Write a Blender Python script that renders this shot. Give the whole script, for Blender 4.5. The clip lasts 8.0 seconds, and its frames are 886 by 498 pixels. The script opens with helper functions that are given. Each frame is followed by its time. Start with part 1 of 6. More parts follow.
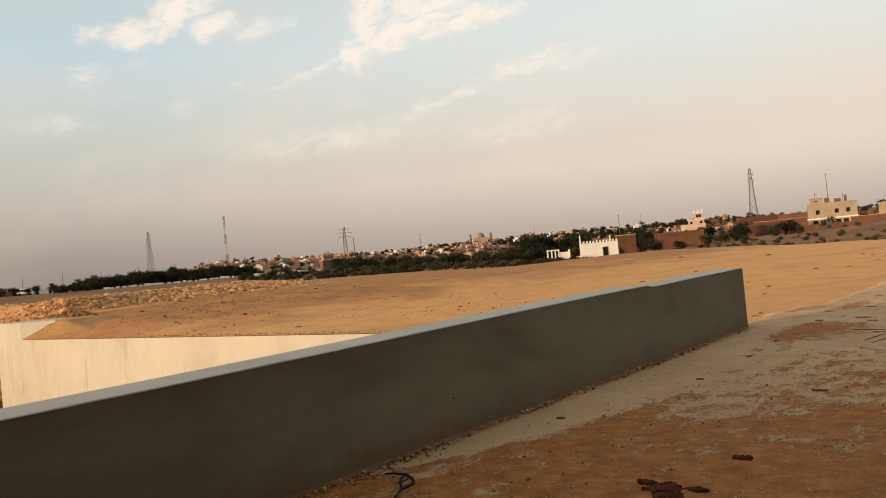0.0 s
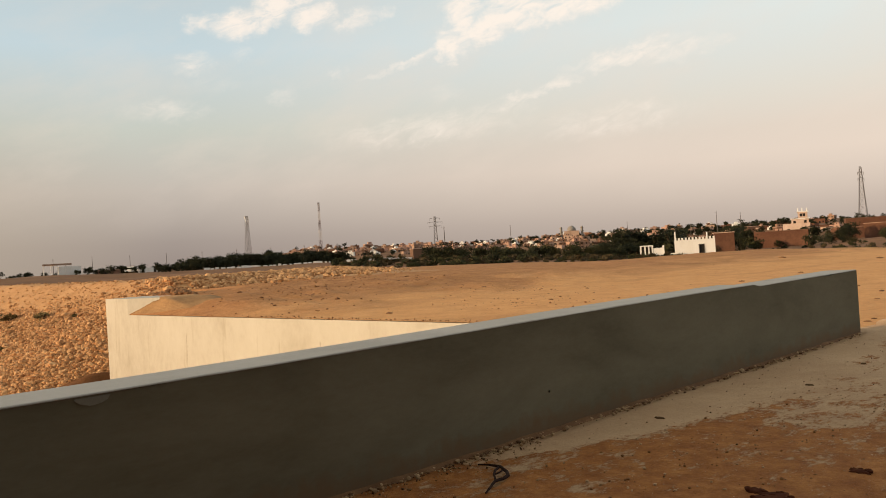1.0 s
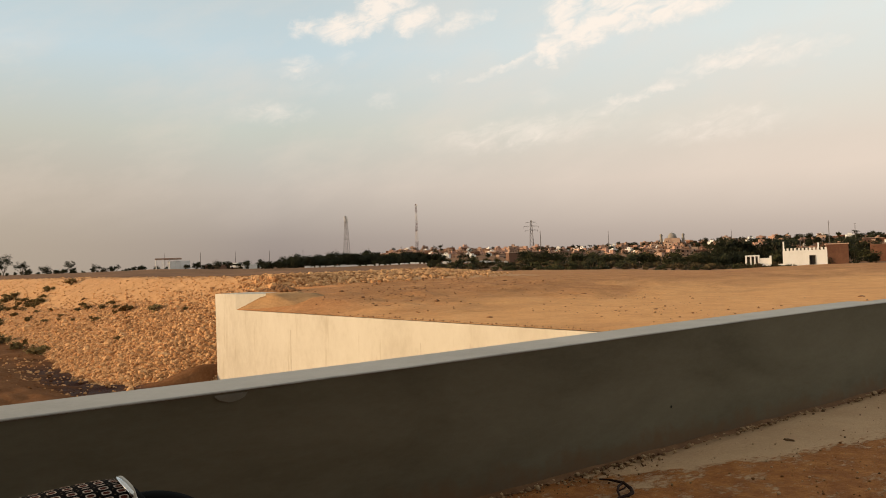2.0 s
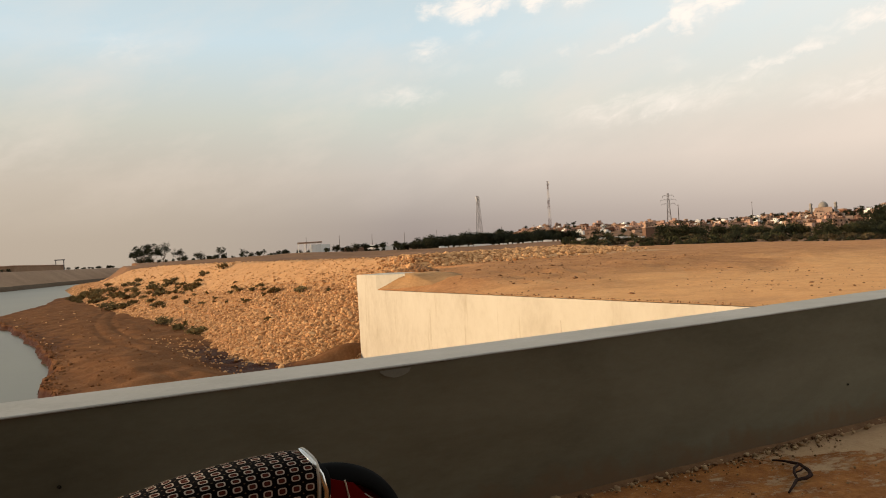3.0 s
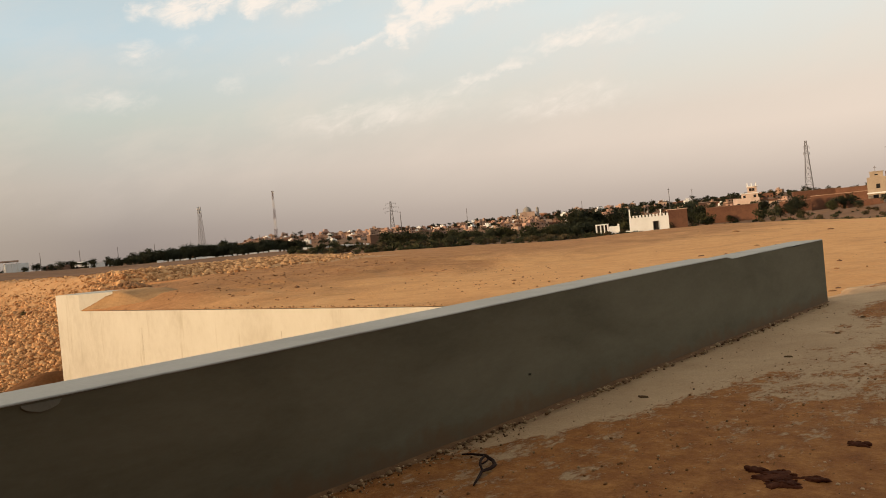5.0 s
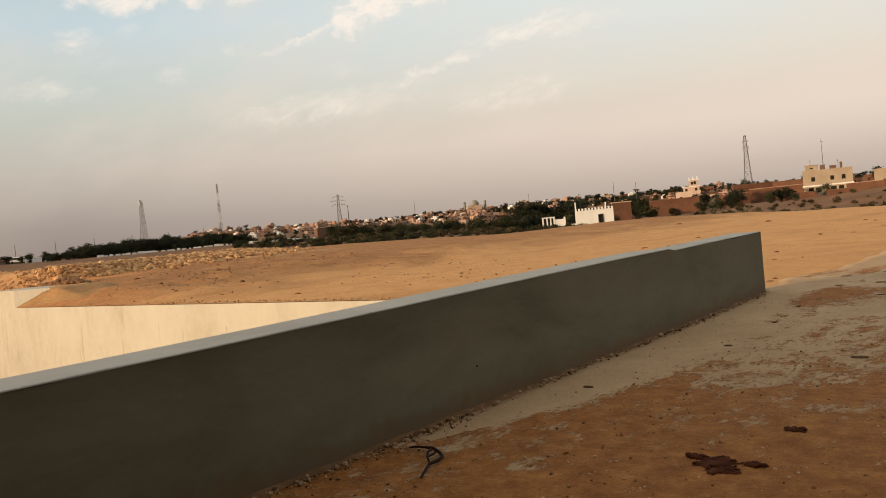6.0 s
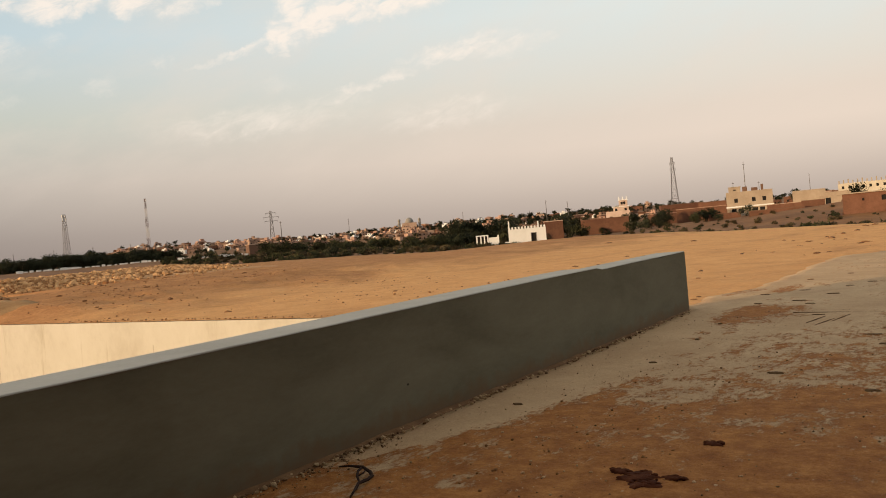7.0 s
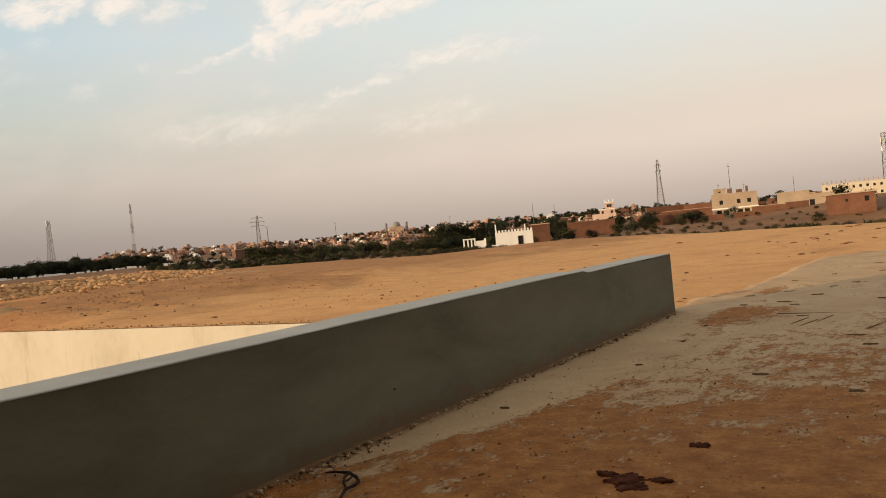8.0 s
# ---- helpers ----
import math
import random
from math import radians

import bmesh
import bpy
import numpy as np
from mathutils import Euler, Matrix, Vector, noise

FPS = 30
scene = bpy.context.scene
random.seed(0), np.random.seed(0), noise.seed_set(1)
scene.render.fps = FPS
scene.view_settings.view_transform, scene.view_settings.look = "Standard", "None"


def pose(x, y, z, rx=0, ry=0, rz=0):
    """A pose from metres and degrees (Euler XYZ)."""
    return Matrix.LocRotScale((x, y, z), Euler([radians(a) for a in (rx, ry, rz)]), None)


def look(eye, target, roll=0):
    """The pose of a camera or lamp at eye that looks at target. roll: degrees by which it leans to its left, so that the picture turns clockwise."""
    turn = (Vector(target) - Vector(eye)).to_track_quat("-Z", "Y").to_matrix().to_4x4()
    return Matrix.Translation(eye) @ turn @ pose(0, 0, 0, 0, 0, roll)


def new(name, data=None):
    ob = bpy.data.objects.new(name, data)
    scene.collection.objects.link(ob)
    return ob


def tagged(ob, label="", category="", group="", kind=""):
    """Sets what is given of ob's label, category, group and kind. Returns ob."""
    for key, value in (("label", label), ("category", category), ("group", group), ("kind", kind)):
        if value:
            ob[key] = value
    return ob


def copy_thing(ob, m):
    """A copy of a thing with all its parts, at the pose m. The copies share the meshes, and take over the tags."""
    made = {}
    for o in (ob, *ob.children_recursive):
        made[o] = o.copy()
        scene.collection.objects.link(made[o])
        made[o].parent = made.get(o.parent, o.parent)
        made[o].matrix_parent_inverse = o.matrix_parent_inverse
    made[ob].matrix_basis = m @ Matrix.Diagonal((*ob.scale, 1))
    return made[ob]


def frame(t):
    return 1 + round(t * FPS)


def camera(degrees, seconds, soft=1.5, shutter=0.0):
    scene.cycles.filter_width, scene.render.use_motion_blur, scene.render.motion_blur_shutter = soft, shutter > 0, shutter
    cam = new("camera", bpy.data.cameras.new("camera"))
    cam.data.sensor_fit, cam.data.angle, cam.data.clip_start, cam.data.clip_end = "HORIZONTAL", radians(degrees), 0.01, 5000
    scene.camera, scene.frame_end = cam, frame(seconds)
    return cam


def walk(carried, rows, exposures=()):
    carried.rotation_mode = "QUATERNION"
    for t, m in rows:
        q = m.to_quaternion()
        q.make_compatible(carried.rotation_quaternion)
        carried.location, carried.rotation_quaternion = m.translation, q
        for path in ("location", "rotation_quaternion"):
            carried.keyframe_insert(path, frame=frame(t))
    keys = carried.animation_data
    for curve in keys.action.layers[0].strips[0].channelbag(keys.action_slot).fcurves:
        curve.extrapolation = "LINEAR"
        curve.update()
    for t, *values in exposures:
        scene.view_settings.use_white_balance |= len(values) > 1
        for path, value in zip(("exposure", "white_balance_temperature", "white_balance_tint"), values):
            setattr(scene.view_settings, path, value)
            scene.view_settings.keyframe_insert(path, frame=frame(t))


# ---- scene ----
cam = camera(57.6, 8.0, soft=0.95)
PATH = [
    (0, (0.403, -0.007, 1.616), (-0.85, 1.552, 1.647), -5.5),
    (0.5, (0.443, -0.061, 1.617), (-0.881, 1.438, 1.617), -4.5),
    (1, (0.266, 0.017, 1.604), (-1.153, 1.427, 1.63), -3.6),
    (1.2, (0.224, -0.002, 1.615), (-1.228, 1.373, 1.659), -3.4),
    (2.3, (0.02, -0.136, 1.643), (-1.589, 1.052, 1.678), -1.9),
    (2.5, (-0.013, -0.151, 1.638), (-1.645, 1.004, 1.668), -2.1),
    (3, (-0.074, -0.194, 1.624), (-1.83, 0.764, 1.632), -3.4),
    (3.5, (-0.059, -0.163, 1.617), (-1.879, 0.664, 1.619), -4.5),
    (4, (-0.033, -0.033, 1.612), (-1.726, 1.032, 1.657), -5.2),
    (4.5, (-0.044, 0.126, 1.597), (-1.569, 1.42, 1.601), -5.7),
    (5, (-0.079, 0.173, 1.581), (-1.423, 1.654, 1.56), -5.4),
    (5.2, (-0.097, 0.197, 1.581), (-1.399, 1.714, 1.559), -5.1),
    (6.3, (-0.062, 0.19, 1.573), (-1.293, 1.765, 1.519), -5.7),
    (6.5, (-0.04, 0.159, 1.588), (-1.248, 1.752, 1.545), -5.5),
    (7, (-0.03, 0.163, 1.585), (-1.143, 1.824, 1.563), -5.2),
    (7.5, (-0.015, 0.154, 1.59), (-1.113, 1.825, 1.564), -5.5),
    (8, (-0.021, 0.173, 1.589), (-1.107, 1.852, 1.573), -5.6),
]
walk(cam, [(t, look(eye, target, roll)) for t, eye, target, roll in PATH],
     exposures=[(0.0, -0.07, 6700, 10), (2.4, -0.07, 6700, 10), (3.0, 0.07, 6600, 10), (3.5, 0.17, 6520, 10), (4.1, 0.08, 6580, 10), (4.6, -0.06, 6700, 10), (8.0, -0.09, 6700, 10)])

# ---- light: low evening sun behind and beyond the parapet, hazy sky with thin clouds ----
SUN_AZ, SUN_EL = radians(150), radians(7.4)   # azimuth counted from +y towards -x
to_sun = Vector((-math.sin(SUN_AZ) * math.cos(SUN_EL), math.cos(SUN_AZ) * math.cos(SUN_EL), math.sin(SUN_EL)))
sun = new("sun", bpy.data.lights.new("sun", "SUN"))
sun.data.energy, sun.data.angle, sun.data.color = 4.6, radians(0.6), (1.0, 0.71, 0.42)
sun.matrix_world = look((0, 0, 60), Vector((0, 0, 60)) - to_sun)


def node(tree, kind, **values):
    """A node with its settings and input values; a tuple (node, socket) links."""
    n = tree.nodes.new(kind)
    for key, value in values.items():
        if key.startswith("_"):
            continue
        if key.startswith("i_"):
            sock = n.inputs[int(key[2:])]
        else:
            sock = n.inputs[key.replace("__", " ")]
        if isinstance(value, bpy.types.NodeSocket):
            tree.links.new(value, sock)
        else:
            sock.default_value = value
    return n


def ramp(tree, fac, stops, ease="LINEAR"):
    n = tree.nodes.new("ShaderNodeValToRGB")
    n.color_ramp.interpolation = ease
    while len(n.color_ramp.elements) < len(stops):
        n.color_ramp.elements.new(0.5)
    for e, (p, c) in zip(n.color_ramp.elements, stops):
        e.position = p
        e.color = (*c, 1) if isinstance(c, tuple) else (c, c, c, 1)
    tree.links.new(fac, n.inputs[0])
    return n.outputs[0]


def sums(tree, op, a, b, clamp=False):
    n = tree.nodes.new("ShaderNodeMath")
    n.operation, n.use_clamp = op, clamp
    for sock, value in zip(n.inputs, (a, b)):
        if isinstance(value, bpy.types.NodeSocket):
            tree.links.new(value, sock)
        else:
            sock.default_value = value
    return n.outputs[0]


def blend(tree, fac, a, b, mode="MIX"):
    n = tree.nodes.new("ShaderNodeMix")
    n.data_type, n.blend_type = "RGBA", mode
    for sock, value in zip((n.inputs[0], n.inputs[6], n.inputs[7]), (fac, a, b)):
        if isinstance(value, bpy.types.NodeSocket):
            tree.links.new(value, sock)
        else:
            sock.default_value = (*value, 1) if isinstance(value, tuple) else value
    return n.outputs[2]


def make_world():
    world = bpy.data.worlds.new("evening_sky")
    scene.world = world
    world.use_nodes = True
    t = world.node_tree
    t.nodes.clear()
    out = t.nodes.new("ShaderNodeOutputWorld")
    back = t.nodes.new("ShaderNodeBackground")
    sky = t.nodes.new("ShaderNodeTexSky")
    sky.sky_type, sky.sun_disc = "NISHITA", False
    sky.sun_elevation, sky.sun_rotation = SUN_EL, -SUN_AZ
    sky.dust_density, sky.air_density = 3.0, 1.0
    geo = t.nodes.new("ShaderNodeTexCoord")
    split = t.nodes.new("ShaderNodeSeparateXYZ")
    t.links.new(geo.outputs["Generated"], split.inputs[0])
    up = split.outputs[2]
    # evening haze: dusky at the horizon, cream above, pale blue higher up
    haze = ramp(t, up, [(0.0, (0.335, 0.275, 0.25)), (0.04, (0.405, 0.34, 0.312)), (0.10, (0.605, 0.532, 0.477)),
                        (0.17, (0.63, 0.65, 0.59)), (0.26, (0.60, 0.72, 0.78)), (0.60, (0.50, 0.50, 0.47))])
    # a warmer, brighter side towards +y
    warm = ramp(t, split.outputs[1], [(0.45, 0.0), (1.0, 1.0)])
    rise = ramp(t, up, [(0.0, 0.24), (0.10, 0.78), (0.20, 0.55), (0.30, 0.25)])
    haze = blend(t, sums(t, "MULTIPLY", warm, rise), haze, (0.98, 0.80, 0.68))
    # beige dust low over the river
    west = ramp(t, sums(t, "MULTIPLY", split.outputs[0], -1.0), [(0.90, 0.0), (0.995, 1.0)])
    haze = blend(t, sums(t, "MULTIPLY", west, ramp(t, up, [(0.0, 0.75), (0.12, 0.5), (0.26, 0.0)])), haze, (0.54, 0.445, 0.345))
    high = sums(t, "MULTIPLY", warm, ramp(t, up, [(0.13, 0.0), (0.26, 0.75)]))
    haze = blend(t, high, haze, (0.88, 0.94, 0.91))
    dim = t.nodes.new("ShaderNodeVectorMath")
    dim.operation = "SCALE"
    t.links.new(sky.outputs[0], dim.inputs[0])
    dim.inputs[3].default_value = 0.10
    base = blend(t, 0.9, dim.outputs[0], haze)
    # clouds: ragged puffs and streaks, by azimuth and height in degrees
    flat = sums(t, "SQRT", sums(t, "ADD", sums(t, "MULTIPLY", split.outputs[0], split.outputs[0]), sums(t, "MULTIPLY", split.outputs[1], split.outputs[1])), 0)
    az = sums(t, "MULTIPLY", sums(t, "ARCTAN2", sums(t, "MULTIPLY", split.outputs[0], -1.0), split.outputs[1]), 57.2958)
    el = sums(t, "MULTIPLY", sums(t, "DIVIDE", up, sums(t, "MAXIMUM", flat, 0.01)), 57.2958)
    at = t.nodes.new("ShaderNodeCombineXYZ")
    t.links.new(az, at.inputs[0])
    t.links.new(sums(t, "ADD", sums(t, "MULTIPLY", el, 2.0), sums(t, "MULTIPLY", az, 0.5)), at.inputs[1])
    here = t.nodes.new("ShaderNodeCombineXYZ")
    t.links.new(az, here.inputs[0])
    t.links.new(el, here.inputs[1])
    stir = t.nodes.new("ShaderNodeSeparateColor")
    t.links.new(node(t, "ShaderNodeTexNoise", Vector=here.outputs[0], Scale=0.75, Detail=7.0, Roughness=0.62).outputs[1], stir.inputs[0])
    az_w = sums(t, "ADD", az, sums(t, "MULTIPLY", sums(t, "SUBTRACT", stir.outputs[0], 0.5), 3.0))
    el_w = sums(t, "ADD", el, sums(t, "MULTIPLY", sums(t, "SUBTRACT", stir.outputs[1], 0.5), 1.8))
    fray = node(t, "ShaderNodeTexNoise", Vector=at.outputs[0], Scale=0.62, Detail=8.0, Roughness=0.6, Distortion=0.6).outputs[0]
    veil = node(t, "ShaderNodeTexNoise", Vector=at.outputs[0], Scale=0.11, Detail=8.0, Roughness=0.6).outputs[0]
    # azimuth, height, half-width, half-height, lean, strength
    puffs = ((60.9, 17.2, 1.3, 0.55, -0.15, 0.75), (58.2, 17.3, 1.9, 0.85, -0.1, 1.05), (56.2, 18.5, 1.5, 1.15, -0.4, 1.1), (54.9, 19.6, 1.8, 1.0, 0.0, 1.0), (53.4, 17.8, 1.5, 0.8, -0.2, 1.05), (50.4, 17.4, 1.5, 0.55, -0.3, 0.7), (48.2, 17.9, 0.6, 0.4, 0.0, 0.5), (58.5, 15.2, 0.8, 0.4, 0.0, 0.35),
             (43.9, 15.1, 0.75, 1.1, 0.0, 1.0), (43.0, 16.8, 0.9, 1.7, -0.3, 0.95), (42.4, 19.0, 1.3, 1.8, -0.2, 1.0), (41.0, 16.2, 1.5, 0.9, -0.3, 1.15), (38.8, 16.9, 2.2, 0.8, -0.2, 1.15), (36.0, 17.1, 2.3, 0.7, -0.18, 1.1), (33.6, 17.2, 1.7, 0.6, -0.2, 0.9), (38.0, 18.6, 3.8, 1.3, -0.2, 1.0), (37.5, 21.5, 4.5, 2.2, 0.0, 1.0))
    streaks = ((61.7, 14.4, 1.3, 0.6, 0.0, 0.5), (63.6, 11.2, 2.4, 0.6, 0.0, 0.42), (55.7, 12.2, 0.9, 0.5, -0.15, 0.38), (52.0, 13.6, 0.9, 0.3, 0.0, 0.35), (47.0, 14.2, 2.7, 0.26, -0.34, 0.62), (44.3, 11.9, 1.2, 0.5, 0.0, 0.25),
               (31.6, 13.4, 3.3, 0.5, -0.19, 0.72), (27.6, 13.2, 2.4, 0.55, -0.1, 0.55), (37.6, 11.5, 2.7, 0.34, -0.24, 0.62), (46.0, 9.3, 6.0, 0.9, -0.05, 0.46), (32.5, 8.9, 4.5, 0.8, -0.05, 0.44), (40.6, 10.4, 2.4, 0.6, -0.1, 0.40), (60.0, 13.0, 3.0, 0.5, 0.0, 0.18), (82.0, 15.0, 3.0, 1.0, 0.0, 0.25), (93.0, 8.0, 7.0, 1.6, 0.0, 0.2))
    total = None
    for a0, e0, ra, re, lean, much in (*puffs, *streaks):
        da = sums(t, "SUBTRACT", az_w, a0)
        de = sums(t, "SUBTRACT", sums(t, "SUBTRACT", el_w, e0), sums(t, "MULTIPLY", da, lean))
        u, v = sums(t, "DIVIDE", da, ra * 1.5), sums(t, "DIVIDE", de, re * 1.7)
        body = sums(t, "SUBTRACT", 1.0, sums(t, "ADD", sums(t, "MULTIPLY", u, u), sums(t, "MULTIPLY", v, v)))
        body = sums(t, "MULTIPLY", sums(t, "MAXIMUM", body, 0.0), much)
        total = body if total is None else sums(t, "MAXIMUM", total, body)
    frayed = sums(t, "MULTIPLY", total, sums(t, "MULTIPLY", sums(t, "SUBTRACT", fray, 0.20), 2.5))
    cloud = ramp(t, frayed, [(0.0, 0.0), (1.15, 0.82)], "EASE")
    thin = sums(t, "MULTIPLY", ramp(t, veil, [(0.45, 0.0), (0.75, 0.35)]), ramp(t, up, [(0.04, 0.0), (0.14, 1.0), (0.5, 0.4)]))
    base = blend(t, thin, base, (0.86, 0.72, 0.62))
    base = blend(t, cloud, base, (1.04, 0.91, 0.81))
    base = blend(t, 1.0, base, (0.985, 1.0, 1.0), "MULTIPLY")
    t.links.new(base, back.inputs[0])
    back.inputs[1].default_value = 1.06
    t.links.new(back.outputs[0], out.inputs[0])


make_world()

# ---- materials ----


def surface(name, stops, scale=2.0, fine=40.0, rough=0.9, bump=0.3, dist=0.02, fine_amount=0.35, metal=0.0, per_object=0.0, island=0.0, spec=0.3, stretch=(1, 1, 1), coords="Object"):
    """A procedural surface: a coarse noise runs through the colour stops, a fine one gives grain and relief."""
    m = bpy.data.materials.new(name)
    m.use_nodes = True
    t = m.node_tree
    b = t.nodes["Principled BSDF"]
    co = t.nodes.new("ShaderNodeTexCoord").outputs[coords]
    if stretch != (1, 1, 1):
        mp = t.nodes.new("ShaderNodeMapping")
        mp.inputs["Scale"].default_value = stretch
        t.links.new(co, mp.inputs[0])
        co = mp.outputs[0]
    coarse = node(t, "ShaderNodeTexNoise", Vector=co, Scale=scale, Detail=8.0, Roughness=0.62, Distortion=0.3).outputs[0]
    grain = node(t, "ShaderNodeTexNoise", Vector=co, Scale=fine, Detail=6.0, Roughness=0.7).outputs[0]
    mixed = sums(t, "ADD", sums(t, "MULTIPLY", coarse, 1 - fine_amount), sums(t, "MULTIPLY", grain, fine_amount))
    if per_object or island:
        info = t.nodes.new("ShaderNodeObjectInfo").outputs["Random"] if per_object else t.nodes.new("ShaderNodeNewGeometry").outputs["Random Per Island"]
        mixed = sums(t, "ADD", mixed, sums(t, "MULTIPLY", sums(t, "SUBTRACT", info, 0.5), per_object or island))
    n = len(stops)
    col = ramp(t, mixed, [(0.30 + 0.40 * i / max(1, n - 1), c) for i, c in enumerate(stops)])
    t.links.new(col, b.inputs["Base Color"])
    b.inputs["Roughness"].default_value = rough
    b.inputs["Metallic"].default_value = metal
    b.inputs["Specular IOR Level"].default_value = spec
    if bump:
        bm_ = node(t, "ShaderNodeBump", Strength=bump, Distance=dist, Height=mixed)
        t.links.new(bm_.outputs[0], b.inputs["Normal"])
    return m


def plain(name, c, rough=0.5, metal=0.0, spec=0.5):
    """Small manufactured parts: faint variation only."""
    d = tuple(v * 0.78 for v in c)
    return surface(name, [d, c], scale=6, fine=80, rough=rough, bump=0.05, dist=0.004, metal=metal, spec=spec)




def field_material():
    """Dry ochre fill: pale dust, darker turned earth in broad patches, pebbly grain and faint wheel lines."""
    m = bpy.data.materials.new("dry_sandy_fill")
    m.use_nodes = True
    t = m.node_tree
    b = t.nodes["Principled BSDF"]
    co = t.nodes.new("ShaderNodeTexCoord").outputs["Object"]
    mp = t.nodes.new("ShaderNodeMapping")
    mp.inputs["Rotation"].default_value = (0, 0, 0.75)
    mp.inputs["Scale"].default_value = (1.0, 0.6, 1)
    t.links.new(co, mp.inputs[0])
    broad = node(t, "ShaderNodeTexNoise", Vector=mp.outputs[0], Scale=0.15, Detail=10.0, Roughness=0.70, Distortion=0.6).outputs[0]
    mid = node(t, "ShaderNodeTexNoise", Vector=co, Scale=0.9, Detail=8.0, Roughness=0.7).outputs[0]
    grain = node(t, "ShaderNodeTexNoise", Vector=co, Scale=6.0, Detail=7.0, Roughness=0.8).outputs[0]
    sp = t.nodes.new("ShaderNodeSeparateXYZ")
    t.links.new(co, sp.inputs[0])
    # turned, darker earth lies towards the embankment
    side = ramp(t, sums(t, "DIVIDE", sums(t, "ADD", sp.outputs[0], 60.0), 60.0), [(0.38, 0.36), (0.66, 0.03)])
    dust = ramp(t, sums(t, "ADD", sums(t, "MULTIPLY", mid, 0.5), sums(t, "MULTIPLY", grain, 0.5)), [(0.36, (0.58, 0.277, 0.106)), (0.5, (0.73, 0.371, 0.148)), (0.64, (0.83, 0.465, 0.207))])
    earth = ramp(t, sums(t, "ADD", sums(t, "MULTIPLY", mid, 0.5), sums(t, "MULTIPLY", grain, 0.5)), [(0.36, (0.25, 0.102, 0.037)), (0.5, (0.40, 0.177, 0.0686)), (0.64, (0.56, 0.271, 0.11))])
    mask = ramp(t, sums(t, "ADD", sums(t, "ADD", sums(t, "MULTIPLY", broad, 0.75), sums(t, "MULTIPLY", mid, 0.25)), sums(t, "SUBTRACT", side, 0.10)), [(0.46, 0.0), (0.61, 0.8)])
    t.links.new(blend(t, mask, dust, earth), b.inputs["Base Color"])
    b.inputs["Roughness"].default_value = 0.95
    b.inputs["Specular IOR Level"].default_value = 0.15
    h = sums(t, "ADD", mid, sums(t, "MULTIPLY", grain, 0.35))
    t.links.new(node(t, "ShaderNodeBump", Strength=0.8, Distance=0.07, Height=h).outputs[0], b.inputs["Normal"])
    return m


SAND = field_material()


def mud_material():
    """Red-brown silt, darker and wetter in the band that the water laps."""
    m = surface("damp_red_silt", [(0.112, 0.046, 0.018), (0.185, 0.083, 0.036), (0.27, 0.132, 0.062)], scale=0.5, fine=7.0, bump=0.7, dist=0.12, spec=0.03, fine_amount=0.5)
    t = m.node_tree
    b = t.nodes["Principled BSDF"]
    dry = b.inputs["Base Color"].links[0].from_socket
    sp = t.nodes.new("ShaderNodeSeparateXYZ")
    co = t.nodes.new("ShaderNodeTexCoord").outputs["Object"]
    t.links.new(co, sp.inputs[0])
    wob = node(t, "ShaderNodeTexNoise", Vector=co, Scale=0.8, Detail=5.0).outputs[0]
    wet = ramp(t, sums(t, "ADD", sums(t, "ADD", sp.outputs[2], 4.2), sums(t, "MULTIPLY", sums(t, "SUBTRACT", wob, 0.5), 0.5)), [(0.36, 1.0), (0.66, 0.0)])
    t.links.new(blend(t, wet, dry, (0.050, 0.014, 0.006)), b.inputs["Base Color"])
    t.links.new(ramp(t, wet, [(0.0, 0.9), (1.0, 0.5)]), b.inputs["Roughness"])
    return m


MUD = mud_material()
ROCK_STOPS = [(0.30, 0.142, 0.056), (0.56, 0.298, 0.128), (0.74, 0.432, 0.207)]
ROCK = surface("limestone_riprap", ROCK_STOPS, scale=1.2, fine=12.0, island=0.5, bump=0.4)
# brown gravel bed, darkened to stand also for shaded gaps between stones
STONE_BED = surface("gravel_bed_gap_shade", [(0.24, 0.108, 0.0405), (0.42, 0.207, 0.0836), (0.60, 0.32, 0.136)], scale=0.9, fine=9.0, bump=0.8, dist=0.12, fine_amount=0.5)
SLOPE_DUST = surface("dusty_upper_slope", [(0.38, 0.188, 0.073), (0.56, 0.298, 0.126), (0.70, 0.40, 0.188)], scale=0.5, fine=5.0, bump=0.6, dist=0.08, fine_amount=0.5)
ROCK_ONE = surface("limestone_block", ROCK_STOPS, scale=1.2, fine=12.0, per_object=0.5, bump=0.4)
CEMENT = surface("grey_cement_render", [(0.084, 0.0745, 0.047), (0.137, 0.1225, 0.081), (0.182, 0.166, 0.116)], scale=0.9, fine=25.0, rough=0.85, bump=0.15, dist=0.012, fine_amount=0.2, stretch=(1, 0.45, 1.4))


def splash_foot(m):
    """Brown silt splashed in a ragged band up the foot of a wall."""
    t = m.node_tree
    b = t.nodes["Principled BSDF"]
    dry = b.inputs["Base Color"].links[0].from_socket
    co = t.nodes.new("ShaderNodeTexCoord").outputs["Object"]
    sp = t.nodes.new("ShaderNodeSeparateXYZ")
    t.links.new(co, sp.inputs[0])
    wob = node(t, "ShaderNodeTexNoise", Vector=co, Scale=3.5, Detail=6.0, Roughness=0.7).outputs[0]
    band = ramp(t, sums(t, "SUBTRACT", sp.outputs[2], sums(t, "MULTIPLY", sums(t, "SUBTRACT", wob, 0.42), 0.5)), [(0.0, 0.75), (0.16, 0.0)])
    t.links.new(blend(t, band, dry, (0.15, 0.088, 0.045)), b.inputs["Base Color"])


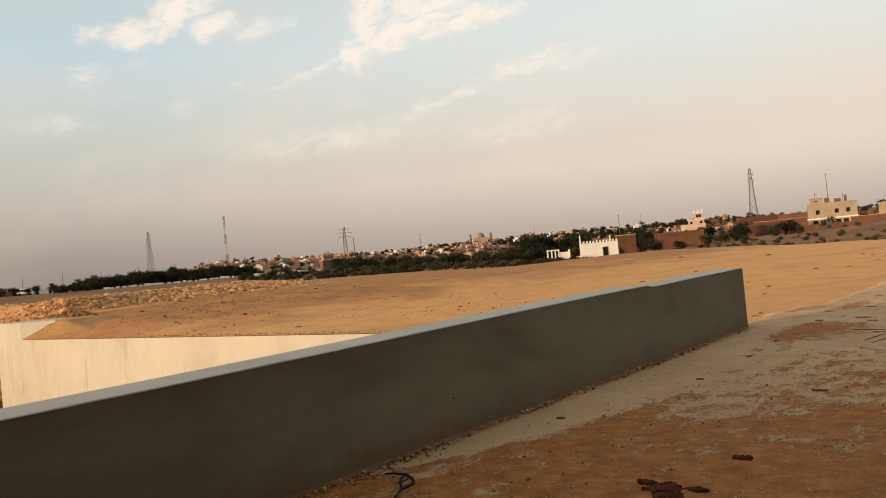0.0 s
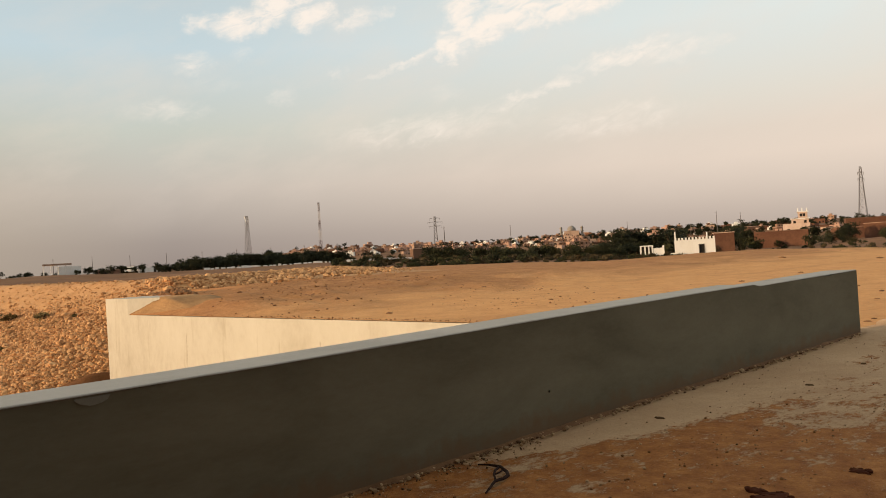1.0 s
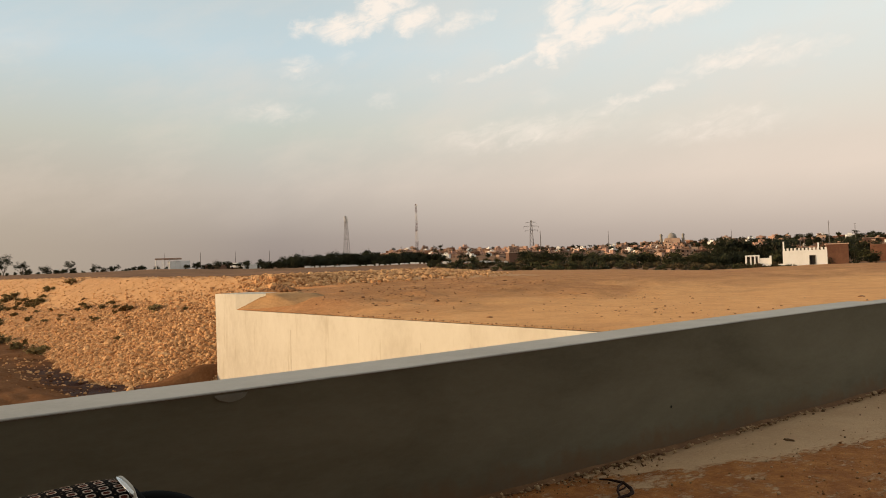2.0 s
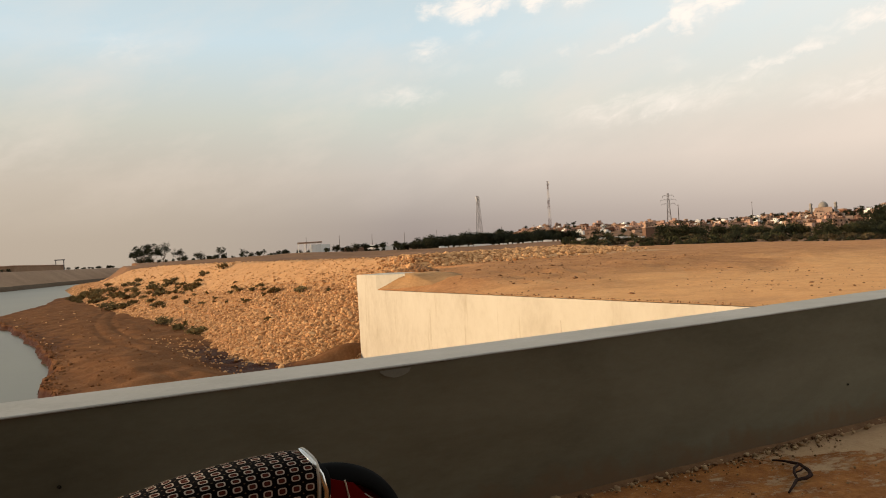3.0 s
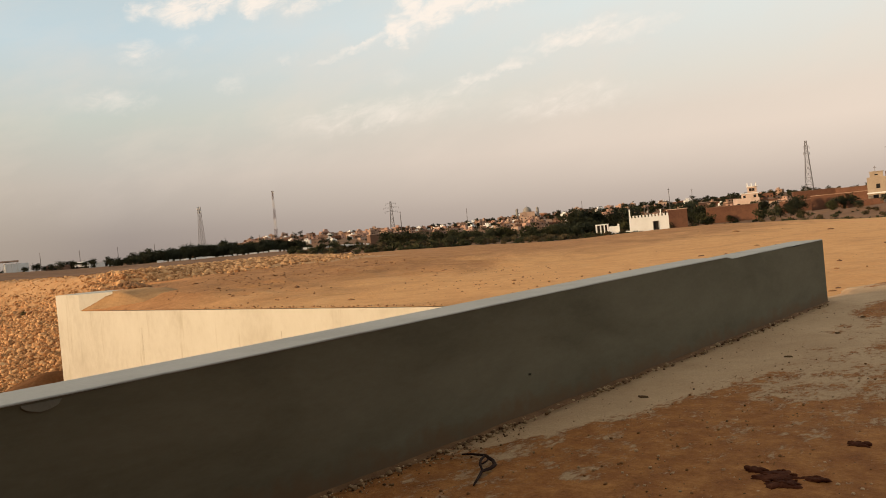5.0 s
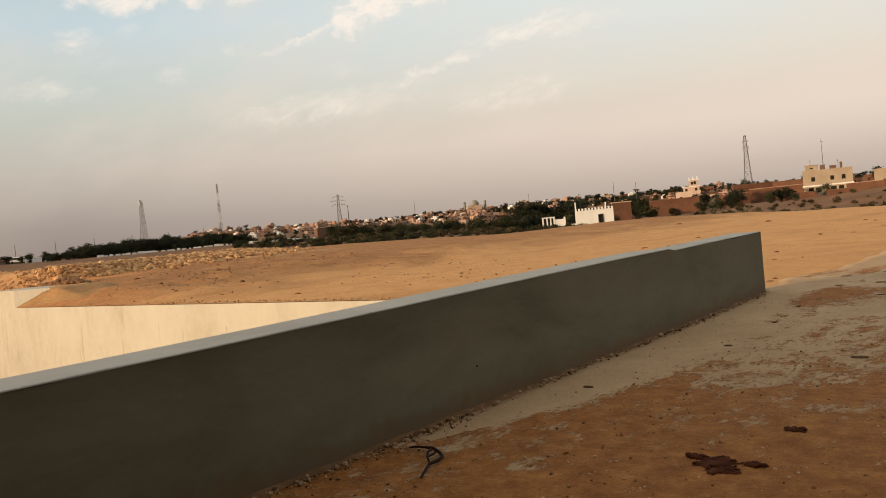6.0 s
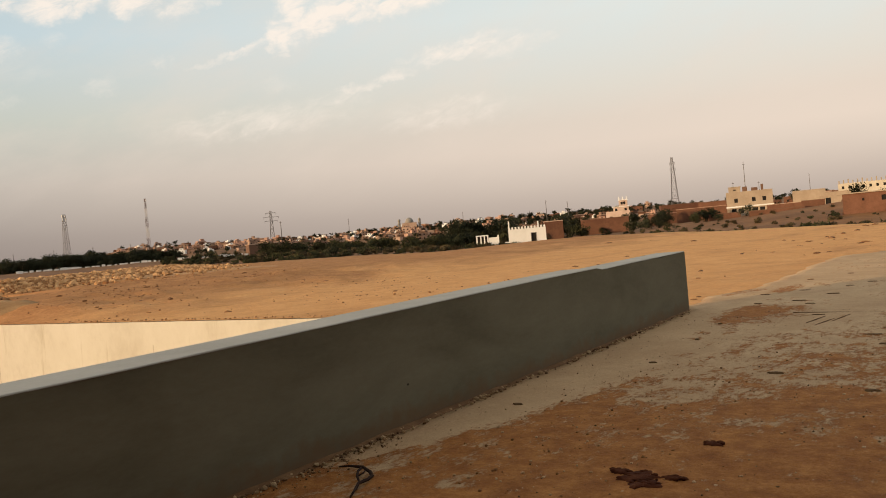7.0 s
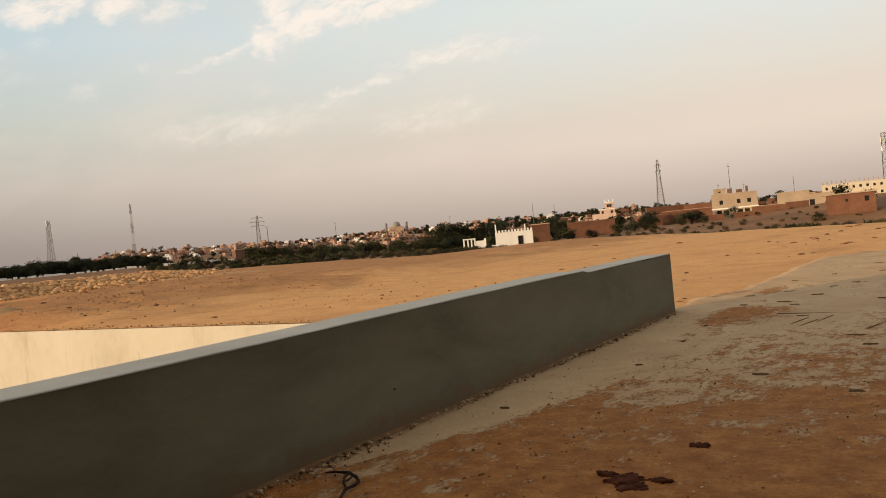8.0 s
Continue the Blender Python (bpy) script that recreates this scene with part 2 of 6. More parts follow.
splash_foot(CEMENT)
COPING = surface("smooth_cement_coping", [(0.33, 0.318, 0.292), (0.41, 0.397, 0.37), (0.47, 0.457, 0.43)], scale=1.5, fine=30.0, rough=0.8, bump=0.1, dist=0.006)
WHITEWALL = surface("pale_cast_concrete", [(0.43, 0.382, 0.312), (0.545, 0.502, 0.425), (0.605, 0.566, 0.49)], scale=0.35, fine=4.0, rough=0.85, bump=0.15, dist=0.015, stretch=(1, 1, 0.7), fine_amount=0.3)


def drip_streaks(m):
    """Faint brown drips and blotches that run down a cast wall from its top."""
    t = m.node_tree
    b = t.nodes["Principled BSDF"]
    clean = b.inputs["Base Color"].links[0].from_socket
    mp = t.nodes.new("ShaderNodeMapping")
    mp.inputs["Scale"].default_value = (2.2, 2.2, 0.22)
    t.links.new(t.nodes.new("ShaderNodeTexCoord").outputs["Object"], mp.inputs[0])
    drip = node(t, "ShaderNodeTexNoise", Vector=mp.outputs[0], Scale=1.0, Detail=5.0, Roughness=0.65).outputs[0]
    t.links.new(blend(t, ramp(t, drip, [(0.60, 0.0), (0.74, 0.55)]), clean, (0.30, 0.235, 0.15)), b.inputs["Base Color"])


drip_streaks(WHITEWALL)
SCRUB = surface("dry_scrub_leaf", [(0.080, 0.055, 0.018), (0.145, 0.100, 0.034), (0.22, 0.152, 0.058)], scale=2.0, fine=9, island=0.3, bump=0)
LEAF = surface("dark_green_leaf", [(0.010, 0.012, 0.004), (0.020, 0.023, 0.008), (0.040, 0.042, 0.016)], scale=0.6, fine=4, island=0.25, per_object=0.0, bump=0)
BARK = surface("tree_bark", [(0.06, 0.045, 0.03), (0.12, 0.09, 0.06)], scale=3, fine=20, bump=0.5)


def deck_material():
    """Concrete slab with trodden brown silt over it, thinner near the far slab and beside the parapet."""
    m = bpy.data.materials.new("dusty_concrete_deck")
    m.use_nodes = True
    t = m.node_tree
    b = t.nodes["Principled BSDF"]
    co = t.nodes.new("ShaderNodeTexCoord").outputs["Object"]
    sp = t.nodes.new("ShaderNodeSeparateXYZ")
    t.links.new(co, sp.inputs[0])
    big = node(t, "ShaderNodeTexNoise", Vector=co, Scale=0.55, Detail=9.0, Roughness=0.68, Distortion=0.4).outputs[0]
    streak_map = t.nodes.new("ShaderNodeMapping")
    streak_map.inputs["Scale"].default_value = (2.6, 1.3, 1)
    t.links.new(co, streak_map.inputs[0])
    patch = node(t, "ShaderNodeTexNoise", Vector=streak_map.outputs[0], Scale=1.6, Detail=8.0, Roughness=0.66).outputs[0]
    grain = node(t, "ShaderNodeTexNoise", Vector=co, Scale=30.0, Detail=9.0, Roughness=0.85).outputs[0]
    # silt thickness: full near the camera, thinning out along the road and close to the parapet foot
    along = ramp(t, sums(t, "DIVIDE", sums(t, "SUBTRACT", sums(t, "ADD", sp.outputs[1], sums(t, "MULTIPLY", sp.outputs[0], -0.8)), 2.0), 30.0), [(0.09, 0.52), (0.14, 0.43), (0.19, 0.38), (0.27, 0.31), (0.36, 0.235), (0.52, 0.19)])
    strip = ramp(t, sums(t, "DIVIDE", sp.outputs[1], 14.0), [(0.30, 0.05), (0.365, 0.42), (0.46, 0.86), (0.63, 1.0), (0.80, 0.75), (1.0, 0.80)])
    foot = ramp(t, sums(t, "DIVIDE", sums(t, "ADD", sp.outputs[0], 4.30), sums(t, "MULTIPLY", strip, 1.25)), [(0.04, 0.14), (0.62, 0.20), (1.0, 0.0)])
    foot = sums(t, "MULTIPLY", foot, ramp(t, sums(t, "DIVIDE", sp.outputs[1], 10.0), [(0.42, 0.0), (0.54, 1.0)]))
    end_x, end_y = sums(t, "ADD", sp.outputs[0], 3.3), sums(t, "SUBTRACT", sp.outputs[1], 13.2)
    end_far = sums(t, "DIVIDE", sums(t, "ADD", sums(t, "MULTIPLY", end_x, end_x), sums(t, "MULTIPLY", end_y, end_y)), 1.8)
    along = sums(t, "ADD", along, ramp(t, end_far, [(0.0, 0.26), (1.0, 0.0)]))
    edge_x, edge_y = sums(t, "ADD", sp.outputs[0], 3.9), sums(t, "MULTIPLY", sums(t, "SUBTRACT", sp.outputs[1], 16.9), 0.6)
    along = sums(t, "ADD", along, ramp(t, sums(t, "ADD", sums(t, "MULTIPLY", edge_x, edge_x), sums(t, "MULTIPLY", edge_y, edge_y)), [(0.0, 0.30), (0.9, 0.0)]))
    fleck = node(t, "ShaderNodeTexNoise", Vector=streak_map.outputs[0], Scale=7.0, Detail=6.0, Roughness=0.7).outputs[0]
    along = sums(t, "ADD", along, sums(t, "MULTIPLY", sums(t, "SUBTRACT", fleck, 0.5), 0.50))
    thick = sums(t, "SUBTRACT", sums(t, "ADD", along, sums(t, "MULTIPLY", sums(t, "ADD", big, sums(t, "MULTIPLY", patch, 0.92)), 0.62)), foot)
    mask = ramp(t, sums(t, "ADD", thick, sums(t, "MULTIPLY", grain, 0.10)), [(0.93, 0.10), (1.0, 1.0)])
    slab = ramp(t, sums(t, "ADD", sums(t, "MULTIPLY", big, 0.6), sums(t, "MULTIPLY", grain, 0.4)), [(0.38, (0.46, 0.29, 0.160)), (0.62, (0.68, 0.469, 0.280))])
    silt = ramp(t, sums(t, "ADD", sums(t, "MULTIPLY", node(t, "ShaderNodeTexNoise", Vector=co, Scale=4.5, Detail=8.0, Roughness=0.7).outputs[0], 0.6), sums(t, "MULTIPLY", grain, 0.4)), [(0.36, (0.202, 0.0663, 0.0154)), (0.5, (0.363, 0.137, 0.035)), (0.64, (0.554, 0.244, 0.0689))])
    t.links.new(blend(t, mask, slab, silt), b.inputs["Base Color"])
    b.inputs["Roughness"].default_value = 0.9
    b.inputs["Specular IOR Level"].default_value = 0.25
    clump = node(t, "ShaderNodeTexNoise", Vector=co, Scale=14.0, Detail=5.0, Roughness=0.6).outputs[0]
    h = sums(t, "ADD", sums(t, "ADD", sums(t, "MULTIPLY", mask, 0.15), grain), sums(t, "MULTIPLY", sums(t, "MULTIPLY", clump, mask), 1.6))
    t.links.new(node(t, "ShaderNodeBump", Strength=0.7, Distance=0.02, Height=h).outputs[0], b.inputs["Normal"])
    return m


DECK = deck_material()


def water_material():
    m = bpy.data.materials.new("silty_canal_water")
    m.use_nodes = True
    t = m.node_tree
    b = t.nodes["Principled BSDF"]
    co = t.nodes.new("ShaderNodeTexCoord").outputs["Object"]
    mp = t.nodes.new("ShaderNodeMapping")
    mp.inputs["Scale"].default_value = (0.35, 1.0, 1)
    t.links.new(co, mp.inputs[0])
    n1 = node(t, "ShaderNodeTexNoise", Vector=mp.outputs[0], Scale=0.9, Detail=4.0).outputs[0]
    n2 = node(t, "ShaderNodeTexNoise", Vector=co, Scale=0.02, Detail=3.0).outputs[0]
    t.links.new(ramp(t, n2, [(0.35, (0.075, 0.070, 0.034)), (0.65, (0.105, 0.098, 0.05))]), b.inputs["Base Color"])
    b.inputs["Roughness"].default_value = 0.28
    b.inputs["Specular IOR Level"].default_value = 0.4
    b.inputs["IOR"].default_value = 1.33
    t.links.new(node(t, "ShaderNodeBump", Strength=0.25, Distance=0.06, Height=n1).outputs[0], b.inputs["Normal"])
    return m


WATER = water_material()

# ---- mesh helpers ----


def part(name, bm, material, parent=None, label="", smooth=False):
    """Links a bmesh as one mesh object, under a thing or a part if one is given."""
    me = bpy.data.meshes.new(name)
    bm.to_mesh(me)
    bm.free()
    me.materials.append(material)
    if smooth:
        me.polygons.foreach_set("use_smooth", [True] * len(me.polygons))
    ob = new(name, me)
    if parent is not None:
        ob.parent = parent
    if label:
        tagged(ob, label)
    return ob


def raw(name, verts, faces, material, parent=None, smooth=False):
    me = bpy.data.meshes.new(name)
    me.from_pydata([tuple(v) for v in verts], [], [tuple(f) for f in faces])
    me.materials.append(material)
    if smooth:
        me.polygons.foreach_set("use_smooth", [True] * len(me.polygons))
    me.update()
    ob = new(name, me)
    if parent is not None:
        ob.parent = parent
    return ob


def box(bm, x0, y0, z0, x1, y1, z1, bevel=0.0, m=None):
    """Adds a box, bevelled if asked, to bm."""
    made = bmesh.ops.create_cube(bm, size=1.0)["verts"]
    for v in made:
        v.co = Vector(((x0 + x1) / 2 + v.co.x * (x1 - x0), (y0 + y1) / 2 + v.co.y * (y1 - y0), (z0 + z1) / 2 + v.co.z * (z1 - z0)))
    if bevel:
        edges = list({e for v in made for e in v.link_edges})
        got = bmesh.ops.bevel(bm, geom=edges, offset=bevel, segments=2, affect="EDGES", profile=0.6)
        made = list({v for f in got["faces"] for v in f.verts} | {v for v in made if v.is_valid})
    if m is not None:
        bmesh.ops.transform(bm, matrix=m, verts=[v for v in made if v.is_valid])
    return made


def tube(bm, pts, radius, sides=8, closed=False):
    """Sweeps a round section along points; radius is one number or one a point."""
    pts = [Vector(p) for p in pts]
    rad = radius if isinstance(radius, (list, tuple)) else [radius] * len(pts)
    rings, side = [], None
    for i, p in enumerate(pts):
        a, b = pts[i - 1] if i or closed else p, pts[(i + 1) % len(pts)] if i < len(pts) - 1 or closed else p
        d = (b - a).normalized()
        if side is None:
            side = d.orthogonal().normalized()
        side = (side - d * side.dot(d)).normalized()
        other = d.cross(side)
        rings.append([bm.verts.new(p + (side * math.cos(k) + other * math.sin(k)) * rad[i]) for k in (2 * math.pi * j / sides for j in range(sides))])
    for i in range(len(rings) - (0 if closed else 1)):
        r, q = rings[i], rings[(i + 1) % len(rings)]
        for j in range(sides):
            bm.faces.new((r[j], r[(j + 1) % sides], q[(j + 1) % sides], q[j]))
    if not closed:
        bm.faces.new(rings[0][::-1])
        bm.faces.new(rings[-1])


def empty(name, label, category, group="", kind="", at=(0, 0, 0)):
    ob = new(name)
    ob.empty_display_size = 0.2
    ob.location = at
    return tagged(ob, label, category, group, kind)


def smoothstep(a, b, x):
    k = np.clip((x - a) / (b - a), 0, 1)
    return k * k * (3 - 2 * k)


def value_noise(x, y, seed=0):
    """Smooth noise on numpy grids, from -1 to 1."""
    x, y = np.asarray(x, float), np.asarray(y, float)
    xi, yi = np.floor(x).astype(np.int64), np.floor(y).astype(np.int64)
    fx, fy = x - xi, y - yi
    fx, fy = fx * fx * (3 - 2 * fx), fy * fy * (3 - 2 * fy)

    def lattice(i, j):
        h = (i * 374761393 + j * 668265263 + seed * 1442695041) & 0x7FFFFFFF
        h = ((h ^ (h >> 13)) * 1274126177) & 0x7FFFFFFF
        return (h ^ (h >> 16)) % 65536 / 32768.0 - 1
    a, b, c, d = lattice(xi, yi), lattice(xi + 1, yi), lattice(xi, yi + 1), lattice(xi + 1, yi + 1)
    return (a * (1 - fx) + b * fx) * (1 - fy) + (c * (1 - fx) + d * fx) * fy


# ---- the lie of the land ----
WATER_Z = -4.2
# crest of the stone embankment: along the river, then turning away from it
CREST = [(-330, 24, -2.5), (-242, 24, -0.9), (-216, 24, 0.35), (-195, 24, 1.3), (-170, 24, 1.9), (-140, 24, 2.13), (-102, 24, 1.9), (-79, 24, 1.7), (-63, 24, 1.52), (-50, 24, 1.46), (-47.0, 24.0, 1.44), (-49.5, 32, 1.42), (-66, 50, 1.40), (-70, 55, 1.1)]


def wall_line(x):
    """Front of the abutment wing wall, which runs away from the road's edge."""
    return 14.1 - 0.0473 * (x + 4.8)


def crest_at(x, y):
    """Distance from the embankment's crest line and the crest's height there."""
    best, height = np.full(np.shape(x), 1e9), np.zeros(np.shape(x))
    for (ax, ay, az), (bx, by, bz) in zip(CREST, CREST[1:]):
        ux, uy = bx - ax, by - ay
        s = np.clip(((x - ax) * ux + (y - ay) * uy) / (ux * ux + uy * uy), 0, 1)
        d = np.hypot(x - ax - s * ux, y - ay - s * uy)
        height = np.where(d < best, az + s * (bz - az), height)
        best = np.minimum(best, d)
    return best, height


def field_height(x, y):
    """The made ground behind the wing wall: level by the road, higher towards the embankment, falling off at its far edge."""
    az = np.degrees(np.arctan2(-x, y))
    r = np.hypot(x, y)
    rise = (0.42 + 0.43 * smoothstep(62, 95, r)) * smoothstep(-26, -50, x) * smoothstep(33, 49, az) * np.clip((y - wall_line(x)) / 6, 0, 1)
    rise = rise + 0.60 * smoothstep(-19, -35.0, x) * np.clip((y - wall_line(x)) / 1.9, 0, 1) * (1 - smoothstep(-39, -50, x))
    lump = 0.015 * value_noise(x / 3.0, y / 3.0, 1) + 0.012 * value_noise(x / 0.9, y / 0.9, 2) + 0.012 * value_noise(x / 17, y / 17, 3) * smoothstep(20, 60, r)
    turned = smoothstep(-18, -28, x) * (1 - smoothstep(30, 48, y)) + 0.35
    lump = lump + turned * (0.15 * np.maximum(0, value_noise(x / 1.1, y / 0.9, 8) - 0.25) + 0.025 * value_noise(x / 0.5, y / 0.5, 9))
    z = np.maximum(rise, 0) + lump * smoothstep(0.1, 4, y - wall_line(x)) * (1 - 0.85 * smoothstep(-9, -5, x) * (1 - smoothstep(30, 38, y)))
    rim = np.interp(az, EDGE_AZ, EDGE_R) * (1 + 0.04 * value_noise(az / 3.0, az * 0, 5))
    # beyond the rim: a low scrubby flat, rising to the town's hill
    rim_el = np.interp(az, [4.5, 10, 17, 25, 32, 35, 40.6, 46.5, 53], [-0.0257, -0.0224, -0.0195, -0.0194, -0.0147, -0.0123, -0.0080, -0.0055, -0.004]) - 0.003
    flat_el = np.interp(az, [0, 4, 8, 14, 20, 26.5, 32, 38, 45, 52, 60, 66, 71, 75, 80, 90], [0.006, 0.005, 0.001, -0.006, -0.0115, -0.0141, -0.0105, -0.006, 0.0005, 0.004, 0.0048, 0.0054, 0.0095, 0.0085, 0.007, 0.007])
    town_el = np.interp(az, [-20, 0, 15, 20, 30, 37, 42, 46, 50, 53, 56, 59, 64], [0.004, 0.012, 0.015, 0.0195, 0.0195, 0.0190, 0.0172, 0.0180, 0.0205, 0.0228, 0.0205, 0.0130, 0.0085])
    q = np.clip((r - 150) / 50, 0, 1)
    el = np.where(r < 200, rim_el + (flat_el - rim_el) * q, np.where(r < 320, flat_el + (0.45 * flat_el + 0.55 * 0.008 - flat_el) * (r - 200) / 120, 0))
    mid_el = 0.45 * flat_el + 0.55 * 0.008
    el = np.where(r >= 320, mid_el + (town_el - mid_el) * np.clip((r - 320) / 360, 0, 1), el)
    low = 1.6 + np.minimum(r, 680) * el + 0.2 * value_noise(x / 9, y / 9, 7)
    low = np.where(r < 160, np.minimum(low, z - 0.5), low)
    return z + (low - z) * smoothstep(0, 1, (r - rim) / 14)


EDGE_AZ = [-40, 0, 4.5, 10, 17, 25, 32, 35, 40, 46, 53, 60]
EDGE_R = [60, 60, 64, 73, 84, 86, 106, 118, 128, 120, 112, 105]


def land_height(x, y):
    d, top = crest_at(x, y)
    # steep on the water side, a broad gentle back where the facing turns inland
    stone = top - np.maximum(d - 1.2, 0) * (0.47 - 0.385 * smoothstep(-2.5, 6.0, y - 24.0 + 0.05 * (x + 47)) * smoothstep(-84, -72, x))
    stone = stone + 0.06 * value_noise(x / 1.1, y / 1.1, 11)
    f = field_height(x, y)
    f = np.where(x < -38.45, f - 0.75 * np.maximum(0, 23.0 - y), f)
    # past the embankment's end the river bends round behind it
    f = np.where((x < -192) & (y < 26 + (-195 - x) * 0.13), -7.0, f)
    return np.maximum(f, stone), stone > f


def stretch(a, b, first, growth, biggest=1e9):
    """Coordinates from a to b with steps that grow."""
    out, step, way = [a], first, 1 if b > a else -1
    while (b - out[-1]) * way > step:
        out.append(out[-1] + step * way)
        step = min(step * growth, biggest)
    return out + [b]


def build_land():
    xs = sorted(set(stretch(-38.5, -4500, 0.5, 1.018) + stretch(-38.5, 24, 0.5, 1.0) + stretch(24, 4500, 0.6, 1.06)))
    ys = sorted(set([-14 + 0.5 * i for i in range(28)] + stretch(0.0, 4800, 0.28, 1.018)))
    X, V = np.meshgrid(np.array(xs), np.array(ys), indexing="ij")
    L = 14.1 - 0.0473 * (np.clip(X, -250, 4) + 4.8)
    Y = L + V
    Z, stony = land_height(X, Y)
    Z = np.maximum(Z, -7.0)
    # right of the road the sheet lies below the slab
    road = (X > np.interp(Y, [13.9, 16, 18, 27, 28.3, 28.4], [-4.3, -4.2, -3.7, -3.3, -2.2, 9])) & (X < 9) & (Y < 30)
    Z = np.where(road, np.minimum(Z, 0.0) - 0.05, Z)
    nx, ny = X.shape
    verts = np.stack([X, Y, Z], -1).reshape(-1, 3)
    far_out = np.hypot(X, Y) > np.interp(np.degrees(np.arctan2(-X, Y)), EDGE_AZ, EDGE_R) + 9
    faces, rocky = [], []
    for i in range(nx - 1):
        for j in range(ny - 1):
            if ys[j] < 0 and xs[i + 1] > -38.45:
                continue
            a = i * ny + j
            faces.append((a, a + ny, a + ny + 1, a + 1))
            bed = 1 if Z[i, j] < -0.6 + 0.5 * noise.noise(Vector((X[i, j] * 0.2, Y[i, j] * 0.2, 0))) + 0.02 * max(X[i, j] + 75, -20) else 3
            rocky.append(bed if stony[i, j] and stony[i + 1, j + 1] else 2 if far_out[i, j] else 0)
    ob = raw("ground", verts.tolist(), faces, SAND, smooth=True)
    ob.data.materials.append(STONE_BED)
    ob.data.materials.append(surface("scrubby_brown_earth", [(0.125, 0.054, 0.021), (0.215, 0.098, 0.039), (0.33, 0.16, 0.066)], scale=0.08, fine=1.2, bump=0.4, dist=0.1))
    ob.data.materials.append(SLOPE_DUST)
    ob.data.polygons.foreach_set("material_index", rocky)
    return tagged(ob, "ochre sandy made ground running out to open land", "ground", kind="structure")


build_land()

# the mud spit at the foot of the embankment
SHORE = [(-200, 9.5), (-165, 6.0), (-140, 1.0), (-126, -2.0), (-112, -1.2), (-90, 0.6), (-72, 1.7), (-60, 2.1), (-55, 2.0), (-49, 1.8), (-43.5, 0.8), (-38.2, 1.4), (-34, 3.0), (-30, 7.5), (-26, 13.0), (-22, 15.5)]


def spit_height(x, y):
    sx, sy = zip(*SHORE)
    edge = np.interp(x, sx, sy) + 0.35 * value_noise(x / 2.6, y / 3.0, 21) + 0.22 * value_noise(x / 0.9, y / 0.9, 22)
    d = y - edge
    bank = smoothstep(0.0, 0.22, d) * 0.55 + smoothstep(0.3, 2.0, d) * 0.05 + smoothstep(1.0, 7, d) * 0.3
    mound = 0.45 * np.exp(-((x + 47) / 9) ** 2 - ((y - 5) / 2.6) ** 2)
    ruts = -0.09 * (np.exp(-((y - 7.0 - 0.08 * (x + 50) - 0.02 * (x + 50) ** 2 / 8) / 0.22) ** 2) + np.exp(-((y - 8.5 - 0.08 * (x + 50) - 0.02 * (x + 50) ** 2 / 8) / 0.22) ** 2))
    trough = -0.55 * smoothstep(7.0, 10.5, y) * smoothstep(-66, -48, x)
    mound = mound + trough + 1.1 * np.exp(-((x + 38.5) / 3.2) ** 2 - ((y - 15.6) / 2.4) ** 2) * smoothstep(-38.5, -39.3, x)
    return WATER_Z - 0.5 + np.where(d > 0, 0.5, 0) * smoothstep(-0.4, 0.1, d) + bank + mound + ruts + (0.09 * value_noise(x / 1.3, y / 1.3, 23) + 0.07 * value_noise(x / 0.5, y / 0.5, 24)) * smoothstep(0, 1.5, d)


def build_spit():
    xs, ys = np.arange(-200, -21.9, 0.35), np.arange(-6, 20, 0.22)
    X, Y = np.meshgrid(xs, ys, indexing="ij")
    Z = spit_height(X, Y)
    Z = np.where((Y > wall_line(X) + 0.2) & (X > -38.5), np.minimum(Z, -4.0), Z)
    nx, ny = X.shape
    faces = [(i * ny + j, i * ny + ny + j, i * ny + ny + j + 1, i * ny + j + 1) for i in range(nx - 1) for j in range(ny - 1)]
    ob = raw("mud_bank", np.stack([X, Y, Z], -1).reshape(-1, 3).tolist(), faces, MUD, smooth=True)
    tagged(ob, "reddish-brown silt bank with wheel ruts beside the water", "mud bank", kind="structure")


build_spit()

# water, river bed and the opposite bank
w = bmesh.new()
bmesh.ops.create_grid(w, x_segments=2, y_segments=2, size=0.5, matrix=Matrix.Translation((-900, -20, WATER_Z)) @ Matrix.Diagonal((1840, 720, 1, 1)))
tagged(part("water", w, WATER), "calm pale grey-green canal water", "water", kind="structure")
EARTH_FAR = surface("far_earth_bank", [(0.20, 0.122, 0.074), (0.275, 0.172, 0.106), (0.34, 0.22, 0.14)], scale=0.05, fine=0.6, bump=0.3, dist=0.2)


